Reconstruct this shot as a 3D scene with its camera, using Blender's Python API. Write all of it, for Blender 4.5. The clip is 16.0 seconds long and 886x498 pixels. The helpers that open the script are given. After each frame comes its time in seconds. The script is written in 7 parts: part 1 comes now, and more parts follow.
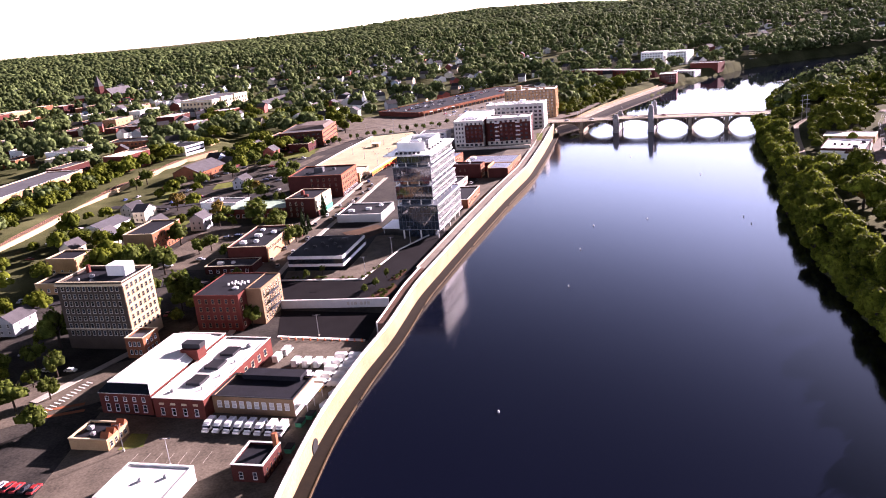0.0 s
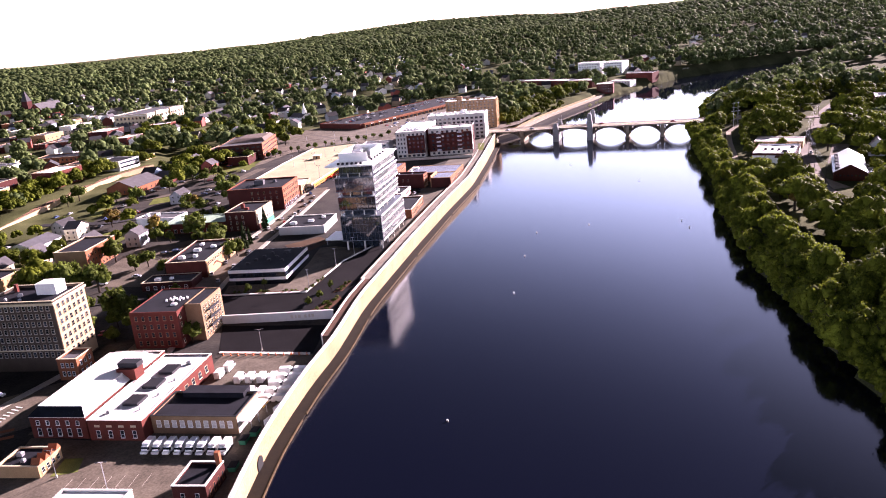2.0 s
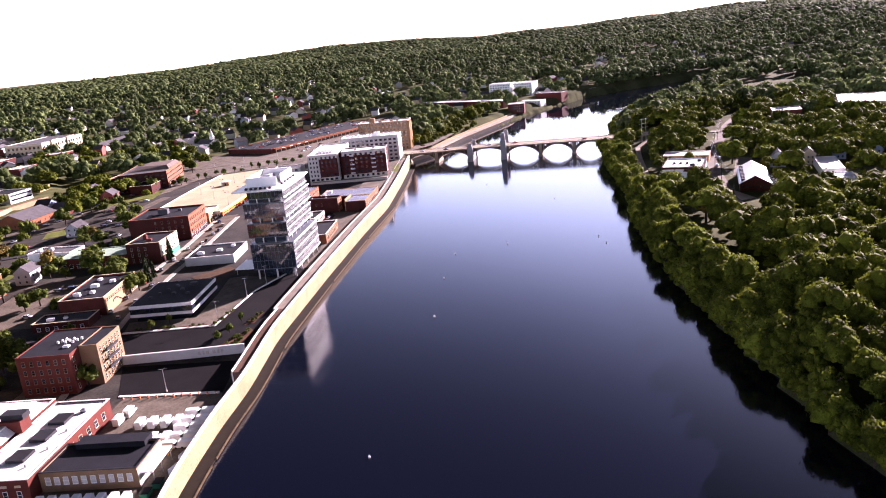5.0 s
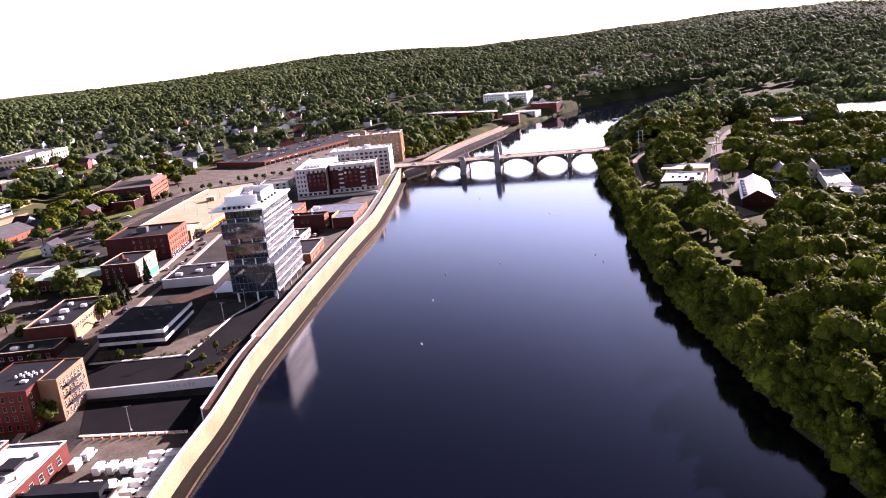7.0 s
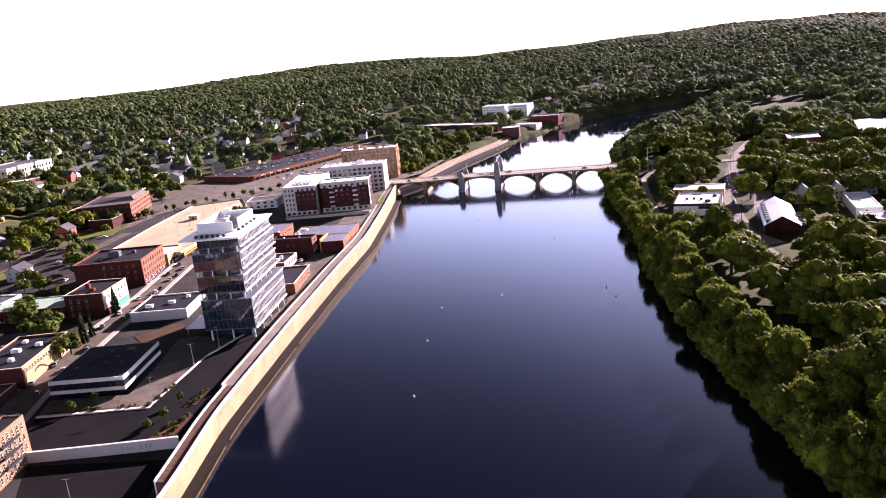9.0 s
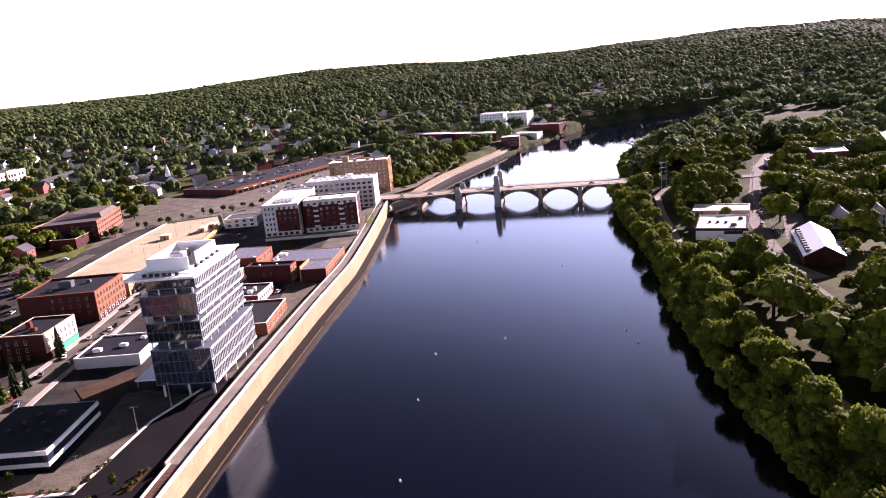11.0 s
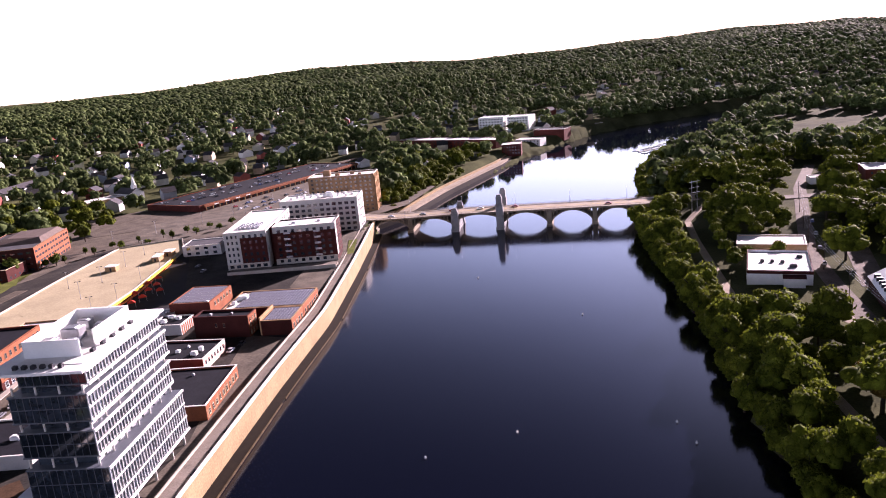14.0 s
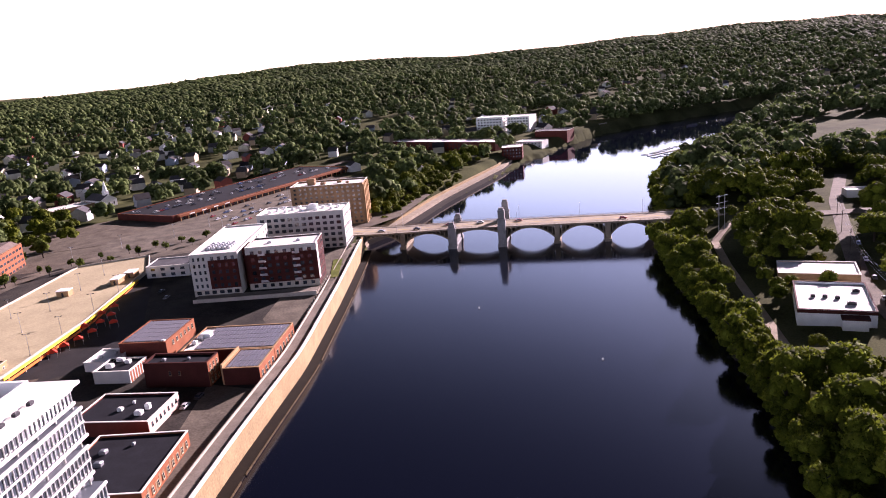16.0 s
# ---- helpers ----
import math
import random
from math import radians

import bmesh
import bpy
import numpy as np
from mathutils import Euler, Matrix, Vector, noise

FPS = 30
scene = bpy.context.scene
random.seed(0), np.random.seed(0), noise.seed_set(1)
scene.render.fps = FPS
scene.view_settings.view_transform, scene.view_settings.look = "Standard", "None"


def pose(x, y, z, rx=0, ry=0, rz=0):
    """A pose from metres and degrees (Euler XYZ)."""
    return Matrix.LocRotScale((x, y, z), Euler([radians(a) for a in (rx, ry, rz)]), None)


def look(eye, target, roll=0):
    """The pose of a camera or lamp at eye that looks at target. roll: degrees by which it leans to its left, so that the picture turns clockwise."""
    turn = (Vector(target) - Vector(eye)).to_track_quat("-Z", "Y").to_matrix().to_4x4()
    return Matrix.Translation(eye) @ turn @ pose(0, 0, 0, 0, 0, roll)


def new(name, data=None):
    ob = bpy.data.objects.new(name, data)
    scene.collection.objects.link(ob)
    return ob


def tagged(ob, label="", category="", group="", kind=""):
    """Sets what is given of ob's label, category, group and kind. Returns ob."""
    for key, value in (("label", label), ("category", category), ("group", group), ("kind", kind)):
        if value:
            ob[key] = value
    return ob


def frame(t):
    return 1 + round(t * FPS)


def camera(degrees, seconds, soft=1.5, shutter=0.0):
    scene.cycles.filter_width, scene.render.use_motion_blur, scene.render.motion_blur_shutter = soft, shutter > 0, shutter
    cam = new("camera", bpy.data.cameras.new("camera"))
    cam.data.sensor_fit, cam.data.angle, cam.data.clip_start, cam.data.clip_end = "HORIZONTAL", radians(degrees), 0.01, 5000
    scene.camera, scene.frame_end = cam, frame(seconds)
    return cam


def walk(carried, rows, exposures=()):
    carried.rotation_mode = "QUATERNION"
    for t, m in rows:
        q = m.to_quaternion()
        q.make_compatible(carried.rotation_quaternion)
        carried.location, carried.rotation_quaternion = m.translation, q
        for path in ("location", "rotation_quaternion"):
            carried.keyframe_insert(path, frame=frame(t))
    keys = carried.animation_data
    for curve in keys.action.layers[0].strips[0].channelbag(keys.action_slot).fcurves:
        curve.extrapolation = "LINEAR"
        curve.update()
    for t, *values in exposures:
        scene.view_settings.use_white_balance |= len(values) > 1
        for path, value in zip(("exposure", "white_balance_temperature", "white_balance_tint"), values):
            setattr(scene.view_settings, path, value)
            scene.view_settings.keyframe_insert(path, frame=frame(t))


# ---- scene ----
cam = camera(60.43, 16.0, soft=1.0)
# seconds, eye, heading to the left of north, pitch, roll
PATH = [
    (0, -1.20, -55.32, 112.28, 1.749, -17.245, -5.211),
    (0.5, -1.41, -55.35, 111.41, -0.767, -17.091, -5.029),
    (1, -1.19, -54.80, 111.01, -1.736, -16.940, -5.301),
    (1.5, -1.24, -54.24, 110.80, -2.309, -16.829, -5.322),
    (2, -1.29, -53.82, 110.53, -2.678, -16.709, -5.281),
    (2.5, -1.31, -53.28, 110.15, -4.197, -16.588, -5.367),
    (3, -0.97, -52.46, 109.69, -6.150, -16.515, -5.535),
    (3.5, -0.28, -51.48, 108.96, -7.137, -16.395, -5.911),
    (4, -0.19, -49.89, 108.19, -8.058, -16.082, -5.790),
    (6.5, 4.66, -30.88, 107.62, -9.579, -15.113, -5.795),
    (7, 7.32, -26.25, 107.75, -9.487, -14.934, -5.876),
    (7.5, 9.95, -19.97, 108.15, -9.443, -14.814, -5.953),
    (8, 11.87, -11.65, 108.61, -9.474, -14.620, -5.697),
    (8.5, 13.27, -1.99, 108.74, -9.598, -14.444, -5.588),
    (9, 14.78, 8.00, 108.82, -9.717, -14.290, -5.559),
    (11.5, 27.78, 67.82, 109.14, -10.072, -13.910, -5.321),
    (12, 30.55, 80.03, 109.27, -10.075, -13.872, -5.284),
    (12.5, 33.07, 92.05, 109.66, -10.147, -13.881, -5.205),
    (13, 35.51, 104.19, 109.64, -10.225, -13.867, -5.174),
    (13.5, 37.83, 116.35, 110.10, -10.314, -13.937, -5.099),
    (14, 40.86, 129.21, 110.65, -10.343, -14.100, -5.203),
    (14.5, 43.65, 141.88, 110.80, -10.389, -14.199, -5.168),
    (15, 46.31, 154.39, 111.22, -10.453, -14.271, -5.138),
    (15.5, 48.96, 166.76, 111.57, -10.524, -14.366, -5.107),
    (16, 50.98, 178.93, 111.66, -10.653, -14.432, -5.006),
]


def aim(x, y, z, yaw, pitch, roll):
    a, b = radians(yaw), radians(pitch)
    ahead = Vector((-math.sin(a) * math.cos(b), math.cos(a) * math.cos(b), math.sin(b)))
    return look((x, y, z), Vector((x, y, z)) + ahead * 100, roll)


walk(cam, [(t, aim(*r)) for t, *r in PATH], exposures=((0, 2.34, 6500, 51), (4, 2.3, 6450, 52), (8, 2.13, 6400, 52), (12, 1.93, 6400, 52), (16, 1.67, 6450, 50)))

# ---------------------------------------------------------------- light
SUN_AZ, SUN_EL = 51.0, 17.5
sun_data = bpy.data.lights.new("sun", "SUN")
sun_data.energy, sun_data.angle, sun_data.color = 5.0, radians(0.6), (1.0, 0.95, 0.86)
sun = new("sun", sun_data)
_s = Vector((math.sin(radians(SUN_AZ)) * math.cos(radians(SUN_EL)), math.cos(radians(SUN_AZ)) * math.cos(radians(SUN_EL)), math.sin(radians(SUN_EL))))
sun.matrix_world = look(_s * 300 + Vector((0, 0, 300)), (0, 0, 300))
world = bpy.data.worlds.new("sky")
scene.world = world
world.use_nodes = True
wn = world.node_tree.nodes
sky = wn.new("ShaderNodeTexSky")
sky.sky_type, sky.sun_disc = "NISHITA", False
sky.sun_elevation, sky.sun_rotation = radians(SUN_EL), radians(SUN_AZ)
sky.altitude = 700
sky.dust_density, sky.air_density, sky.ozone_density = 0.3, 1.2, 3.0
# a clear, dry zenith over an even bright haze along the horizon
wl = world.node_tree.links
lum = wn.new("ShaderNodeRGBToBW")
wl.new(sky.outputs[0], lum.inputs[0])


def sky_math(operation, first, second):
    node = wn.new("ShaderNodeMath")
    node.operation = operation
    for socket, value in zip(node.inputs, (first, second)):
        if isinstance(value, (int, float)):
            socket.default_value = value
        else:
            wl.new(value, socket)
    return node.outputs[0]


SKY_STEEP, SKY_GAIN, HAZE = 4.4, 0.00056, 1.4
gain = sky_math("MULTIPLY", sky_math("POWER", lum.outputs[0], SKY_STEEP), SKY_GAIN)
level = sky_math("ADD", sky_math("MULTIPLY", sky_math("MULTIPLY", gain, lum.outputs[0]), 1 / HAZE), 1.0)
deep = wn.new("ShaderNodeVectorMath")
deep.operation = "SCALE"
milky = wn.new("ShaderNodeMix")
milky.data_type = "RGBA"
milky.inputs["Factor"].default_value = 0.3
wl.new(sky.outputs[0], milky.inputs["A"])
wl.new(lum.outputs[0], milky.inputs["B"])
wl.new(milky.outputs["Result"], deep.inputs[0])
wl.new(sky_math("DIVIDE", gain, level), deep.inputs["Scale"])
wn["Background"].inputs["Strength"].default_value = 0.72
wl.new(deep.outputs[0], wn["Background"].inputs[0])

# ---------------------------------------------------------------- materials
def mat(name, color, rough=0.8, vary=0.25, scale=0.4, fine=6.0, metal=0.0, bump=0.0, per_object=0.0, per_island=0.0, spec=0.12, tint=None, patchy=False):
    """Base colour with broad stains, fine grain and a change from piece to piece."""
    m = bpy.data.materials.new(name)
    m.use_nodes = True
    n, l = m.node_tree.nodes, m.node_tree.links
    b = n["Principled BSDF"]
    b.inputs["Roughness"].default_value, b.inputs["Metallic"].default_value = rough, metal
    b.inputs["Specular IOR Level"].default_value = spec
    pos = n.new("ShaderNodeNewGeometry")
    big, small = n.new("ShaderNodeTexNoise"), n.new("ShaderNodeTexNoise")
    big.inputs["Scale"].default_value, big.inputs["Detail"].default_value = scale, 4
    small.inputs["Scale"].default_value, small.inputs["Detail"].default_value = fine, 3
    l.new(pos.outputs["Position"], big.inputs["Vector"])
    l.new(pos.outputs["Position"], small.inputs["Vector"])
    add = n.new("ShaderNodeMath")
    add.operation = "ADD"
    l.new(big.outputs[0], add.inputs[0])
    l.new(small.outputs[0], add.inputs[1])
    ramp = n.new("ShaderNodeMapRange")
    ramp.inputs["From Min"].default_value, ramp.inputs["From Max"].default_value = 0.65, 1.35
    ramp.inputs["To Min"].default_value, ramp.inputs["To Max"].default_value = 1 - vary, 1 + vary
    l.new(add.outputs[0], ramp.inputs["Value"])
    last = ramp.outputs[0]
    for amount, socket in ((per_object, "object"), (per_island, "island")):
        if amount:
            if socket == "object":
                src = n.new("ShaderNodeObjectInfo").outputs["Random"]
            else:
                src = pos.outputs["Random Per Island"]
            r = n.new("ShaderNodeMapRange")
            r.inputs["To Min"].default_value, r.inputs["To Max"].default_value = 1 - amount, 1 + amount
            l.new(src, r.inputs["Value"])
            mul = n.new("ShaderNodeMath")
            mul.operation = "MULTIPLY"
            l.new(last, mul.inputs[0])
            l.new(r.outputs[0], mul.inputs[1])
            last = mul.outputs[0]
    base = n.new("ShaderNodeMix")
    base.data_type, base.blend_type = "RGBA", "MULTIPLY"
    base.inputs["Factor"].default_value = 1.0
    if tint:
        two = n.new("ShaderNodeMix")
        two.data_type = "RGBA"
        two.inputs["A"].default_value, two.inputs["B"].default_value = (*color, 1), (*tint, 1)
        if per_island and not patchy:
            l.new(pos.outputs["Random Per Island"], two.inputs["Factor"])
        elif per_object and not patchy:
            l.new(n.new("ShaderNodeObjectInfo").outputs["Random"], two.inputs["Factor"])
        else:
            l.new(big.outputs[0], two.inputs["Factor"])
        l.new(two.outputs["Result"], base.inputs["A"])
    else:
        base.inputs["A"].default_value = (*color, 1)
    l.new(last, base.inputs["B"])
    l.new(base.outputs["Result"], b.inputs["Base Color"])
    if bump:
        bp = n.new("ShaderNodeBump")
        bp.inputs["Strength"].default_value, bp.inputs["Distance"].default_value = bump, 0.1
        l.new(small.outputs[0], bp.inputs["Height"])
        l.new(bp.outputs[0], b.inputs["Normal"])
    return m


def leafy(m, amount=0.35):
    """Lets part of the light through, as thin leaves do."""
    n, l = m.node_tree.nodes, m.node_tree.links
    b, out = n["Principled BSDF"], n["Material Output"]
    thin, both = n.new("ShaderNodeBsdfTranslucent"), n.new("ShaderNodeMixShader")
    l.new(b.inputs["Base Color"].links[0].from_socket, thin.inputs["Color"])
    both.inputs[0].default_value = amount
    l.new(b.outputs[0], both.inputs[1])
    l.new(thin.outputs[0], both.inputs[2])
    l.new(both.outputs[0], out.inputs["Surface"])
    return m


def glass_mat(name, color, rough=0.08, vary=0.5):
    m = mat(name, color, rough, vary, 0.25, 1.2, spec=0.9, per_object=0.5)
    return m


def water_mat():
    """River water: calm and mirroring upstream, ruffled by wind downstream of the bridge."""
    m = bpy.data.materials.new("river_water")
    m.use_nodes = True
    n, l = m.node_tree.nodes, m.node_tree.links
    b = n["Principled BSDF"]
    b.inputs["Base Color"].default_value = (0.0026, 0.0036, 0.0092, 1)
    b.inputs["IOR"].default_value = 1.33
    pos = n.new("ShaderNodeNewGeometry")
    wave, patch = n.new("ShaderNodeTexNoise"), n.new("ShaderNodeTexNoise")
    wave.inputs["Scale"].default_value, wave.inputs["Detail"].default_value = 0.9, 5
    patch.inputs["Scale"].default_value, patch.inputs["Detail"].default_value = 0.012, 3
    l.new(pos.outputs["Position"], wave.inputs["Vector"])
    l.new(pos.outputs["Position"], patch.inputs["Vector"])
    xyz = n.new("ShaderNodeSeparateXYZ")
    l.new(pos.outputs["Position"], xyz.inputs[0])
    calm = n.new("ShaderNodeMapRange")
    calm.inputs["From Min"].default_value, calm.inputs["From Max"].default_value = 625, 720
    calm.inputs["To Min"].default_value, calm.inputs["To Max"].default_value = 0.095, 0.03
    l.new(xyz.outputs["Y"], calm.inputs["Value"])
    r = n.new("ShaderNodeMapRange")
    r.inputs["From Min"].default_value, r.inputs["From Max"].default_value = 0.35, 0.7
    r.inputs["To Min"].default_value, r.inputs["To Max"].default_value = 0.8, 1.25
    l.new(patch.outputs[0], r.inputs["Value"])
    rough = n.new("ShaderNodeMath")
    rough.operation = "MULTIPLY"
    l.new(calm.outputs[0], rough.inputs[0])
    l.new(r.outputs[0], rough.inputs[1])
    l.new(rough.outputs[0], b.inputs["Roughness"])
    bp = n.new("ShaderNodeBump")
    bp.inputs["Distance"].default_value, bp.inputs["Strength"].default_value = 0.25, 0.05
    l.new(wave.outputs[0], bp.inputs["Height"])
    l.new(bp.outputs[0], b.inputs["Normal"])
    return m


M = dict(
    water=water_mat(),
    ground=mat("ground_earth", (0.024, 0.034, 0.010), 0.95, 0.5, 0.035, 1.5, tint=(0.105, 0.105, 0.050), spec=0.02),
    asphalt=mat("asphalt", (0.028, 0.0265, 0.028), 0.9, 0.35, 0.12, 3.0),
    new_asphalt=mat("new_asphalt", (0.0095, 0.0085, 0.0095), 0.9, 0.4, 0.1, 3.0, spec=0.05),
    old_asphalt=mat("old_asphalt", (0.115, 0.096, 0.073), 0.92, 0.45, 0.15, 1.5),
    yard=mat("yard_asphalt", (0.022, 0.021, 0.021), 0.92, 0.6, 0.09, 1.2, tint=(0.055, 0.048, 0.038)),
    concrete=mat("concrete", (0.42, 0.38, 0.32), 0.85, 0.25, 0.15, 2.0),
    floodwall=mat("floodwall_concrete", (0.30, 0.215, 0.115), 0.9, 0.3, 0.12, 1.6),
    white_concrete=mat("white_concrete", (0.72, 0.69, 0.63), 0.8, 0.15, 0.2, 3.0),
    sand=mat("deck_topping", (0.42, 0.36, 0.225), 0.9, 0.22, 0.06, 1.2),
    paving=mat("paving", (0.2, 0.172, 0.14), 0.9, 0.35, 0.2, 2.5),
    boardwalk=mat("boardwalk_planks", (0.13, 0.075, 0.055), 0.85, 0.3, 0.4, 4.0),
    grass=mat("grass", (0.075, 0.11, 0.025), 0.95, 0.45, 0.12, 3.0, tint=(0.16, 0.16, 0.05), spec=0.03),
    dirt=mat("dirt_path", (0.30, 0.25, 0.19), 0.95, 0.3, 0.2, 2.0),
    panel_grey=mat("pale_grey_panel", (0.50, 0.49, 0.46), 0.7, 0.12, 0.3, 3.0),
    tan_lot=mat("tan_lot", (0.085, 0.074, 0.060), 0.92, 0.4, 0.1, 1.2, tint=(0.17, 0.145, 0.11)),
    dirt_red=mat("orange_earth", (0.07, 0.04, 0.022), 0.95, 0.4, 0.2, 2.0),
    brown_roof=mat("brown_shingle_roof", (0.13, 0.10, 0.085), 0.9, 0.3, 0.3, 3.0),
    toe=mat("stained_toe_concrete", (0.075, 0.05, 0.026), 0.9, 0.6, 0.3, 1.5),
    mulch=mat("bark_mulch", (0.075, 0.032, 0.016), 0.95, 0.4, 0.5, 3.0),
    mud=mat("bank_mud", (0.012, 0.008, 0.004), 0.9, 0.4, 0.3, 2.0),
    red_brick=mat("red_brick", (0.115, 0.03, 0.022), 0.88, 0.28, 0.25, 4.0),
    # Dark and orange brick also serve as shaded and sunlit tones of one wall.
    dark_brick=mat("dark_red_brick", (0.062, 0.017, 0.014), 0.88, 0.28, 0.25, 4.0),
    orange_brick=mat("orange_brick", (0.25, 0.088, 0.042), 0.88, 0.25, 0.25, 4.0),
    tan_brick=mat("tan_brick", (0.38, 0.235, 0.12), 0.88, 0.22, 0.25, 4.0),
    brown_brick=mat("brown_brick", (0.24, 0.15, 0.085), 0.88, 0.22, 0.25, 4.0),
    # Hotel walls: the front's shade is put into this dark tone.
    shaded_brick=mat("shaded_tan_brick", (0.07, 0.052, 0.04), 0.88, 0.22, 0.25, 4.0),
    cream=mat("cream_stone", (0.52, 0.43, 0.29), 0.8, 0.15, 0.3, 3.0),
    white_paint=mat("white_paint", (0.80, 0.79, 0.76), 0.7, 0.1, 0.4, 4.0),
    white_roof=mat("white_membrane_roof", (0.80, 0.78, 0.74), 0.75, 0.10, 0.2, 2.0),
    dark_roof=mat("tar_roof", (0.012, 0.0125, 0.017), 0.85, 0.4, 0.2, 2.5),
    grey_roof=mat("gravel_roof", (0.085, 0.085, 0.092), 0.9, 0.3, 0.2, 2.5),
    gravel=mat("dark_gravel", (0.055, 0.046, 0.038), 0.95, 0.4, 0.3, 3.0),
    # Railway wall stone; on the hotel, the tone of its sunlit side.
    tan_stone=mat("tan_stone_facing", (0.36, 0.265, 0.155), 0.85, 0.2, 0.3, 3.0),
    slate=mat("shingle_roof", (0.06, 0.057, 0.06), 0.85, 0.3, 0.3, 4.0, per_object=0.6),
    green_roof=mat("green_metal_roof", (0.30, 0.42, 0.32), 0.6, 0.15, 0.3, 3.0),
    metal=mat("grey_metal", (0.42, 0.43, 0.45), 0.4, 0.15, 0.5, 5.0, metal=0.8),
    dark_metal=mat("dark_metal", (0.04, 0.04, 0.045), 0.5, 0.2, 0.5, 5.0, metal=0.6),
    rust=mat("rusted_steel", (0.20, 0.10, 0.06), 0.85, 0.3, 0.5, 5.0),
    white_metal=mat("white_metal_panel", (0.82, 0.82, 0.80), 0.35, 0.06, 0.3, 3.0, spec=0.4),
    glass=glass_mat("window_glass", (0.025, 0.032, 0.042)),
    tower_glass=glass_mat("curtain_wall_glass", (0.018, 0.026, 0.036), 0.05, 0.6),
    pink_paint=mat("pale_pink_paint", (0.62, 0.43, 0.36), 0.8, 0.15, 0.3, 3.0),
    tower_metal=mat("slate_grey_metal", (0.10, 0.115, 0.135), 0.4, 0.2, 0.5, 4.0, spec=0.4),
    panel_solar=mat("solar_panel", (0.125, 0.125, 0.145), 0.25, 0.2, 0.5, 3.0, spec=0.8),
    yellow=mat("yellow_paint", (0.80, 0.56, 0.05), 0.7, 0.15, 0.5, 4.0),
    orange_net=mat("orange_fence", (0.75, 0.18, 0.04), 0.8, 0.15, 0.5, 4.0),
    red_fabric=mat("red_canvas", (0.62, 0.06, 0.03), 0.8, 0.15, 0.5, 4.0),
    blue_mansard=mat("pale_metal_mansard", (0.55, 0.56, 0.58), 0.5, 0.2, 0.4, 4.0),
    green_paint=mat("green_paint", (0.04, 0.28, 0.16), 0.6, 0.15, 0.5, 4.0),
    bark=mat("bark", (0.045, 0.034, 0.025), 0.95, 0.3, 1.0, 6.0),
    leaves=leafy(mat("bank_leaves", (0.024, 0.040, 0.004), 0.75, 0.45, 0.25, 2.2, per_object=0.25, per_island=0.4, tint=(0.155, 0.185, 0.017), spec=0.04, patchy=True), 0.36),
    bank_wood=leafy(mat("wood_leaves", (0.016, 0.030, 0.004), 0.75, 0.5, 0.08, 2.0, per_island=0.4, tint=(0.135, 0.155, 0.014), spec=0.03, patchy=True), 0.2),
    town_leaves=leafy(mat("town_leaves", (0.020, 0.035, 0.006), 0.75, 0.45, 0.25, 2.2, per_object=0.3, per_island=0.35, tint=(0.120, 0.150, 0.024), spec=0.06, patchy=True)),
    conifer=mat("conifer_needles", (0.010, 0.020, 0.008), 0.85, 0.4, 0.5, 4.0, tint=(0.030, 0.045, 0.016), spec=0.04),
    autumn=leafy(mat("autumn_leaves", (0.15, 0.085, 0.012), 0.75, 0.4, 0.3, 2.5, per_object=0.3, per_island=0.3, tint=(0.19, 0.15, 0.02), spec=0.2)),
    forest=leafy(mat("forest_canopy", (0.028, 0.046, 0.018), 0.8, 0.55, 0.03, 0.4, per_island=0.4, tint=(0.130, 0.168, 0.055), spec=0.04, patchy=True), 0.3),
    rubber=mat("tyre_rubber", (0.02, 0.02, 0.02), 0.85, 0.1),
    bridge_road=mat("worn_roadway", (0.34, 0.29, 0.22), 0.9, 0.3, 0.15, 1.5),
    bridge_stone=mat("bridge_concrete", (0.25, 0.205, 0.15), 0.9, 0.35, 0.2, 1.5),
    pylon_stone=mat("pylon_stone", (0.24, 0.24, 0.24), 0.9, 0.35, 0.3, 2.0),
    sign=mat("sign_white", (0.75, 0.75, 0.72), 0.6, 0.05),
)
PAINTS = [mat("car_paint_%s" % k, c, 0.3, 0.05, spec=0.6) for k, c in dict(white=(0.78, 0.78, 0.76), silver=(0.42, 0.43, 0.45), black=(0.02, 0.02, 0.025),
          grey=(0.13, 0.13, 0.14), red=(0.35, 0.03, 0.03), blue=(0.04, 0.08, 0.22)).items()]
HOUSE_PAINTS = [mat("house_%s" % k, c, 0.75, 0.12, 0.4, 5.0) for k, c in dict(white=(0.78, 0.77, 0.73), cream=(0.62, 0.56, 0.42), grey=(0.36, 0.37, 0.38),
                blue=(0.28, 0.34, 0.42), red=(0.30, 0.08, 0.06), tan=(0.45, 0.36, 0.25)).items()]

# ---------------------------------------------------------------- building blocks
def box(bm, x0, x1, y0, y1, z0, z1, rz=0.0):
    """A box, turned by rz degrees about its own middle."""
    m = Matrix.Translation(((x0 + x1) / 2, (y0 + y1) / 2, (z0 + z1) / 2)) @ Matrix.Rotation(radians(rz), 4, "Z") @ Matrix.Diagonal((x1 - x0, y1 - y0, z1 - z0, 1))
    return bmesh.ops.create_cube(bm, size=1.0, matrix=m)["verts"]


def prism(bm, pts, z0, z1):
    """An upright prism over a counter-clockwise outline."""
    lo, hi = [bm.verts.new((x, y, z0)) for x, y in pts], [bm.verts.new((x, y, z1)) for x, y in pts]
    bm.faces.new(hi)
    bm.faces.new(lo[::-1])
    for i in range(len(pts)):
        j = (i + 1) % len(pts)
        bm.faces.new((lo[i], lo[j], hi[j], hi[i]))


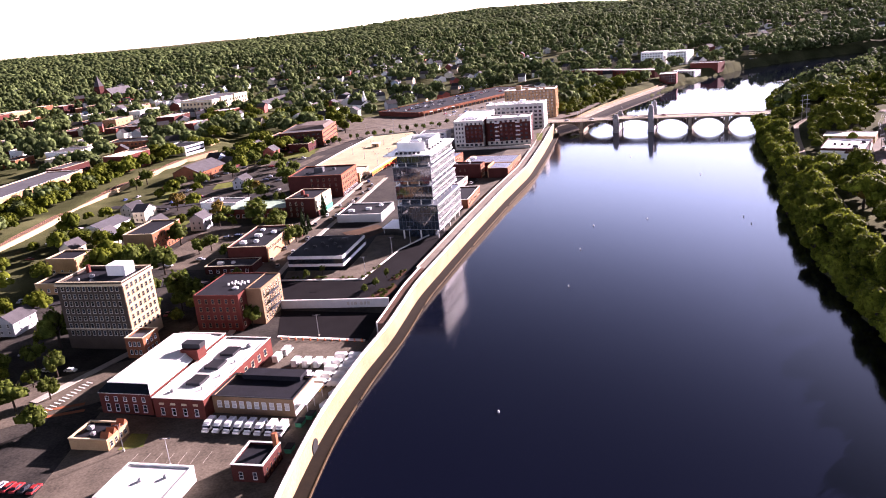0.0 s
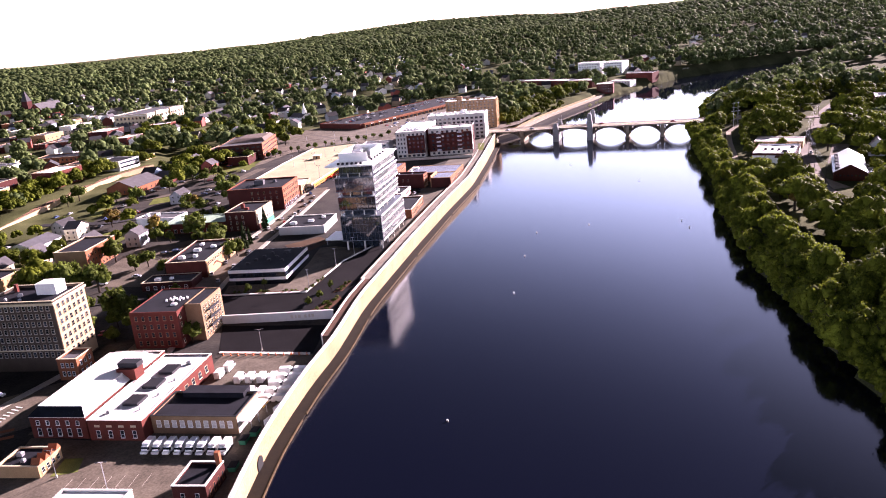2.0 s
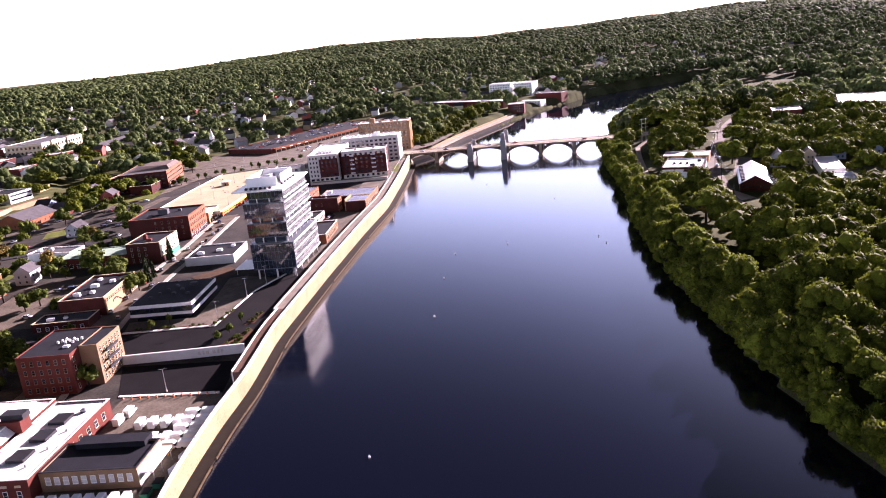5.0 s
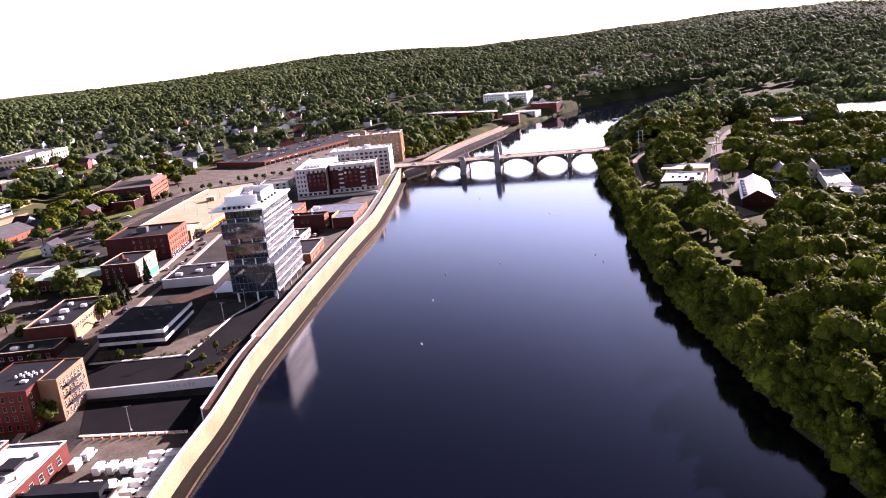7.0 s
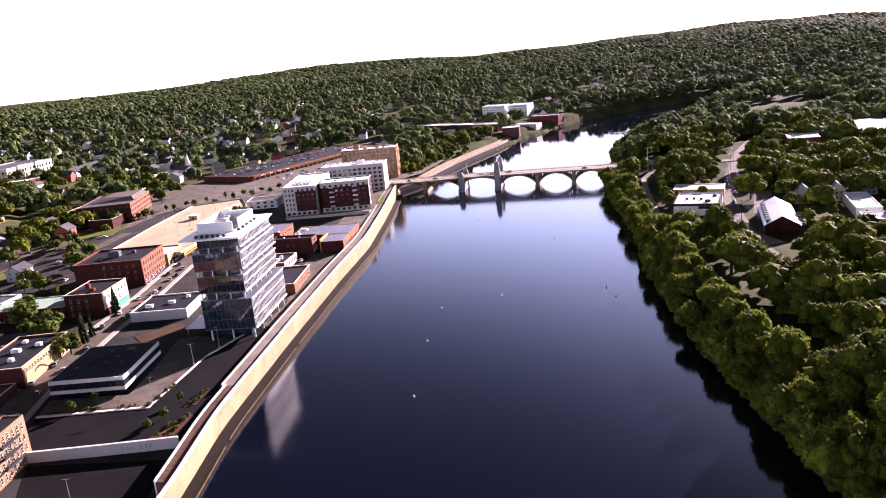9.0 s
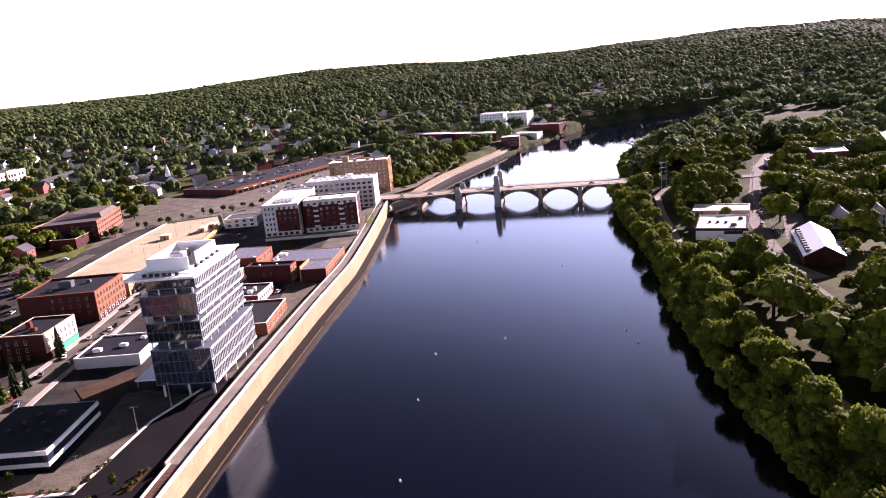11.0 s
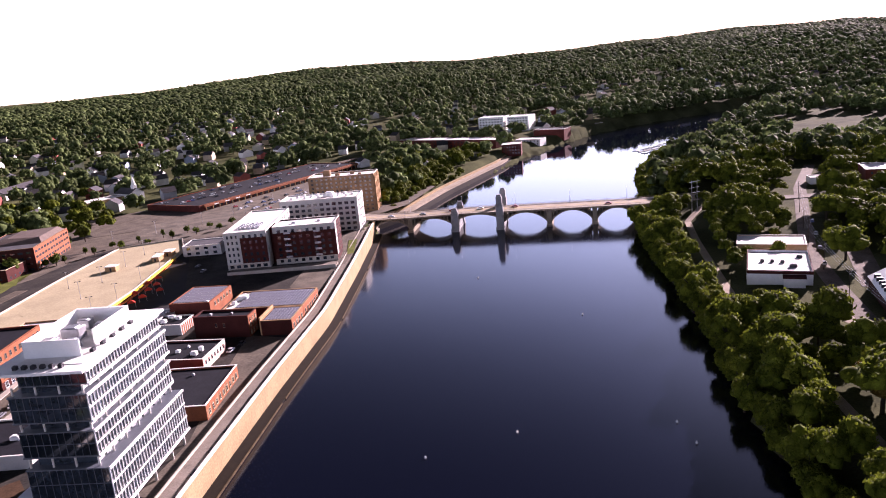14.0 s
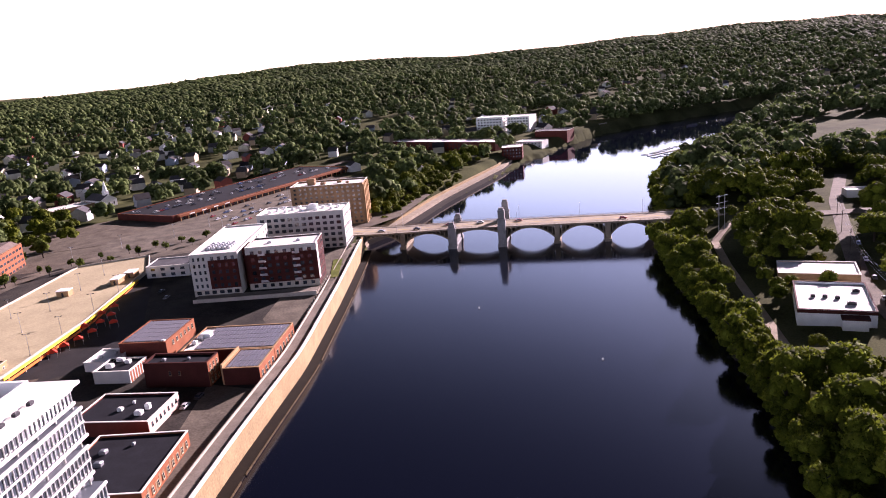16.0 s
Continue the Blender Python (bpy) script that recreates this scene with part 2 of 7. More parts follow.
def cyl(bm, x, y, z0, z1, r, r2=None, seg=8):
    bmesh.ops.create_cone(bm, cap_ends=True, segments=seg, radius1=r, radius2=r if r2 is None else r2, depth=z1 - z0, matrix=Matrix.Translation((x, y, (z0 + z1) / 2)))


def mesh_of(bm, name, material):
    me = bpy.data.meshes.new(name)
    bm.to_mesh(me)
    bm.free()
    me.materials.append(material)
    return me


def part(name, bm, material, parent, label=""):
    ob = new(name, mesh_of(bm, name, material))
    ob.parent = parent
    return tagged(ob, label)


def share(name, me, parent, m):
    ob = new(name, me)
    ob.parent = parent
    ob.matrix_local = m
    return ob


def root(name, label, category, m, group=""):
    ob = new(name)
    ob.empty_display_size = 0.5
    ob.matrix_world = m
    return tagged(ob, label, category, group)


def arrays_mesh(name, verts, tris, material):
    me = bpy.data.meshes.new(name)
    me.vertices.add(len(verts))
    me.vertices.foreach_set("co", np.asarray(verts, np.float32).ravel())
    n = len(tris)
    me.loops.add(n * 3)
    me.loops.foreach_set("vertex_index", np.asarray(tris, np.int32).ravel())
    me.polygons.add(n)
    me.polygons.foreach_set("loop_start", np.arange(0, n * 3, 3, dtype=np.int32))
    me.update(calc_edges=True)
    me.validate()
    me.materials.append(material)
    return me


# ---------------------------------------------------------------- land and river
LEFT = [(-60, -900), (-60, -100), (-53, 60), (-48.5, 114), (-46.2, 134), (-42.4, 153), (-37.3, 175), (-30.7, 197), (-22, 240), (-10.5, 278), (1.0, 316), (24.8, 391),
        (46, 453), (65, 528), (81, 596), (88, 633), (119, 668), (162, 740), (204, 800), (250, 858), (277, 897), (304, 922), (361, 993), (414, 1039), (457, 1069), (556, 1112),
        (662, 1149), (761, 1166), (842, 1178), (1000, 1205), (1500, 1240), (3000, 1280)]
RIGHT = [(112, -900), (112, -100), (119, 60), (121, 110), (129, 165), (141, 236), (162, 315), (178, 360), (196, 412), (213, 477), (234, 540), (262, 590), (292, 652),
         (316, 702), (368, 768), (420, 806), (488, 878), (552, 934), (655, 1022), (712, 1044), (800, 1074), (1000, 1110), (1500, 1150), (3000, 1190)]
RIVER = np.array(LEFT + RIGHT[::-1], float)


def river_distance(x, y):
    """How far a place lies from the river's edge: negative in the water."""
    x, y = np.asarray(x, float), np.asarray(y, float)
    best, inside = np.full(x.shape, 1e9), np.zeros(x.shape, bool)
    for (ax, ay), (bx, by) in zip(RIVER, np.roll(RIVER, -1, 0)):
        dx, dy = bx - ax, by - ay
        t = np.clip(((x - ax) * dx + (y - ay) * dy) / (dx * dx + dy * dy), 0, 1)
        best = np.minimum(best, np.hypot(x - ax - t * dx, y - ay - t * dy))
        cross = (ay > y) != (by > y)
        with np.errstate(divide="ignore", invalid="ignore"):
            inside ^= cross & (x < ax + (y - ay) * dx / (dy if dy else 1e-9))
    return np.where(inside, -best, best)


def smooth(t):
    t = np.clip(t, 0, 1)
    return t * t * (3 - 2 * t)


def town(y):
    return np.interp(y, [200, 235, 260, 300, 400, 470, 550, 620], [1.5, 2.2, 3, 4, 5, 6.5, 9, 9.5])


def waves(x, y):
    return np.sin(x / 310 + 1.3) * np.cos(y / 270 + 0.4) + 0.6 * np.sin((x + y) / 170) + 0.4 * np.cos((x - 1.4 * y) / 120)


def height(x, y):
    """The land's height, with an unseen ridge added behind the camera."""
    x, y = np.asarray(x, float), np.asarray(y, float)
    sd = river_distance(x, y)
    far_side = x > np.interp(y, [-900, 100, 300, 590, 800, 1000, 1080, 1130, 1160, 1200, 1260], [30, 35, 80, 170, 300, 470, 640, 850, 1000, 1500, 4000])
    left = town(y) + 0.016 * np.clip(-x - 200, 0, 400) + 3.0 * smooth((np.interp(y, [150, 300, 391, 472, 523, 579, 640, 700, 800], [-272, -266, -260, -253, -245, -231, -208, -232, -222]) - x) / 3) * (y > 150) + 0.01 * np.clip(y - 960, 0, 300)
    right = 2 + 5.5 * smooth(sd / 18) + (np.interp(y, [300, 420, 500, 560], [7.5, 8.2, 11, 13]) - 7.5) * smooth((sd - 14) / 25) + 0.012 * np.clip(x - 400, 0, 600)
    low = np.where(far_side, right, left)
    d = np.hypot(x - 50, y - 180)
    az = np.degrees(np.arctan2(x - 50, y - 180))
    # Beyond 95 degrees: high ridge out of view, added to block low sky light.
    ridge = np.interp(az, [-180, -95, -60, -30, -18, -11, -4, 6, 14, 24, 33, 39, 43, 70, 100, 180], [220, 200, 60, 66, 66, 70, 84, 96, 86, 94, 108, 111, 96, 96, 200, 220])
    s = smooth((d - 750) / 2400)
    z = low + (ridge - low) * s * (1 - 0.25 * smooth((d - 3300) / 1200)) + waves(x, y) * 7 * smooth((d - 900) / 900) * smooth((sd - 20) / 200)
    z = np.minimum(z, np.where(sd < 200, 3 + sd * 0.16 + low * 0.6, 1e9))
    z = np.where(~far_side & (y > 628) & (x > 60) & (y < 980), np.minimum(z, 2.6 + np.maximum(sd - 9.5, 0) * 0.55), z)
    return np.where(sd > np.where(far_side | (y > 615), 0.6, np.where(y > 196, 4.2, 3.2)), z, -3.0)


def h1(x, y):
    return float(height(np.array([x]), np.array([y]))[0])


def axis(lo, fine0, fine1, hi, step, grow):
    a = [fine0]
    s = step
    while a[-1] > lo:
        s *= grow
        a.append(a[-1] - s)
    b = list(np.arange(fine0, fine1, step))
    s = step
    while b[-1] < hi:
        s *= grow
        b.append(b[-1] + s)
    return np.array(a[:0:-1] + b)


gx, gyy = axis(-4700, -170, 330, 4700, 4.0, 1.06), axis(-3700, 60, 700, 4900, 4.0, 1.035)
X, Y = np.meshgrid(gx, gyy)
Z = height(X, Y)
nx, ny = len(gx), len(gyy)
idx = np.arange(nx * ny).reshape(ny, nx)
a, b, c, d = idx[:-1, :-1].ravel(), idx[:-1, 1:].ravel(), idx[1:, 1:].ravel(), idx[1:, :-1].ravel()
ground = new("ground", arrays_mesh("ground", np.stack([X, Y, Z], -1).reshape(-1, 3), np.concatenate([np.stack([a, b, c], 1), np.stack([a, c, d], 1)]), M["ground"]))
tagged(ground, "earth and grass of the town, banks, wooded hills and an added unseen ridge", "ground", kind="structure")
bm = bmesh.new()
box(bm, -300, 3200, -900, 1700, -2.2, 0)
water = new("water", mesh_of(bm, "water", M["water"]))
tagged(water, "calm dark blue river water mirroring sky and banks", "river", kind="structure")

TOWN_EDGE = [(-262, -200), (-262, 480), (-236, 690), (-180, 700), (-150, 690), (-112, 735), (-86, 800), (62, 940), (96, 915), (120, 830), (108, 760), (92, 640), (60, 400), (0, -200)]


def inside_town(x, y):
    hit = np.zeros(x.shape, bool)
    for (ax, ay), (bx, by) in zip(TOWN_EDGE, TOWN_EDGE[1:] + TOWN_EDGE[:1]):
        if ay != by:
            hit ^= ((ay > y) != (by > y)) & (x < ax + (y - ay) * (bx - ax) / (by - ay))
    return hit


KEEP = []  # outlines where no tree may stand: middle, half sizes, heading


def keep(x, y, rx, ry, ang=0.0):
    KEEP.append((x, y, rx, ry, math.sin(radians(ang)), math.cos(radians(ang))))


def is_free(x, y, r):
    for kx, ky, rx, ry, s, c in KEEP:
        dx, dy = x - kx, y - ky
        if abs(dx * c - dy * s) < rx + r and abs(dx * s + dy * c) < ry + r:
            return False
    return True


KNOTS = (200, 235, 260, 300, 400, 470, 550, 620)


def lot(name, pts, material, label, category, lift=0.06, guard=True, z=None):
    """A paved or planted patch that lies on the town's ground."""
    bm = bmesh.new()
    bm.faces.new([bm.verts.new((x, y, 0)) for x, y in pts])
    for k in KNOTS:
        bmesh.ops.bisect_plane(bm, geom=bm.verts[:] + bm.edges[:] + bm.faces[:], plane_co=(0, k, 0), plane_no=(0, 1, 0))
    for v in bm.verts:
        v.co.z = (float(town(v.co.y)) if z is None else z) + lift
    ob = new(name, mesh_of(bm, name, material))
    if guard:
        LOTS.append(np.array(pts, float))
    return tagged(ob, label, category, kind="structure")


LOTS = []


def in_lots(x, y):
    for poly in LOTS:
        n, hit = len(poly), False
        for i in range(n):
            (ax, ay), (bx, by) = poly[i], poly[(i + 1) % n]
            if (ay > y) != (by > y) and x < ax + (y - ay) * (bx - ax) / (by - ay):
                hit = not hit
        if hit:
            return True
    return False


def ribbon(name, line, half, material, label, category, lift=0.08, left=None, right=None, zf=None, guard=True):
    """A road or path along a line, laid on the ground."""
    pts = []
    for (ax, ay), (bx, by) in zip(line, line[1:]):
        n = max(1, int(math.hypot(bx - ax, by - ay) / 6))
        pts += [(ax + (bx - ax) * i / n, ay + (by - ay) * i / n) for i in range(n)]
    pts.append(line[-1])
    bm = bmesh.new()
    rows = []
    for i, (x, y) in enumerate(pts):
        (px, py), (qx, qy) = pts[max(i - 1, 0)], pts[min(i + 1, len(pts) - 1)]
        k = math.hypot(qx - px, qy - py)
        nx_, ny_ = (qy - py) / k, -(qx - px) / k
        z = (max(h1(x, y), h1(x + nx_ * half * 0.8, y + ny_ * half * 0.8), h1(x - nx_ * half * 0.8, y - ny_ * half * 0.8)) if zf is None else zf(x, y)) + lift
        rows.append([bm.verts.new((x + nx_ * o, y + ny_ * o, z)) for o in (-half, half)] + [bm.verts.new((x + nx_ * o, y + ny_ * o, z - 0.6)) for o in (half, -half)])
        if guard:
            keep(x, y, half + 2, half + 2)
    for p, q in zip(rows, rows[1:]):
        for i in range(4):
            j = (i + 1) % 4
            bm.faces.new((p[i], p[j], q[j], q[i]))
    bmesh.ops.recalc_face_normals(bm, faces=bm.faces[:])
    return tagged(new(name, mesh_of(bm, name, material)), label, category, kind="structure")

# ---------------------------------------------------------------- flood wall and promenade
def resample(line, step):
    out = []
    for (ax, ay), (bx, by) in zip(line, line[1:]):
        n = max(1, int(round(math.hypot(bx - ax, by - ay) / step)))
        out += [(ax + (bx - ax) * i / n, ay + (by - ay) * i / n) for i in range(n)]
    return out + [line[-1]]


def offset_line(pts, d):
    """The line moved d metres to its left."""
    out = []
    for i, (x, y) in enumerate(pts):
        (px, py), (qx, qy) = pts[max(i - 1, 0)], pts[min(i + 1, len(pts) - 1)]
        k = math.hypot(qx - px, qy - py)
        out.append((x - (qy - py) / k * d, y + (qx - px) / k * d))
    return out


def strip(bm, inner, outer, top, bottom):
    """A solid band between two lines, with tops and bottoms as functions of y."""
    rows = []
    for (ax, ay), (bx, by) in zip(inner, outer):
        rows.append([bm.verts.new(v) for v in ((ax, ay, top(ay)), (bx, by, top(by)), (bx, by, bottom(by)), (ax, ay, bottom(ay)))])
    for p, q in zip(rows, rows[1:]):
        for i in range(4):
            j = (i + 1) % 4
            bm.faces.new((p[i], p[j], q[j], q[i]))
    bm.faces.new(rows[0])
    bm.faces.new(rows[-1][::-1])
    bmesh.ops.recalc_face_normals(bm, faces=bm.faces[:])


def crest(y):
    return float(np.interp(y, [60, 120, 300, 450, 600, 680, 900], [6.3, 6.5, 7.4, 8.6, 10.0, 7.0, 6.0]))


def soften(pts, times=3):
    p = np.array(pts, float)
    for _ in range(times):
        p[1:-1] = (p[:-2] + 2 * p[1:-1] + p[2:]) / 4
    return [tuple(v) for v in p]


WALL = soften(resample([p for p in LEFT if -101 <= p[1] <= 600] + [(84.5, 612), (87.0, 625.5)], 4.0), 6)
flood_wall = root("flood_wall", "long tan concrete flood wall along the river", "wall", pose(0, 0, 0))
bm = bmesh.new()
strip(bm, offset_line(WALL, 1.0), WALL, crest, lambda y: -2.5)
part("wall", bm, M["floodwall"], flood_wall, "stained tan concrete river face")
for i in range(0, len(WALL) - 4, 4):
    seg_pts = WALL[i:i + 5]
    bm = bmesh.new()
    strip(bm, offset_line(seg_pts, 1.12), offset_line(seg_pts, -0.1), lambda y: crest(y) + 0.28, lambda y: crest(y) + 0.004)
    part("coping", bm, M["white_concrete"], flood_wall)
bm = bmesh.new()
strip(bm, WALL, offset_line(WALL, -4.2), lambda y: 0.4, lambda y: -2.5)
part("toe_ledge", bm, M["mud"], flood_wall, "wet brown ledge at the waterline")
for i in range(0, len(WALL) - 5, 5):
    bm = bmesh.new()
    seg_pts = WALL[i:i + (6 if (i // 5) % 4 else 5)]
    strip(bm, offset_line(seg_pts, -4.2), offset_line(seg_pts, -4.5), lambda y: 0.62, lambda y: -2.5)
    part("toe_beam", bm, M["toe"], flood_wall, "stained concrete toe beam")
culvert_y = 128.0
cx = float(np.interp(culvert_y, [p[1] for p in WALL], [p[0] for p in WALL]))
# Black disc on the wall; the dark of the hole is its colour.
bm = bmesh.new()
bmesh.ops.create_cone(bm, cap_ends=True, segments=24, radius1=2.3, radius2=2.3, depth=0.5, matrix=Matrix.Translation((cx, culvert_y, 1.6)) @ Matrix.Rotation(radians(-7), 4, "Z") @ Matrix.Rotation(radians(90), 4, "Y"))
part("culvert_mouth", bm, M["rubber"], flood_wall, "black disc for the unlit outfall opening")

PROM = [p for p in WALL if p[1] >= 198]
promenade = root("promenade", "riverside walk behind the flood wall", "promenade", pose(0, 0, 0))
promenade["kind"] = "structure"
bm = bmesh.new()
near, rest = [p for p in PROM if p[1] <= 262], [p for p in PROM if p[1] >= 258]
strip(bm, offset_line(near, 5.6), offset_line(near, 1.2), lambda y: crest(y) - 0.9, lambda y: 1.0)
part("boardwalk", bm, M["boardwalk"], promenade, "reddish brown boardwalk")
for k in range(len(near) - 1):
    (ax, ay), (bx, by) = offset_line(near, 3.4)[k], offset_line(near, 3.4)[k + 1]
    for j in range(6):
        t = j / 6
        bm = bmesh.new()
        x, y = ax + (bx - ax) * t, ay + (by - ay) * t
        box(bm, x - 2.1, x + 2.1, y - 0.22, y + 0.22, crest(y) - 0.9, crest(y) - 0.84, -18)
        part("plank", bm, M["boardwalk"], promenade)
bm = bmesh.new()
strip(bm, offset_line(rest, 7.0), offset_line(rest, 1.2), lambda y: crest(y) - 1.0, lambda y: 0.5)
part("walkway", bm, M["paving"], promenade, "grey brown paved walkway")
for line, o in ((near, 5.6), (rest, 7.0)):
    bm = bmesh.new()
    strip(bm, offset_line(line, o + 0.45), offset_line(line, o), lambda y: crest(y) - 0.3, lambda y: 0.5)
    part("parapet", bm, M["white_concrete"] if o < 6 else M["concrete"], promenade)
for i in range(0, len(rest) - 2, 3):
    x, y = offset_line(rest, 2.4)[i]
    bm = bmesh.new()
    box(bm, x - 0.25, x + 0.25, y - 1.3, y + 1.3, crest(y) - 1.0, crest(y) - 0.5, -18)
    part("bench", bm, M["dark_metal"], promenade)
bm = bmesh.new()
cyl(bm, 0, 0, -0.2, 0.95, 0.17, 0.15, 8)
bollard_mesh = mesh_of(bm, "bollard", M["white_concrete"])
for k, (x, y) in enumerate(resample([p for p in offset_line(rest, 8.2) if p[1] > 330], 5.0)):
    if k < 56:
        b_ = new("bollard", bollard_mesh)
        b_.matrix_world = pose(x, y, float(town(y)) + 0.15)
        tagged(b_, "short white concrete bollard beside the riverside lane", "bollard", "lane bollards")
for p in resample(offset_line(WALL, 5), 8):
    keep(p[0], p[1], 8, 6)

BANK = soften(resample([(88, 636), (119, 668), (162, 740), (204, 800), (245, 858), (262, 890)], 6.0), 4)
bank_wall = root("embankment", "sloping tan stone embankment upstream of the bridge", "embankment", pose(0, 0, 0))
bank_wall["kind"] = "structure"
bm = bmesh.new()
strip(bm, offset_line(BANK, 7), offset_line(BANK, 1.5), lambda y: 5.2, lambda y: -2.5)
part("riverside_road", bm, M["dirt"], bank_wall, "pale dusty riverside road")
bm = bmesh.new()
strip(bm, offset_line(BANK, 1.5), offset_line(BANK, -0.5), lambda y: 3.2, lambda y: -2.5)
part("stone_step", bm, M["mud"], bank_wall, "brown stone foot of the embankment")
bm = bmesh.new()
strip(bm, offset_line(BANK, 9), offset_line(BANK, 7.02), lambda y: 6.6, lambda y: -2.5)
part("wall", bm, M["floodwall"], bank_wall)
for p in BANK:
    keep(p[0] - 5, p[1] + 4, 10, 8)

# ---------------------------------------------------------------- bridge
DECK0, DECK_DIR = Vector((88.0, 626.5, 0)), -21.6
bridge = root("arch_bridge", "tan concrete open-spandrel arch bridge with grey stone pylons over the river", "bridge", Matrix.Translation(DECK0) @ Matrix.Rotation(radians(DECK_DIR), 4, "Z"))
PIERS, WIDE = [-3.5, 23.4, 54.0, 83.4, 114.8, 143.4, 170.0, 193.0], 19.0


def deck_z(s):
    return float(np.interp(s, [-70, -12, 4, 20, 38, 54, 90, 165, 200, 232], [9.8, 9.8, 9.6, 9.7, 10.3, 10.9, 11.0, 11.2, 11.8, 13.3]))


def deck_band(bm, s0, s1, y0, y1, lo, hi):
    n = max(1, int((s1 - s0) / 8))
    rows = []
    for i in range(n + 1):
        s = s0 + (s1 - s0) * i / n
        z = deck_z(s)
        rows.append([bm.verts.new((s, y, z + o)) for y, o in ((y0, hi), (y1, hi), (y1, lo), (y0, lo))])
    for p, q in zip(rows, rows[1:]):
        for i in range(4):
            bm.faces.new((p[i], p[(i + 1) % 4], q[(i + 1) % 4], q[i]))
    bm.faces.new(rows[0])
    bm.faces.new(rows[-1])
    bmesh.ops.recalc_face_normals(bm, faces=bm.faces[:])


bm = bmesh.new()
deck_band(bm, -70, 232, 0.1, WIDE - 0.1, -0.75, 0)
part("deck", bm, M["bridge_road"], bridge, "pale worn concrete roadway")
for y0 in (0.15, WIDE - 2.35):
    bm = bmesh.new()
    deck_band(bm, -20, 215, y0, y0 + 2.2, 0.004, 0.2)
    part("pavement", bm, M["concrete"], bridge)
bm = bmesh.new()
deck_band(bm, -60, 228, WIDE / 2 - 0.12, WIDE / 2 + 0.12, 0.004, 0.02)
part("centre_line", bm, M["yellow"], bridge)
for y0 in (-0.15, WIDE - 0.15):
    for lo, hi in ((1.0, 1.12), (0.55, 0.62)):
        bm = bmesh.new()
        deck_band(bm, -10, 215, y0 + 0.1, y0 + 0.22, lo, hi)
        part("rail", bm, M["bridge_stone"], bridge)
    bm = bmesh.new()
    deck_band(bm, -10, 215, y0 - 0.25, y0 + 0.3, -0.7, 0.26)
    part("fascia", bm, M["bridge_stone"], bridge)
    for s in np.arange(-9, 214, 2.4):
        bm = bmesh.new()
        box(bm, s - 0.09, s + 0.09, y0 + 0.08, y0 + 0.26, deck_z(s) + 0.25, deck_z(s) + 1.1)
        part("baluster", bm, M["bridge_stone"], bridge)
for i, (s0, s1) in enumerate(zip(PIERS, PIERS[1:])):
    a0, a1 = s0 + 1.5, s1 - 1.5
    flat = i == 2
    half, mid = (a1 - a0) / 2, (a0 + a1) / 2
    spring = 6.9 if flat else 3.0
    crown = min(deck_z(a0), deck_z(a1), deck_z(mid)) - (1.25 if flat else 1.5)
    rise = crown - spring
    radius = (half * half + rise * rise) / (2 * rise)
    bm = bmesh.new()
    rows = []
    for k in range(25):
        s = a0 + (a1 - a0) * k / 24
        z = crown - radius + math.sqrt(radius * radius - (s - mid) ** 2)
        t = min(z + 0.55 + 0.9 * abs((s - mid) / half) ** 2, deck_z(s) - 0.76)
        rows.append([bm.verts.new(v) for v in ((s, 0.35, t), (s, WIDE - 0.35, t), (s, WIDE - 0.35, z), (s, 0.35, z))])
    for p, q in zip(rows, rows[1:]):
        for k in range(4):
            bm.faces.new((p[k], p[(k + 1) % 4], q[(k + 1) % 4], q[k]))
    bm.faces.new(rows[0])
    bm.faces.new(rows[-1])
    bmesh.ops.recalc_face_normals(bm, faces=bm.faces[:])
    part("arch", bm, M["bridge_stone"], bridge, "shallow concrete arch barrel")
    # cross walls that carry the deck on the arch
    n = 11
    for k in range(n):
        s = a0 + (a1 - a0) * (k + 0.5) / n
        z = crown - radius + math.sqrt(radius * radius - (s - mid) ** 2) + 0.3
        if deck_z(s) - 0.7 - z > 0.9:
            bm = bmesh.new()
            box(bm, s - 0.28, s + 0.28, 0.5, WIDE - 0.5, z, deck_z(s) - 0.72)
            part("spandrel_wall", bm, M["bridge_stone"], bridge)
for i, s in enumerate(PIERS):
    bm = bmesh.new()
    w = 1.5
    box(bm, s - w, s + w, -0.3, WIDE + 0.3, -3, deck_z(s) - 0.77)
    box(bm, s - w - 0.5, s + w + 0.5, -1.5, WIDE + 1.5, -3, 1.5)
    bmesh.ops.bevel(bm, geom=bm.edges[:], offset=0.2, segments=1, affect="EDGES")
    part("pier", bm, M["pylon_stone"] if i in (2, 3) else M["bridge_stone"], bridge)
for s, top, w in ((83.4, 22.8, 2.3), (54.0, 15.4, 2.3)):
    for y0, y1 in ((-4.6, -0.45), (WIDE + 0.45, WIDE + 4)):
        bm = bmesh.new()
        step = 6.5 if top > 20 else 3.2
        box(bm, s - w - 0.4, s + w + 0.4, y0 - 0.4, y1, -3, 2.0)
        box(bm, s - w, s + w, y0, y1, -3, top - step)
        box(bm, s - w - 0.25, s + w + 0.25, y0 - 0.25, y1 + 0.1, top - step - 0.5, top - step)
        box(bm, s - w * 0.82, s + w * 0.82, y0 + 0.5, y1 - 0.4, top - step, top - 1.3)
        box(bm, s - w * 0.6, s + w * 0.6, y0 + 1, y1 - 0.8, top - 1.3, top)
        part("pylon", bm, M["pylon_stone"], bridge, "grey weathered stone pylon")
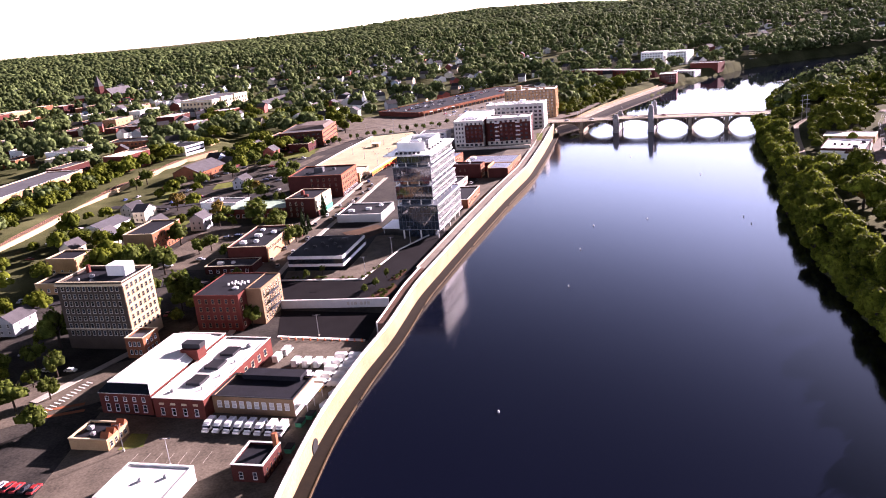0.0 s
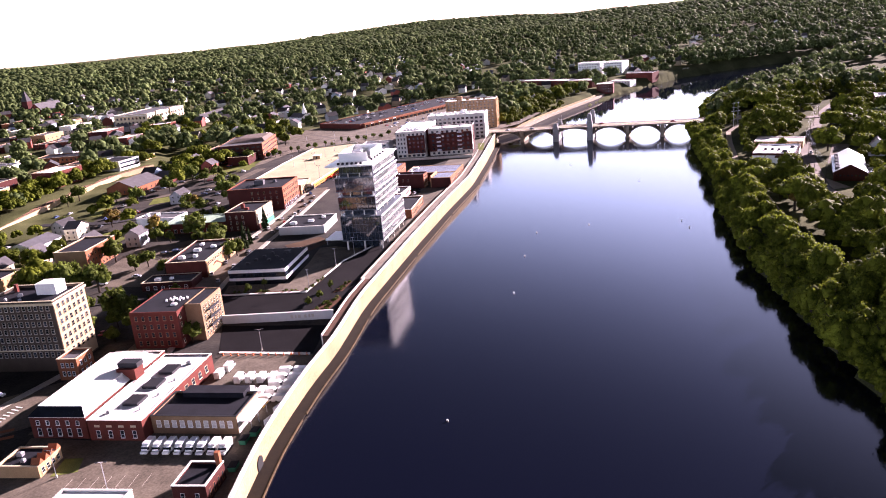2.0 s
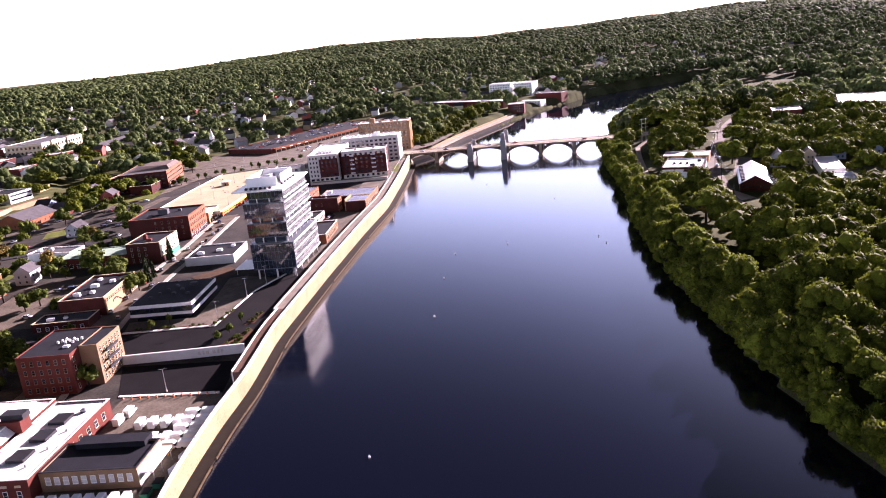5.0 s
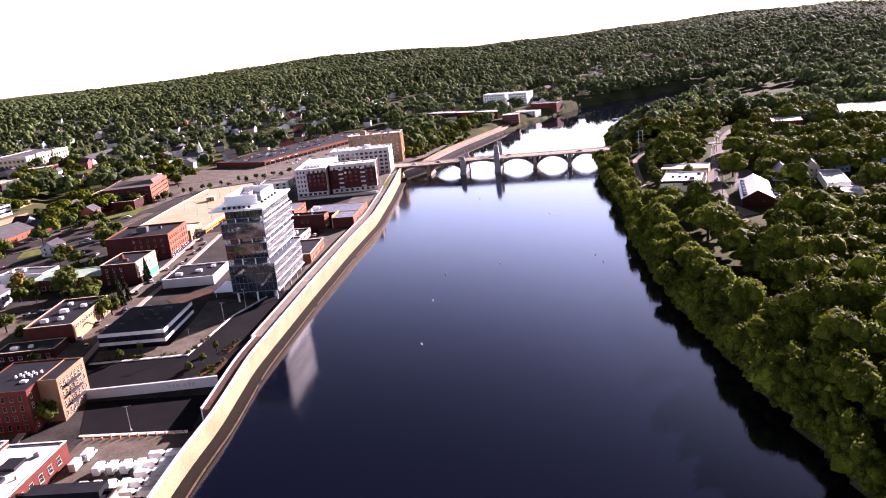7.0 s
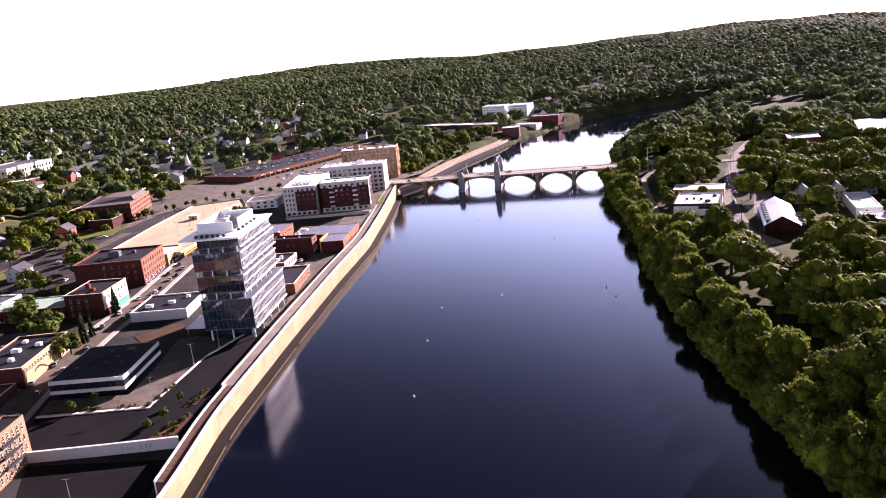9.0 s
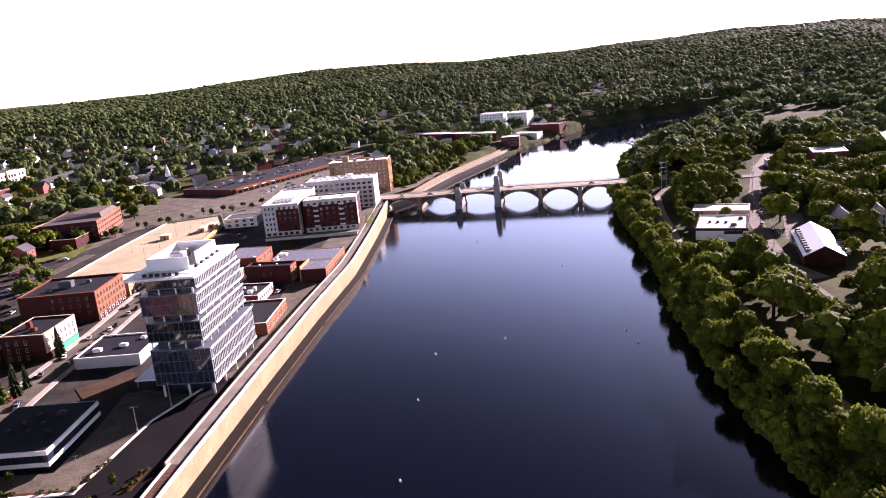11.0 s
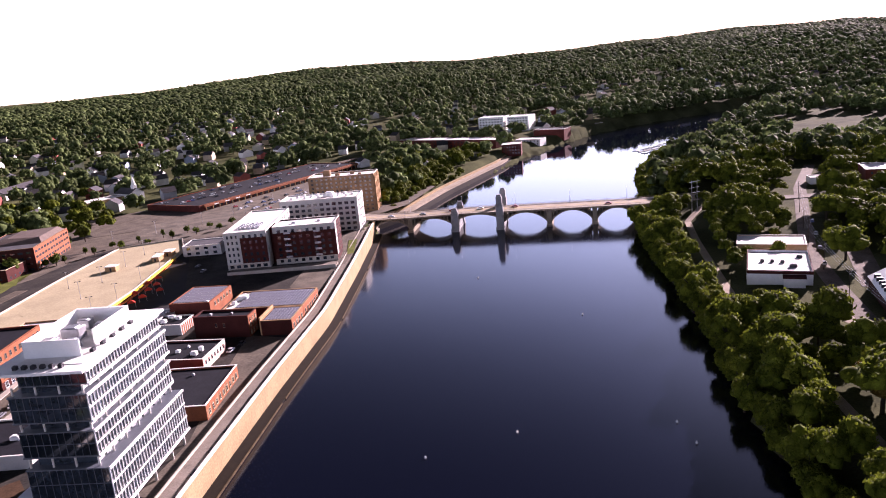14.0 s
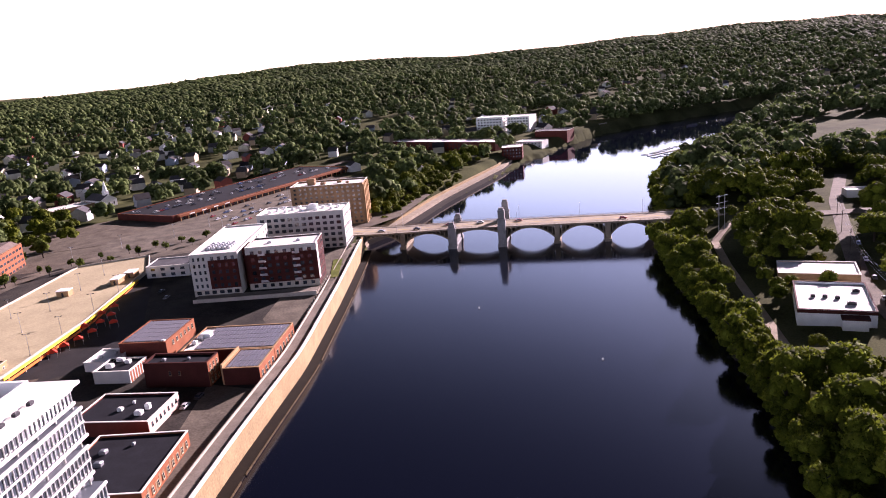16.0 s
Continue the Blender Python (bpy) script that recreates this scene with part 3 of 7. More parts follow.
for k, s in enumerate(np.arange(20, 200, 36.0)):
    for y, way_ in ((0.9, 1), (WIDE - 0.9, -1)):
        lamp = bmesh.new()
        cyl(lamp, s, y, deck_z(s), deck_z(s) + 8.5, 0.11, 0.06, 6)
        box(lamp, s - 0.12, s + 0.12, min(y, y + 1.6 * way_), max(y, y + 1.6 * way_), deck_z(s) + 8.4, deck_z(s) + 8.52)
        part("lamp_post", lamp, M["metal"], bridge)
keep(170.5, 604, 130, 15, 21.6)

# ---------------------------------------------------------------- buildings
WINDOWS = {}


def window_meshes(w, h, frame_mat, pane_mat, sill=True):
    key = (round(w, 2), round(h, 2), frame_mat.name, pane_mat.name, sill)
    if key not in WINDOWS:
        t = min(0.09, w * 0.08)
        bm = bmesh.new()
        xs = (-w / 2, -w / 2 + t, w / 2 - t, w / 2)
        zs = (-0.12 if sill else 0, t, h / 2 - t / 3, h / 2 + t / 3, h - t, h)
        grid = [[bm.verts.new((x, 0.02, z)) for z in zs] for x in xs]
        for a_ in range(3):
            for b_ in range(5):
                if a_ != 1 or b_ not in (1, 3):
                    bm.faces.new((grid[a_][b_], grid[a_ + 1][b_], grid[a_ + 1][b_ + 1], grid[a_][b_ + 1]))
        out = bmesh.ops.extrude_face_region(bm, geom=bm.faces[:])["geom"]
        for v in out:
            if isinstance(v, bmesh.types.BMVert):
                v.co.y = -0.09 if v.co.z > t + 0.01 or not sill else -0.2
        bmesh.ops.recalc_face_normals(bm, faces=bm.faces[:])
        f = mesh_of(bm, "window", frame_mat)
        bm = bmesh.new()
        box(bm, -w / 2 + t, w / 2 - t, -0.03, 0.015, t, h - t)
        WINDOWS[key] = (f, mesh_of(bm, "pane", pane_mat))
    return WINDOWS[key]


def put_windows(parent, w, d, face, rows, n, width, m0=1.0, m1=1.0, frame_mat=None, pane_mat=None, skip=(), at=None, sill=True, far=False):
    """Rows of windows, each (sill height, height), evenly along one face: 0 front, 1 right, 2 back, 3 left."""
    frame_mat, pane_mat = frame_mat or M["white_paint"], pane_mat or M["glass"]
    run = w if face in (0, 2) else d
    for r, (z, hh) in enumerate(rows):
        for i in range(n):
            if (r, i) in skip:
                continue
            s = m0 + (run - m0 - m1) * (i + 0.5) / n
            x, y, turn = {0: (s, 0, 0), 1: (w, s, 90), 2: (w - s, d, 180), 3: (0, d - s, -90)}[face]
            if at is not None:
                x, y = (x + at[0], y + at[1])
            f, p = window_meshes(width, hh, frame_mat, pane_mat, sill)
            if far or math.hypot(parent.location.x, parent.location.y) > 480:
                share("window", p, parent, pose(x, y, z, 0, 0, turn))
                continue
            ob = share("window", f, parent, pose(x, y, z, 0, 0, turn))
            share("pane", p, ob, Matrix())


def corner(fr, ang, w):
    a = radians(ang)
    return fr[0] - w * math.cos(a), fr[1] + w * math.sin(a)


def shell(parent, w, d, h, wall_mat, roof_mat, par=0.8, x=0.0, y=0.0, z=0.0, sink=1.5, coping=None, thick=0.35, roof_name="roof"):
    """Outer walls with a parapet, and the flat roof set within them."""
    bm = bmesh.new()
    prof = [(x, y, x + w, y + d), (x + thick, y + thick, x + w - thick, y + d - thick)]
    def ring(r, zz):
        x0, y0, x1, y1 = prof[r]
        return [bm.verts.new(v) for v in ((x0, y0, zz), (x1, y0, zz), (x1, y1, zz), (x0, y1, zz))]
    o0, o1, i1, i0 = ring(0, z - sink), ring(0, z + h), ring(1, z + h), ring(1, z + h - par - 0.3)
    for p, q in ((o0, o1), (o1, i1), (i1, i0)):
        for k in range(4):
            bm.faces.new((p[k], p[(k + 1) % 4], q[(k + 1) % 4], q[k]))
    part("wall", bm, wall_mat, parent)
    bm = bmesh.new()
    box(bm, x + thick, x + w - thick, y + thick, y + d - thick, z + h - par - 0.3, z + h - par)
    part(roof_name, bm, roof_mat, parent)
    if coping:
        bm = bmesh.new()
        e = 0.12
        for x0, x1, y0, y1 in ((x - e, x + w + e, y - e, y + thick + e), (x - e, x + w + e, y + d - thick - e, y + d + e),
                               (x - e, x + thick + e, y + thick + e, y + d - thick - e), (x + w - thick - e, x + w + e, y + thick + e, y + d - thick - e)):
            box(bm, x0, x1, y0, y1, z + h + 0.003, z + h + 0.2)
        part("coping", bm, coping, parent)


def band(parent, name, w, d, z0, z1, material, out=0.15, label="", x=0.0, y=0.0):
    """A ring that stands proud of the walls."""
    bm = bmesh.new()
    for x0, x1, y0, y1 in ((-out, w + out, -out, 0.05), (-out, w + out, d - 0.05, d + out), (-out, 0.05, 0.05, d - 0.05), (w - 0.05, w + out, 0.05, d - 0.05)):
        box(bm, x + x0, x + x1, y + y0, y + y1, z0, z1)
    part(name, bm, material, parent, label)


def block(name, label, category, fr, ang, w, d, z0, h, wall_mat, roof_mat, par=0.8, coping=None, group=""):
    """A flat-roofed building by its front right corner, heading, width and depth."""
    fx, fy = corner(fr, ang, w)
    ob = root(name, label, category, pose(fx, fy, z0, 0, 0, -ang), group)
    shell(ob, w, d, h, wall_mat, roof_mat, par, coping=coping)
    mid = ob.matrix_world @ Vector((w / 2, d / 2, 0))
    keep(mid.x, mid.y, w / 2 + 1, d / 2 + 1, ang)
    return ob


def rooftop(parent, z, items, material=None):
    """Air handlers, vents and hatches on a flat roof: x, y, sizes."""
    for x, y, sx, sy, sz in items:
        bm = bmesh.new()
        box(bm, x - sx / 2, x + sx / 2, y - sy / 2, y + sy / 2, z, z + sz)
        bmesh.ops.bevel(bm, geom=bm.edges[:], offset=min(sx, sy, sz) * 0.06, segments=1, affect="EDGES")
        box(bm, x - sx * 0.3, x + sx * 0.3, y - sy * 0.3, y + sy * 0.3, z + sz, z + sz + 0.15)
        part("roof_unit", bm, material or M["metal"], parent)


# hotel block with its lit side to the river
ob = block("hotel_building", "eight-storey grey brick building with cream cornice", "building", (-127.5, 206), 12, 28, 19, 2.5, 26, M["shaded_brick"], M["dark_roof"], 1.0, M["cream"])
HROWS = [(4.8 + 2.95 * i, 1.9) for i in range(7)]
put_windows(ob, 28, 19, 0, HROWS, 11, 1.3, 1.2, 1.2, M["concrete"])
put_windows(ob, 28.15, 19, 1, HROWS, 6, 1.5, 1.0, 1.0, M["tan_stone"])
put_windows(ob, 28, 19, 3, HROWS, 6, 1.3)
band(ob, "cornice", 28, 19, 24.6, 25.4, M["cream"], 0.5, "projecting cream cornice")
band(ob, "string_course", 28, 19, 7.2, 7.6, M["cream"], 0.12)
# Lighter slab on the river side, with the sunlight in its colour.
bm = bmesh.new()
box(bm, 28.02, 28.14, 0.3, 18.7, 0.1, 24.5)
part("side_facing", bm, M["tan_stone"], ob, "river side slab, sunlight put into its tan colour")
bm = bmesh.new()
box(bm, 15, 23, 10, 16, 25, 29.2)
part("penthouse", bm, M["white_paint"], ob, "white rooftop penthouse")
bm = bmesh.new()
box(bm, 3, 4.2, 14, 15.2, 25, 28)
part("chimney", bm, M["red_brick"], ob)
rooftop(ob, 25, [(9, 9, 1.4, 1.4, 1), (12.5, 4, 1, 1, 0.8), (6, 5, 0.8, 0.8, 0.9)])
ob = block("brick_annex", "two-storey brick annex beside the hotel", "building", (-120, 197), 12, 7.5, 9.5, 2, 7.5, M["orange_brick"], M["grey_roof"], 0.6, M["cream"])
put_windows(ob, 7.5, 9.5, 0, [(1.2, 1.7), (4.4, 1.7)], 3, 1.1)
put_windows(ob, 7.5, 9.5, 1, [(1.2, 1.7), (4.4, 1.7)], 3, 1.1)

# brick block with fire escape
ob = block("brick_block", "four-storey red brick block with iron fire escape", "building", (-89, 215.5), 12, 19, 26, 1.5, 15, M["red_brick"], M["dark_roof"], 0.35)
BR = [(1.6 + 3.3 * i, 1.9) for i in range(4)]
put_windows(ob, 19, 26, 0, BR, 6, 1.2, 1, 1, M["brown_brick"])
put_windows(ob, 19, 4, 1, BR, 1, 1.1, 1, 1, M["cream"])
shell(ob, 6.5, 18, 15.3, M["brown_brick"], M["dark_roof"], 0.35, 19.02, 6.5, 0, roof_name="wing_roof")
put_windows(ob, 25.5, 18, 1, BR + [(12.6, 1.4)], 7, 1.1, 0.8, 0.8, M["cream"], at=(0.02, 6.5))
for k, z in enumerate((4.6, 7.9, 11.2)):
    bm = bmesh.new()
    box(bm, 25.6, 27.0, 10, 19, z, z + 0.12)
    box(bm, 26.9, 27.0, 10, 19, z + 0.12, z + 1.0)
    for j in range(9):
        box(bm, 25.6 + 0.1, 26.4, 11 + j * 0.7, 11.4 + j * 0.7, z - 3.2 + j * 0.36, z - 3.12 + j * 0.36)
    part("fire_escape", bm, M["dark_metal"], ob, "black iron fire escape landing and stairs")
rooftop(ob, 14.65, [(9 + 0.9 * i, 12 + (i % 3) * 1.4, 0.7, 0.7, 0.8) for i in range(9)] + [(14, 8, 2.2, 1.6, 0.6)], M["white_metal"])

# post office with white roofs
ob = block("mail_building", "brick post office with white membrane roof", "building", (-83, 148), 13.7, 17.5, 45, 1.5, 6.6, M["red_brick"], M["white_roof"], 0.3, M["white_concrete"])
put_windows(ob, 17.5, 45, 0, [(1.0, 2.4)], 4, 1.3, 1, 1)
put_windows(ob, 17.5, 45, 0, [(4.6, 0.5)], 4, 1.7, 1, 1, M["cream"], M["cream"])
put_windows(ob, 17.5, 45, 1, [(2.2, 2.4)], 7, 2.0, 10, 3, M["cream"])
for j, y in enumerate((9, 20, 30)):
    bm = bmesh.new()
    box(bm, 6, 11, y, y + 6, 6.3, 7.2)
    part("skylight", bm, M["dark_metal"], ob, "dark glazed skylight")
rooftop(ob, 6.3, [(13, 7, 0.6, 0.6, 0.7), (4, 5, 1.2, 1.2, 0.8), (14, 26, 0.6, 0.6, 0.7), (14, 16, 0.6, 0.6, 0.7), (13, 38, 1.8, 1.4, 0.9)])
ob = block("mail_wing", "brick post office wing with pale mansard roof", "building", (-101, 153.3), 13.7, 18.5, 46, 1.5, 7.0, M["red_brick"], M["white_roof"], 0.3, M["white_concrete"])
put_windows(ob, 18.5, 46, 0, [(0.9, 2.6)], 5, 1.4, 1, 1)
put_windows(ob, 18.5, 46, 0, [(4.5, 1.5)], 5, 1.2, 1, 1)
bm = bmesh.new()
lo = [(-0.3, -0.3), (18.8, -0.3), (18.8, 42), (-0.3, 42)]
hi = [(2.0, 2.6), (16.5, 2.6), (16.5, 39.5), (2.0, 39.5)]
vl, vh = [bm.verts.new((x, y, 7.25)) for x, y in lo], [bm.verts.new((x, y, 9.4)) for x, y in hi]
for k in range(1, 4):
    bm.faces.new((vl[k], vl[(k + 1) % 4], vh[(k + 1) % 4], vh[k]))
bm.faces.new(vl[::-1])
part("mansard", bm, M["blue_mansard"], ob, "pale metal mansard slope")
# Front slope split off and darkened; its shade is put into the colour.
bm = bmesh.new()
bm.faces.new([bm.verts.new(v) for v in ((-0.3, -0.3, 7.25), (18.8, -0.3, 7.25), (16.5, 2.6, 9.4), (2.0, 2.6, 9.4))])
part("sloped_glazing", bm, M["glass"], ob, "front mansard slope, shade put into dark glass")
bm = bmesh.new()
box(bm, 1.9, 16.6, 2.5, 39.6, 9.2, 9.6)
part("upper_roof", bm, M["white_roof"], ob)
bm = bmesh.new()
box(bm, 14.5, 21, 24, 29, 7.0, 10.6)
part("stair_head", bm, M["red_brick"], ob, "brick stair head with dark glazing")
bm = bmesh.new()
box(bm, 14.3, 21.2, 25.5, 29.2, 10.6, 12.2)
part("stair_glazing", bm, M["dark_metal"], ob)

# The front's shade is put into brown walls; the river side stays white.
ob = block("loading_annex", "low loading annex with shade-toned brick walls, pale windows and dark flat roof", "building", (-55.5, 145.5), 14, 27, 15, 1.5, 5.8, M["brown_brick"], M["dark_roof"], 0.4, M["dark_metal"])
put_windows(ob, 27, 15, 0, [(2.2, 2.2)], 10, 1.5, 1, 1, M["white_paint"], M["panel_grey"])
bm = bmesh.new()
box(bm, 27.01, 27.1, 0.2, 14.8, 0.1, 5.2)
part("side_facing", bm, M["white_paint"], ob, "white river side, without the shade put into the front")
bm = bmesh.new()
box(bm, 4, 24, 12, 17, 5.3, 7.0)
part("raised_roof", bm, M["dark_roof"], ob)
bm = bmesh.new()
box(bm, 27.12, 30.5, 1, 14, 3.6, 4.0)
part("canopy", bm, M["white_metal"], ob)
for y in (2, 7, 13):
    bm = bmesh.new()
    cyl(bm, 30.2, y, -0.6, 3.6, 0.12)
    part("canopy_post", bm, M["metal"], ob)

ob = block("pump_house", "small brick pump house with white coping", "building", (-57, 112.5), 12, 9, 11, 1.5, 5.0, M["dark_brick"], M["dark_roof"], 0.6, M["white_concrete"])
put_windows(ob, 9, 11, 1, [(1.0, 2.4)], 4, 1.0, 0.6, 0.6, M["orange_brick"])
put_windows(ob, 9, 11, 0, [(1.0, 2.0)], 2, 1.1, 0.6, 0.6)
bm = bmesh.new()
box(bm, 7.6, 8.8, 9.4, 10.6, 4, 8.5)
part("chimney", bm, M["orange_brick"], ob, "square brick chimney")
ob = block("workshop", "single-storey workshop with bright white roof", "building", (-79, 101), 12, 19, 15, 1.5, 4.5, M["white_paint"], M["white_roof"], 0.25, M["white_concrete"])
put_windows(ob, 19, 15, 2, [(1.2, 1.4)], 5, 1.3)
rooftop(ob, 4.2, [(8, 8, 1, 1, 0.8), (14, 10, 1, 1, 0.8)])
ob = block("corner_shop", "low tan brick shop with flat roof and dormers", "building", (-107, 134), 12, 12.5, 10, 1.5, 3.6, M["tan_brick"], M["dark_roof"], 0.4, M["cream"])
put_windows(ob, 12.5, 10, 1, [(0.8, 1.7)], 4, 1.4, 0.6, 0.6, M["cream"])
rooftop(ob, 3.2, [(3, 6, 1.8, 1.4, 1.1), (6, 3, 1.2, 1.2, 0.9)])
for k in range(4):
    bm = bmesh.new()
    y0 = 0.3 + 2.45 * k
    tri = [[bm.verts.new((x, y, z)) for y, z in ((y0, 3.85), (y0 + 2.2, 3.85), (y0 + 1.1, 5.5))] for x in (10.2, 12.9)]
    bm.faces.new(tri[0][::-1])
    bm.faces.new(tri[1])
    for i in range(3):
        bm.faces.new((tri[0][i], tri[0][(i + 1) % 3], tri[1][(i + 1) % 3], tri[1][i]))
    part("dormer", bm, M["orange_brick"], ob, "small orange gable dormer")

# low glass offices with white bands
ob = root("office_pavilion", "two-storey dark glass office with white bands", "building", pose(*corner((-57, 273), 12, 27), 3.6, 0, 0, -12))
bm = bmesh.new()
box(bm, 2, 25, 2, 31, -1.5, 2.4)
part("ground_storey", bm, M["tower_glass"], ob)
bm = bmesh.new()
box(bm, 0.15, 26.85, 0.15, 32.85, 3.7, 6.0)
part("glazing", bm, M["tower_glass"], ob, "dark blue strip glazing")
for z0, z1 in ((2.4, 3.7), (6.0, 7.4)):
    bm = bmesh.new()
    box(bm, 0, 27, 0, 33, z0, z1)
    part("white_band", bm, M["white_paint"], ob, "white panel band")
bm = bmesh.new()
box(bm, 0.4, 26.6, 0.4, 32.6, 7.4, 7.45)
part("roof", bm, M["dark_roof"], ob)
for i in range(14):
    bm = bmesh.new()
    box(bm, 1.9 * i + 0.9, 1.9 * i + 1.0, 0.02, 0.14, 3.7, 6.0)
    part("mullion", bm, M["dark_metal"], ob)
rooftop(ob, 7.45, [(6 + 2.2 * i, 9 + (i * 5) % 16, 1.6, 1.2, 0.8) for i in range(8)] + [(20, 24, 3, 2.4, 1.3)], M["dark_metal"])
m_ = ob.matrix_world @ Vector((13.5, 16.5, 0))
keep(m_.x, m_.y, 15, 18, 12)

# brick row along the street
ob = block("theatre_building", "brick hall with tan side and mural", "building", (-97, 295), 9, 20, 38, 3.6, 8.5, M["red_brick"], M["dark_roof"], 0.6, M["cream"])
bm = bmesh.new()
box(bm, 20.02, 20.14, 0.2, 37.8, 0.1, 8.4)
part("side_facing", bm, M["tan_brick"], ob, "tan river side, paler than the brick front")
put_windows(ob, 20.16, 38, 1, [(5.8, 1.6)], 11, 1.2, 2, 12, M["cream"])
put_windows(ob, 20.16, 38, 1, [(1.2, 2.2)], 4, 1.4, 22, 2, M["cream"])
bm = bmesh.new()
rows_ = [[bm.verts.new((20.165, 8 + 16 * k / 25, 2.8 + 1.8 * math.sin(k / 5 + 0.6) + o)) for o in (-0.35 - 0.2 * math.sin(k * 1.7), 0.4)] for k in range(26)]
for p_, q_ in zip(rows_, rows_[1:]):
    bm.faces.new((p_[0], q_[0], q_[1], p_[1]))
part("mural", bm, M["dark_brick"], ob, "dark winding painted mural")
rooftop(ob, 7.9, [(5, 8, 3, 2, 1.4), (11, 10, 2, 2, 1.2), (8, 20, 3.4, 2.4, 1.4), (14, 26, 2.4, 2, 1.2), (6, 31, 2, 2, 1)], M["white_metal"])
ob = block("back_store", "low brick store with white roof edging", "building", (-101, 281), 9, 24, 12, 3.2, 4.2, M["dark_brick"], M["grey_roof"], 0.5, M["cream"])
put_windows(ob, 24, 12, 0, [(1.0, 1.6)], 6, 1.6)
rooftop(ob, 3.7, [(6, 5, 3, 2, 1.2), (12, 6, 1.6, 1.6, 1)], M["white_metal"])
ob = block("brick_store_row", "long red brick stores with pale green roof", "building", (-105, 379), 12, 38, 20, 4.4, 6.2, M["red_brick"], M["green_roof"], 0.15, M["green_roof"])
put_windows(ob, 38, 20, 0, [(1.0, 2.0)], 9, 2.0)
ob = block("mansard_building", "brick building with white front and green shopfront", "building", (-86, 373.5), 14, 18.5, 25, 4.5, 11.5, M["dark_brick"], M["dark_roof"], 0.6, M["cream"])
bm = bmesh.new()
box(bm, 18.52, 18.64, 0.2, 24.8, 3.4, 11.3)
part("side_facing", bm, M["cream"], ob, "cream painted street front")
bm = bmesh.new()
box(bm, 18.52, 18.9, 6, 24.5, 0.2, 3.2)
part("shopfront", bm, M["green_paint"], ob, "green shopfront")
put_windows(ob, 18.66, 25, 1, [(4.2, 1.9), (7.6, 1.9)], 7, 1.2, 1, 1, M["white_paint"])
put_windows(ob, 18.5, 25, 0, [(1.2, 1.9), (4.4, 1.9), (7.6, 1.9)], 3, 1.1, 1, 6, M["cream"])
rooftop(ob, 10.9, [(6, 12, 2, 2, 2.6), (10, 8, 2.6, 2, 1.2)], M["red_brick"])
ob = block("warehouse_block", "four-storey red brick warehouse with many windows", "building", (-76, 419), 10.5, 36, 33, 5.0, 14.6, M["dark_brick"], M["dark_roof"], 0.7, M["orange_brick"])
# Sunlight put into colour: this side is lighter brick than the rest.
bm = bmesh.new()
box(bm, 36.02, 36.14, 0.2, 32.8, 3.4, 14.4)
part("side_facing", bm, M["orange_brick"], ob, "street front, sunlight put into its orange brick colour")
put_windows(ob, 36.16, 33, 1, [(4.2, 2.0), (7.6, 2.0), (11.0, 2.0)], 9, 1.5, 1, 1, M["brown_brick"])
put_windows(ob, 36, 33, 1, [(0.6, 2.4)], 7, 2.4, 1, 1)
put_windows(ob, 36, 33, 0, [(4.2, 1.7), (7.6, 1.7), (11.0, 1.7)], 5, 1.1, 14, 2, M["brown_brick"])
rooftop(ob, 13.9, [(16, 16, 6, 4, 3.2), (24, 22, 2, 2, 1.4), (10, 10, 2, 2, 1)], M["grey_roof"])
ob = block("corner_store", "two-storey tan store with shopfronts", "building", (-69, 455), 10.5, 22, 24, 5.8, 7.0, M["tan_brick"], M["white_roof"], 0.5, M["cream"])
put_windows(ob, 22, 24, 1, [(4.0, 1.6)], 6, 1.3, 1, 1)
put_windows(ob, 22, 24, 1, [(0.4, 2.4)], 4, 3.2, 1, 1, M["dark_metal"])
ob = block("garage_shop", "low white garage with flat roof in the tower's shade", "building", (-46, 352), 12, 26, 26, 4.4, 4.6, M["panel_grey"], M["dark_roof"], 0.4, M["white_concrete"])
rooftop(ob, 4.2, [(6, 8, 3.4, 2.2, 1.3), (15, 12, 3, 2.2, 1.2), (20, 20, 2, 2, 1)], M["white_metal"])
ob = block("white_block", "white rendered building with stepped rear", "building", (-139, 399), 20, 27, 14, 4.5, 7.0, M["white_paint"], M["grey_roof"], 0.4, M["white_concrete"])
put_windows(ob, 27, 14, 1, [(1.0, 1.6), (4.2, 1.6)], 4, 1.2)
rooftop(ob, 6.6, [(4, 6, 2.2, 2.2, 1.6), (10, 8, 2, 2, 1.4)], M["white_metal"])
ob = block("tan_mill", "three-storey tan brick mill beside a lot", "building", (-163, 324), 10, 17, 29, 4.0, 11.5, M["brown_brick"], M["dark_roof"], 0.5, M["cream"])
# Lighter slab over the river side; the sun's tone is in its colour.
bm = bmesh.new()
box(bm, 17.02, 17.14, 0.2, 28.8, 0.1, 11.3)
part("side_facing", bm, M["orange_brick"], ob, "river side in orange brick, sunlight put into the colour")
put_windows(ob, 17.16, 29, 1, [(1.0, 1.7), (4.4, 1.7), (7.8, 1.7)], 9, 1.0, 1, 1, M["brown_brick"])

# ---------------------------------------------------------------- glass tower
TW, TD = 21.5, 44.0
tower = root("glass_tower", "stepped glass office tower with white bands and white roof", "building", pose(*corner((-13, 309.5), 15.5, TW), 4.2, 0, 0, -15.5))
m_ = tower.matrix_world @ Vector((TW / 2, TD / 2, 0))
keep(m_.x, m_.y, TW / 2 + 3, TD / 2 + 3, 15.5)


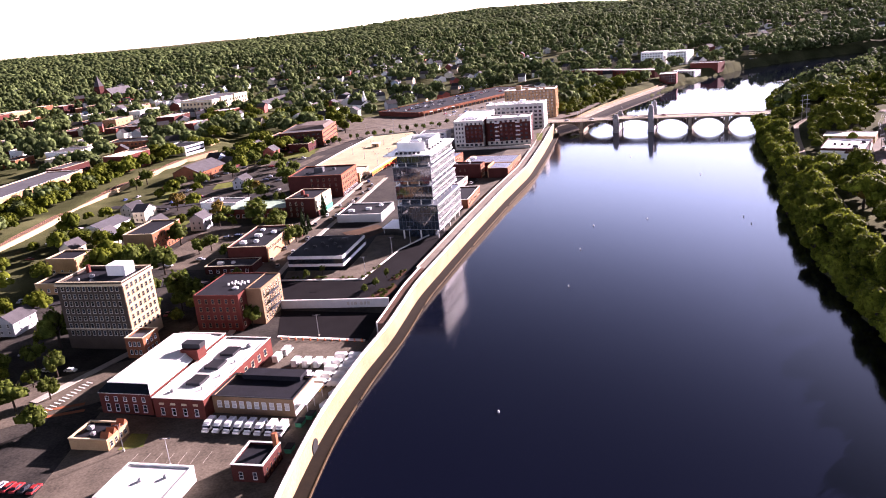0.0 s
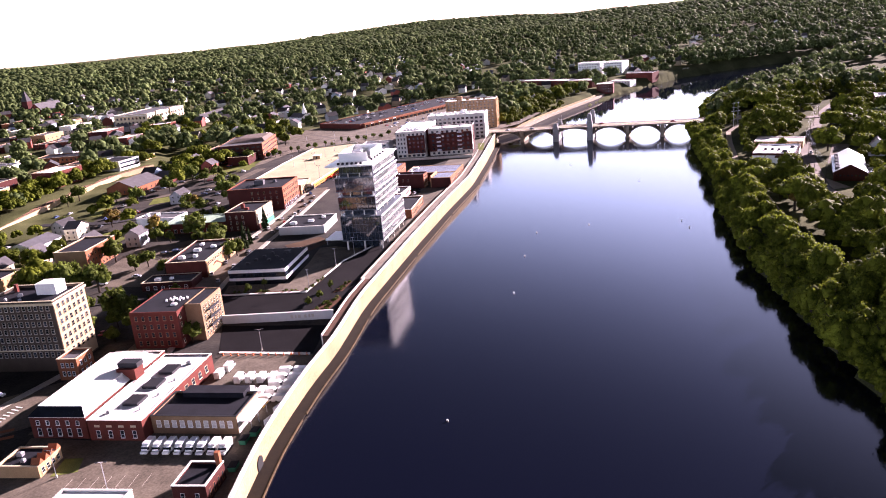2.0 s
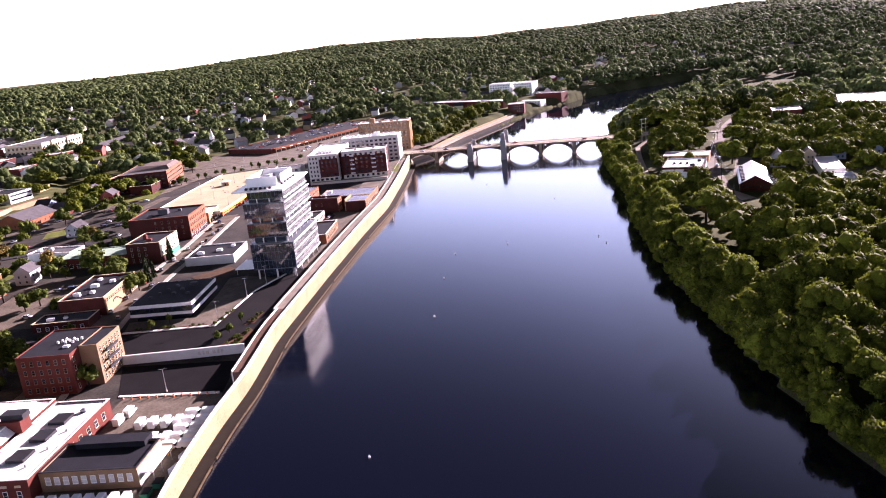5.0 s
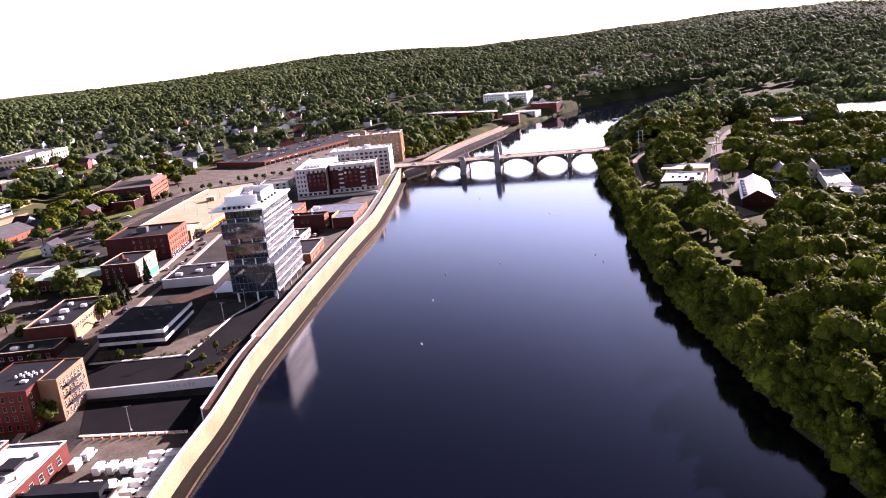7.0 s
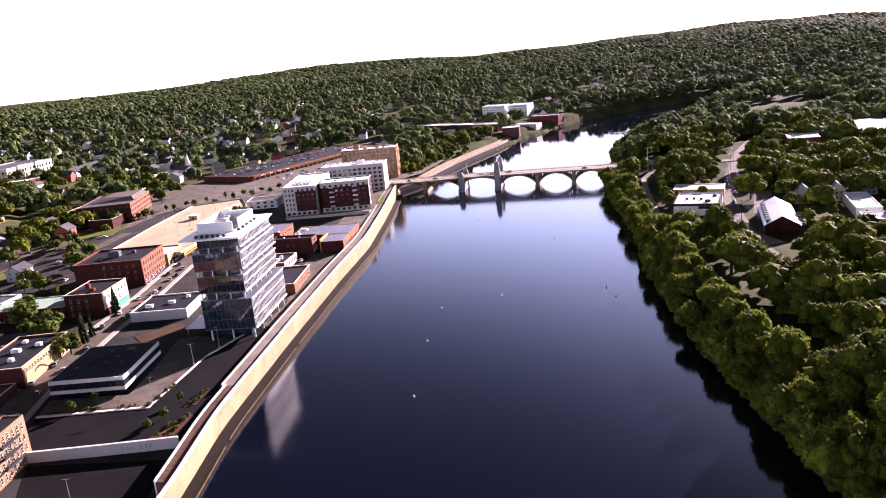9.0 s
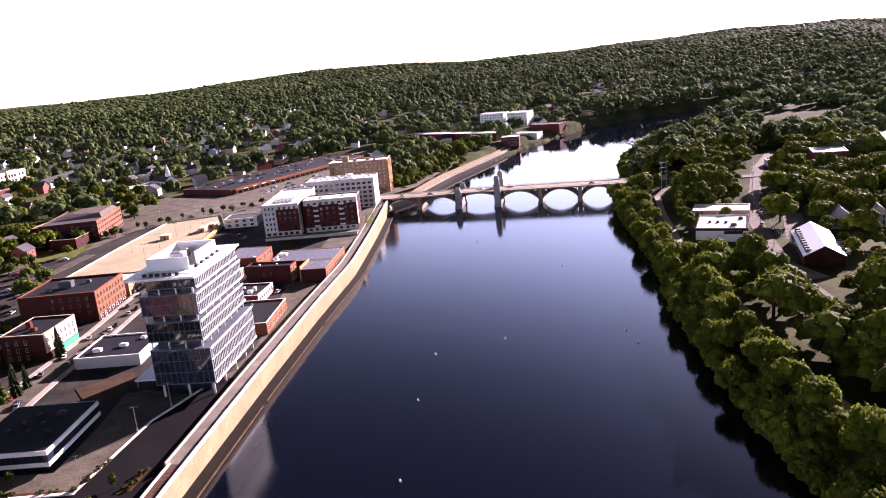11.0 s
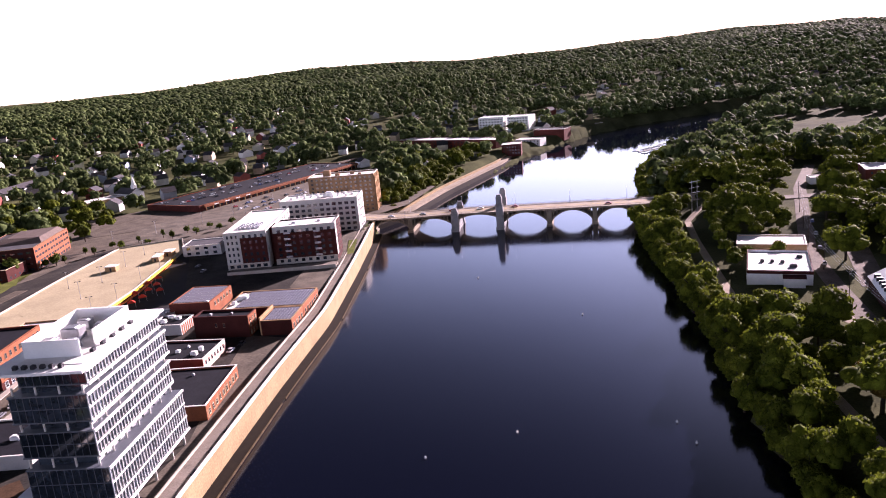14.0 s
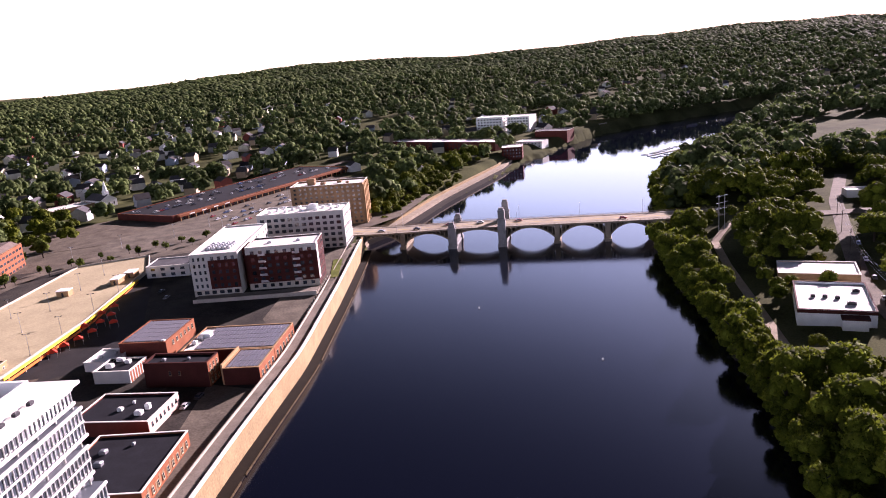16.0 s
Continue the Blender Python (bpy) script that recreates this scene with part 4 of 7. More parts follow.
def glazed_volume(parent, x0, x1, y0, y1, z0, z1, floors):
    """A storey stack: dark glazing, thin slab edges on the front, broad white bands and fins on the river side."""
    bm = bmesh.new()
    box(bm, x0 + 0.25, x1 - 0.25, y0 + 0.25, y1 - 0.25, z0, z1)
    part("glazing", bm, M["tower_glass"], parent, "dark reflecting curtain wall")
    step = (z1 - z0) / floors
    for f in range(floors + 1):
        z = z0 + f * step
        edge = f in (0, floors)
        bm = bmesh.new()
        box(bm, x0 + (0.0 if edge else 0.1), x1 - 0.08, y0 + (0.0 if edge else 0.14), y1 + 0.05, z - (0.16 if edge else 0.09), z + (0.16 if edge else 0.09))
        part("slab_edge", bm, M["tower_metal"], parent)
        bm = bmesh.new()
        box(bm, x1 - 0.07, x1 + (0.4 if edge else 0.12), y0 - 0.05, y1 + 0.1, z - (0.34 if edge else 0.22), z + (0.3 if edge else 0.2))
        part("white_band", bm, M["white_metal"], parent, "white metal band on the river side")
    n = int((y1 - y0) / 1.5)
    for i in range(n + 1):
        y = y0 + 0.2 + (y1 - y0 - 0.4) * i / n
        bm = bmesh.new()
        box(bm, x1 - 0.26, x1 + 0.02, y - 0.045, y + 0.045, z0 + 0.3, z1 - 0.35)
        part("fin", bm, M["white_metal"], parent)
    n = int((x1 - x0) / 1.8)
    for i in range(n + 1):
        x = x0 + 0.3 + (x1 - x0 - 0.6) * i / n
        bm = bmesh.new()
        box(bm, x - 0.05, x + 0.05, y0 + 0.1, y0 + 0.26, z0 + 0.2, z1 - 0.2)
        part("mullion", bm, M["tower_metal"], parent)


def recessed_storey(parent, x0, x1, y0, y1, z0, z1):
    """A set-back glazed storey with white columns at its edge."""
    bm = bmesh.new()
    box(bm, x0 + 2.2, x1 - 2.0, y0 + 2.4, y1 - 1, z0, z1)
    part("recessed_glazing", bm, M["tower_glass"], parent, "dark set-back glazing")
    for k in range(4):
        x = x0 + 0.9 + (x1 - x0 - 1.8) * k / 3
        bm = bmesh.new()
        cyl(bm, x, y0 + 0.9, z0, z1, 0.28, seg=10)
        part("column", bm, M["white_concrete"], parent)
    for k in range(1, 7):
        bm = bmesh.new()
        cyl(bm, x1 - 0.8, y0 + 0.9 + (y1 - y0 - 1.8) * k / 6, z0, z1, 0.28, seg=10)
        part("column", bm, M["white_concrete"], parent)


glazed_volume(tower, 0, TW, 0, TD, 5.0, 17.4, 3)
recessed_storey(tower, 0, TW - 2.0, 0.3, TD - 0.5, 17.6, 20.4)
glazed_volume(tower, 0, TW - 2.0, 0.3, TD - 0.6, 20.6, 27.2, 2)
recessed_storey(tower, 0, TW - 2.0, 0.2, TD - 0.8, 27.4, 29.8)
glazed_volume(tower, -0.3, TW - 1.7, 0.0, TD - 0.5, 30.0, 36.8, 2)
recessed_storey(tower, 0, TW - 2.0, 0.0, TD - 1, 37.0, 39.0)
glazed_volume(tower, 1.6, TW - 2.2, 2.2, TD - 2, 38.6, 42.0, 1)
bm = bmesh.new()
box(bm, -4.2, TW - 1.2, -0.6, TD + 0.4, 42.4, 43.1)
part("roof_canopy", bm, M["white_metal"], tower, "white overhanging roof canopy")
bm = bmesh.new()
box(bm, 0.5, TW - 3.5, 4, TD - 4, 43.1, 43.25)
part("roof", bm, M["white_roof"], tower)
bm = bmesh.new()
box(bm, 0.2, 15, 9, 9.4, 43.2, 47.6)
box(bm, 0.2, 0.6, 9.4, 34, 43.2, 47.6)
box(bm, 14.6, 15, 16, 34, 43.2, 47.6)
box(bm, 0.2, 15, 34, 35, 43.2, 47.6)
part("plant_screen", bm, M["white_metal"], tower, "white plant screen")
rooftop(tower, 43.25, [(4, 14, 4, 4, 3), (10, 14, 3.4, 3.4, 2.6), (6, 22, 5, 4, 3.4), (11, 27, 3, 3, 2.4), (5, 30, 3.4, 3, 2.8)], M["metal"])
rooftop(tower, 43.1, [(2 + 2.3 * i, 2.4, 1.1, 1.1, 0.9) for i in range(6)] + [(16.4, 12 + 5 * i, 1.0, 1.6, 0.9) for i in range(5)], M["dark_metal"])
for x in (2, 11, TW - 1.5):
    for y in (1.5, 12, 23, 34, TD - 1.5):
        bm = bmesh.new()
        cyl(bm, x, y, -2, 4.7, 0.42, seg=10)
        part("column", bm, M["white_concrete"], tower, "round white column")
bm = bmesh.new()
box(bm, 3, TW - 4, 5, TD - 3, -2, 4.6)
part("lobby", bm, M["tower_glass"], tower)
bm = bmesh.new()
box(bm, -13, -1, 10, 26, 2.6, 3.2)
part("entrance_canopy", bm, M["white_metal"], tower, "pale entrance canopy")
for x, y in ((-12.4, 10.6), (-12.4, 25.4)):
    bm = bmesh.new()
    cyl(bm, x, y, -2, 2.6, 0.2)
    part("canopy_post", bm, M["metal"], tower)

# ---------------------------------------------------------------- riverside brick row
ob = block("boat_store", "low brick store with flat roof and painted river side", "building", (2.5, 365), 14, 27, 33, 4.6, 5.2, M["orange_brick"], M["dark_roof"], 0.5, M["white_concrete"])
bm = bmesh.new()
for k in range(13):
    box(bm, 27.02, 27.06, 0.6 + 2.45 * k, 1.7 + 2.45 * k, 0.5 + 0.5 * (k % 3), 3.4 + 0.5 * ((k * 2) % 3))
part("mural", bm, M["brown_brick"], ob, "brown and cream painted mural panels")
put_windows(ob, 27.07, 33, 1, [(1.4, 1.9)], 9, 1.3, 1, 1, M["cream"])
rooftop(ob, 4.7, [(9, 8, 2, 2, 1.2), (8, 16, 2.2, 1.8, 1.2), (6, 23, 2, 2, 1), (13, 27, 1, 1, 0.8)], M["metal"])
ob = block("pink_store", "low brick store with pale pink painted side wall", "building", (-2.6, 407.3), 19, 26, 20.4, 5.0, 5.2, M["red_brick"], M["dark_roof"], 0.5, M["white_concrete"])
bm = bmesh.new()
box(bm, 26.02, 26.12, 0.1, 20.3, -0.5, 5.1)
part("side_facing", bm, M["pink_paint"], ob, "pale pink painted wall")
put_windows(ob, 26.14, 20.4, 1, [(2.6, 1.4)], 7, 0.8, 1, 1, M["dark_metal"])
rooftop(ob, 4.7, [(20, 6, 2.4, 2, 1.4), (21, 10, 1.6, 1.6, 1.8), (12, 9, 1.6, 1.6, 1), (14, 14, 0.8, 0.8, 0.9)], M["white_metal"])
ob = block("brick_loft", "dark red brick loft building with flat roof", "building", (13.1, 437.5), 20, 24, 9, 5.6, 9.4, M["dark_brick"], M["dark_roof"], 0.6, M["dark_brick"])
# Sunlight on the end wall is put into a lighter brick slab.
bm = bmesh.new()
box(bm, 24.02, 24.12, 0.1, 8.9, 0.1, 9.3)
part("side_facing", bm, M["orange_brick"], ob, "orange brick end wall, sunlight put into its colour")
put_windows(ob, 24.14, 9, 1, [(1.2, 1.9), (4.4, 1.9), (6.8, 1.4)], 3, 1.0, 0.6, 0.6, M["cream"])
put_windows(ob, 24, 9, 0, [(4.8, 1.7)], 2, 0.9, 8, 9, M["brown_brick"])
rooftop(ob, 8.8, [(6, 4, 1.2, 1.2, 0.8), (15, 5, 0.9, 0.9, 0.7)], M["metal"])


def solar_rows(parent, x0, x1, y0, y1, z, n, gap=0.5):
    """Tilted panel ranks that run from front to back, each of several long panels."""
    step, m = (x1 - x0) / n, max(1, round((y1 - y0) / 4.6))
    for i in range(n):
        for k in range(m):
            x, y = x0 + step * i, y0 + (y1 - y0) * k / m
            bm = bmesh.new()
            for q in box(bm, x + gap * 0.5, x + step - gap * 0.5, y, y + (y1 - y0) / m - 0.25, z + 0.25, z + 0.33):
                if q.co.x < x + step * 0.5:
                    q.co.z += 0.3
            part("solar_panel", bm, M["panel_solar"], parent)


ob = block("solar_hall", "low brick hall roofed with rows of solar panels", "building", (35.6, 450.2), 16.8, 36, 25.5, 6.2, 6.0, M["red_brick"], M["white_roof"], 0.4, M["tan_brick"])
# Thin orange slab: sunlight on the river side, put into colour.
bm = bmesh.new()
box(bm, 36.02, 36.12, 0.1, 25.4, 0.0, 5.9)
part("side_facing", bm, M["orange_brick"], ob, "orange river side, sunlight put into the brick colour")
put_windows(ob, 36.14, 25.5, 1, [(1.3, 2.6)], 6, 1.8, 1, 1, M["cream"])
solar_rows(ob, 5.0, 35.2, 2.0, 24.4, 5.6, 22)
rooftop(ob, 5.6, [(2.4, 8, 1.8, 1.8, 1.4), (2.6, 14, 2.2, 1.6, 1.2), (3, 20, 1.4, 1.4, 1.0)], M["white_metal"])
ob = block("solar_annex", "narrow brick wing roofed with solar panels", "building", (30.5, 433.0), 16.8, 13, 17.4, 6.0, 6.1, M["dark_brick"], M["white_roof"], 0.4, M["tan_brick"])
# Orange over dark brick puts the sun on this side into colour.
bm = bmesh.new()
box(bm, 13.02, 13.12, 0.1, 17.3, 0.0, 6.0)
part("side_facing", bm, M["orange_brick"], ob, "orange river side, sunlight put into the brick colour")
put_windows(ob, 13.14, 17.4, 1, [(1.4, 2.6)], 4, 1.8, 1, 1, M["cream"])
bm = bmesh.new()
box(bm, -0.6, -0.02, 0.0, 17.4, 0.0, 7.6)
part("fire_wall", bm, M["tan_brick"], ob, "tan brick fire wall above the roof")
solar_rows(ob, 1.0, 12.4, 1.4, 16.6, 5.7, 8)
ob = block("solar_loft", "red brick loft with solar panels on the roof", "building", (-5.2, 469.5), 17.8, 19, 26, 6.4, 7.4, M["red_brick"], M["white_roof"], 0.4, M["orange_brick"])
# Orange end slab with the sunlight in its colour.
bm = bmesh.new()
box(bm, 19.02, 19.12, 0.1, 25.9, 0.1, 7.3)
part("side_facing", bm, M["orange_brick"], ob, "orange brick end wall, sunlight put into its colour")
put_windows(ob, 19.14, 26, 1, [(4.4, 1.8)], 6, 1.3, 4, 1, M["cream"])
solar_rows(ob, 0.8, 18.2, 2, 25, 7.0, 13)
rooftop(ob, 7.0, [(17.6, 1.2, 1.4, 1.2, 1.0)], M["white_metal"])
ob = root("tank_stand", "white roof tank on a steel frame beside the hall", "tank", pose(9.5, 474, 6.2, 0, 0, -17))
for sx in (-1.6, 1.6):
    for sy in (-1.2, 1.2):
        bm = bmesh.new()
        box(bm, sx - 0.1, sx + 0.1, sy - 0.1, sy + 0.1, -0.2, 4.6)
        part("leg", bm, M["metal"], ob)
bm = bmesh.new()
box(bm, -2.2, 2.2, -1.7, 1.7, 4.6, 7.4)
bmesh.ops.bevel(bm, geom=bm.edges[:], offset=0.25, segments=2, affect="EDGES")
part("tank", bm, M["white_metal"], ob)
ob = block("mural_store", "low store with striped orange mural on its side", "building", (-15.9, 452.0), 18, 14, 13.4, 6.0, 4.8, M["panel_grey"], M["dark_roof"], 0.4, M["white_concrete"])
bm = bmesh.new()
for k in range(7):
    box(bm, 14.02, 14.06, 0.6 + k * 1.8, 1.7 + k * 1.8, 0.2, 4.4)
part("mural", bm, M["orange_brick"], ob, "orange and brown striped mural")
rooftop(ob, 4.4, [(4, 5, 2.6, 2, 1.4), (9, 9, 2, 2, 1.2), (5, 11, 3, 1.6, 1.2)], M["white_metal"])
ob = block("flat_store", "low white roofed store behind the striped one", "building", (-24.0, 466.0), 18, 12, 14, 6.0, 4.2, M["white_paint"], M["white_roof"], 0.3, M["white_concrete"])
rooftop(ob, 3.9, [(4, 5, 1.6, 1.6, 1.0), (8, 9, 1.2, 1.2, 0.9)], M["metal"])


def picnic_table(x, y, z, ang):
    ob = root("picnic_table", "brown wooden picnic table on the riverside terrace", "table", pose(x, y, z, 0, 0, ang), "terrace tables")
    bm = bmesh.new()
    box(bm, -0.4, 0.4, -0.95, 0.95, 0.70, 0.76)
    part("tabletop", bm, M["orange_brick"], ob)
    for sx in (-0.75, 0.75):
        bm = bmesh.new()
        box(bm, sx - 0.15, sx + 0.15, -0.95, 0.95, 0.42, 0.47)
        part("bench", bm, M["orange_brick"], ob)
    for sy in (-0.7, 0.7):
        bm = bmesh.new()
        box(bm, -0.8, 0.8, sy - 0.05, sy + 0.05, 0.34, 0.42)
        box(bm, -0.35, -0.25, sy - 0.05, sy + 0.05, 0, 0.70)
        box(bm, 0.25, 0.35, sy - 0.05, sy + 0.05, 0, 0.70)
        part("trestle", bm, M["brown_brick"], ob)


for k in range(11):
    x, y = 38.4 + 0.31 * 2.6 * k + 1.2 * (k % 2), 449.0 + 2.6 * k
    picnic_table(x, y, float(town(y)) + 0.12, -17 + 25 * (k % 3))

# ---------------------------------------------------------------- parking deck
deck_pts = [(-112, 484), (-63, 464), (-47, 524), (-33, 606), (-38, 640), (-76, 634), (-95, 562)]
park = root("parking_deck", "broad empty parking deck with tan top and light poles", "parking deck", pose(0, 0, 0))
bm = bmesh.new()
prism(bm, deck_pts, 9.7, 10.5)
part("deck", bm, M["sand"], park, "sunlit tan deck surface")
edge = deck_pts + deck_pts[:1]
for (ax, ay), (bx, by) in zip(edge, edge[1:]):
    L = math.hypot(bx - ax, by - ay)
    a_ = math.degrees(math.atan2(by - ay, bx - ax))
    bm = bmesh.new()
    box(bm, (ax + bx) / 2 - L / 2, (ax + bx) / 2 + L / 2, (ay + by) / 2 - 0.2, (ay + by) / 2 + 0.2, 9.3, 11.4, a_)
    part("parapet", bm, M["concrete"], park)
    for k in range(int(L / 9)):
        f = (k + 0.5) / int(L / 9)
        bm = bmesh.new()
        cyl(bm, ax + (bx - ax) * f, ay + (by - ay) * f, 3.5, 9.7, 0.3)
        part("column", bm, M["white_concrete"], park)
for (ax, ay), (bx, by) in (((-62, 463), (-46, 523.6)), ((-46, 524.4), (-36, 585))):
    L = math.hypot(bx - ax, by - ay)
    a_ = math.degrees(math.atan2(by - ay, bx - ax))
    for z0, z1, mt in ((10.2, 11.3, M["yellow"]), (8.6, 9.6, M["orange_net"])):
        bm = bmesh.new()
        box(bm, (ax + bx) / 2 - L / 2 + 0.9, (ax + bx) / 2 + L / 2 + 0.9, (ay + by) / 2 - 0.12, (ay + by) / 2 + 0.12, z0, z1, a_)
        part("edge_banner", bm, mt, park, "yellow and orange edge barrier")
def light_pole(x, y, z, h=9.0, group="lot lights"):
    p = root("light_pole", "tall grey steel area light on a pole", "street lamp", pose(x, y, z), group)
    bm = bmesh.new()
    cyl(bm, 0, 0, 0, h, 0.13, 0.08)
    part("pole", bm, M["metal"], p)
    bm = bmesh.new()
    box(bm, -1.1, 1.1, -0.07, 0.07, h - 0.15, h)
    part("arm", bm, M["metal"], p)
    for s in (-1, 1):
        bm = bmesh.new()
        box(bm, s * 1.1 - 0.35, s * 1.1 + 0.35, -0.2, 0.2, h - 0.2, h + 0.05)
        part("lamp_head", bm, M["dark_metal"], p)
    bm = bmesh.new()
    cyl(bm, 0, 0, -0.3, 0.7, 0.35)
    part("footing", bm, M["concrete"], p)
    return p
for x, y in ((-59, 487), (-52, 506), (-46, 536), (-41, 566), (-72, 520), (-68, 548), (-62, 580), (-84, 545), (-56, 606)):
    light_pole(x, y, 10.5)
lot("pavement", [(-112, 484), (-60, 462), (-22, 480), (-22, 520), (-30, 610), (-38, 645), (-80, 640), (-97, 562)], M["asphalt"], "asphalt under and beside the parking deck", "pavement")
for i, (x, y) in enumerate(((-49, 484), (-45, 490), (-41, 497), (-46, 505), (-40, 508), (-37, 516), (-42, 520), (-52, 478), (-38, 528), (-34, 505))):
    t = root("market_tent", "red canvas market canopy on four legs", "tent", pose(x, y + 12, float(town(y + 12)) + 0.05, 0, 0, 15), "market tents")
    bm = bmesh.new()
    bmesh.ops.create_cone(bm, cap_ends=True, segments=4, radius1=2.6, radius2=0.1, depth=1.4, matrix=Matrix.Translation((0, 0, 3.1)) @ Matrix.Rotation(radians(45), 4, "Z"))
    part("canopy", bm, M["red_fabric"], t)
    for sx in (-1.7, 1.7):
        for sy in (-1.7, 1.7):
            bm = bmesh.new()
            cyl(bm, sx, sy, 0, 2.5, 0.05, seg=5)
            part("leg", bm, M["metal"], t)

# ---------------------------------------------------------------- apartments by the bridge
ob = root("apartment_house", "six-storey apartment house of red brick and white panels", "building", pose(-2.3, 544.0, 9.0, 0, 0, -12))
AH, AX = 20.4, 25.5
shell(ob, 23, 62, AH, M["panel_grey"], M["white_roof"], 0.5, 0, 0, 0, coping=M["white_concrete"])
shell(ob, 34, 20, AH + 0.2, M["dark_brick"], M["white_roof"], 0.5, AX, 4.5, 0, coping=M["white_concrete"], roof_name="wing_roof")
bm = bmesh.new()
box(bm, 22.9, AX + 0.1, 9, 22, -1.5, AH - 0.6)
part("link", bm, M["dark_brick"], ob)
bm = bmesh.new()
box(bm, 8.6, 22.8, -0.25, 0.0, 3.2, AH - 3.2)
part("brick_panel", bm, M["dark_brick"], ob)
bm = bmesh.new()
box(bm, AX + 0.1, AX + 33.9, 4.3, 4.5, AH - 3.1, AH + 0.1)
part("white_top", bm, M["panel_grey"], ob)
bm = bmesh.new()
box(bm, AX + 0.1, AX + 33.9, 4.25, 4.48, -1.4, 2.9)
part("stone_base", bm, M["concrete"], ob)
bm = bmesh.new()
box(bm, 0.1, 22.9, -0.26, -0.02, -1.4, 2.9)
part("stone_base", bm, M["concrete"], ob)
bm = bmesh.new()
box(bm, AX + 34.02, AX + 34.2, 5, 8.5, 3, AH)
part("white_corner", bm, M["white_paint"], ob)
AR = [(0.7, 1.8)] + [(3.9 + 3.3 * i, 1.9) for i in range(5)]
put_windows(ob, 8.6, 62, 0, AR[1:], 3, 1.2, 0.7, 0.7)
put_windows(ob, 14.2, 62, 0, AR[1:], 4, 1.6, 0.6, 0.6, at=(8.6, -0.25))
put_windows(ob, 23, 62, 0, AR[:1], 6, 2.4, 0.6, 0.6, M["dark_metal"], at=(0, -0.26))
put_windows(ob, 33, 20, 0, AR, 8, 2.0, 0.8, 0.8, at=(AX + 0.5, 4.25))
put_windows(ob, AX + 34, 20, 1, AR, 5, 1.5, 0.8, 0.8, at=(0, 4.5))
put_windows(ob, 23, 62, 3, AR, 10, 1.5, far=True)
put_windows(ob, 23, 36, 1, AR[3:], 7, 1.5, 1, 1, at=(0, 25), far=True)
for i in range(5):
    for x0 in (AX + 6.2, AX + 22.6):
        bm = bmesh.new()
        box(bm, x0, x0 + 3.4, 3.0, 4.24, 3.5 + 3.3 * i, 3.65 + 3.3 * i)
        box(bm, x0, x0 + 3.4, 3.0, 3.08, 3.65 + 3.3 * i, 4.6 + 3.3 * i)
        part("balcony", bm, M["metal"], ob)
rooftop(ob, AH - 0.5, [(6 + 2.6 * (i % 5), 11 + 3.2 * (i // 5), 1.6, 1.6, 1.1) for i in range(20)] + [(AX + 10, 14, 2, 2, 1), (AX + 24, 15, 2, 2, 1)], M["metal"])
bm = bmesh.new()
box(bm, 2, 60, -9.6, -9.0, -3, 1.2)
part("terrace_wall", bm, M["concrete"], ob, "grey terrace wall in front")
bm = bmesh.new()
box(bm, 2, 60, -9.0, -0.3, -3, 0.3)
part("terrace", bm, M["paving"], ob, "paved terrace in front")
for c in ((8, 565), (30, 560), (45, 570), (0, 590), (-8, 600)):
    keep(c[0], c[1], 18, 18)
ob = block("white_apartments", "six-storey white apartment block behind", "building", (75.5, 604), 15, 50, 22, 9.3, 21.5, M["panel_grey"], M["white_roof"], 0.5, M["white_concrete"])
put_windows(ob, 50, 22, 0, AR, 12, 2.6, 1, 1, M["metal"])
put_windows(ob, 50, 22, 1, AR, 6, 1.6, 1, 1, M["metal"])
rooftop(ob, 21, [(6 + 3 * i, 8 + (i % 3) * 5, 1.8, 1.8, 1.2) for i in range(14)] + [(30, 14, 5, 4, 2.6)], M["white_metal"])
ob = block("brick_slab", "nine-storey tan brick apartment slab with balconies", "building", (93, 661), 15.5, 47, 21, 9.5, 26.5, M["brown_brick"], M["white_roof"], 0.7, M["white_concrete"])
SR = [(1 + 2.85 * i, 1.5) for i in range(9)]
put_windows(ob, 47, 21, 0, SR, 13, 1.7, 1, 1, M["cream"])
for k in range(4):
    bm = bmesh.new()
    box(bm, 47.0, 47.9, 1.0 + 4.9 * k, 3.0 + 4.9 * k, 0, 25.6)
    part("pier_strip", bm, M["tan_brick"], ob)
put_windows(ob, 47, 21, 1, SR, 4, 1.7, 3.2, 0.4, M["cream"])
rooftop(ob, 25.8, [(12, 10, 5, 5, 4), (20, 8, 3, 3, 1.4), (30, 12, 3, 2, 1.2), (36, 8, 2, 2, 1.0)], M["brown_brick"])
ob = block("townhouse_row", "grey blue low house with bay windows beside the lot", "building", (-9, 586), 12, 23, 18, 9.0, 6.5, M["metal"], M["grey_roof"], 0.3, M["white_concrete"])
put_windows(ob, 23, 18, 0, [(1, 1.8), (4, 1.6)], 4, 2.4, 1, 1)

# shopping row
ob = block("shopping_row", "long low brick shopping row with dark roof", "building", (-38, 746), 41, 60, 214, 9.5, 4.8, M["red_brick"], M["dark_roof"], 0.4, M["orange_brick"])
bm = bmesh.new()
box(bm, 60.02, 63, 4, 212, 3.0, 4.6)
part("arcade_fascia", bm, M["orange_brick"], ob, "orange brick arcade fascia")
for k in range(29):
    bm = bmesh.new()
    box(bm, 62.3, 62.8, 5 + 7.2 * k, 5.5 + 7.2 * k, -1, 3.0)
    part("arcade_post", bm, M["tan_brick"], ob)
put_windows(ob, 60, 214, 1, [(0.3, 2.3)], 30, 4.6, 6, 2, M["dark_metal"])
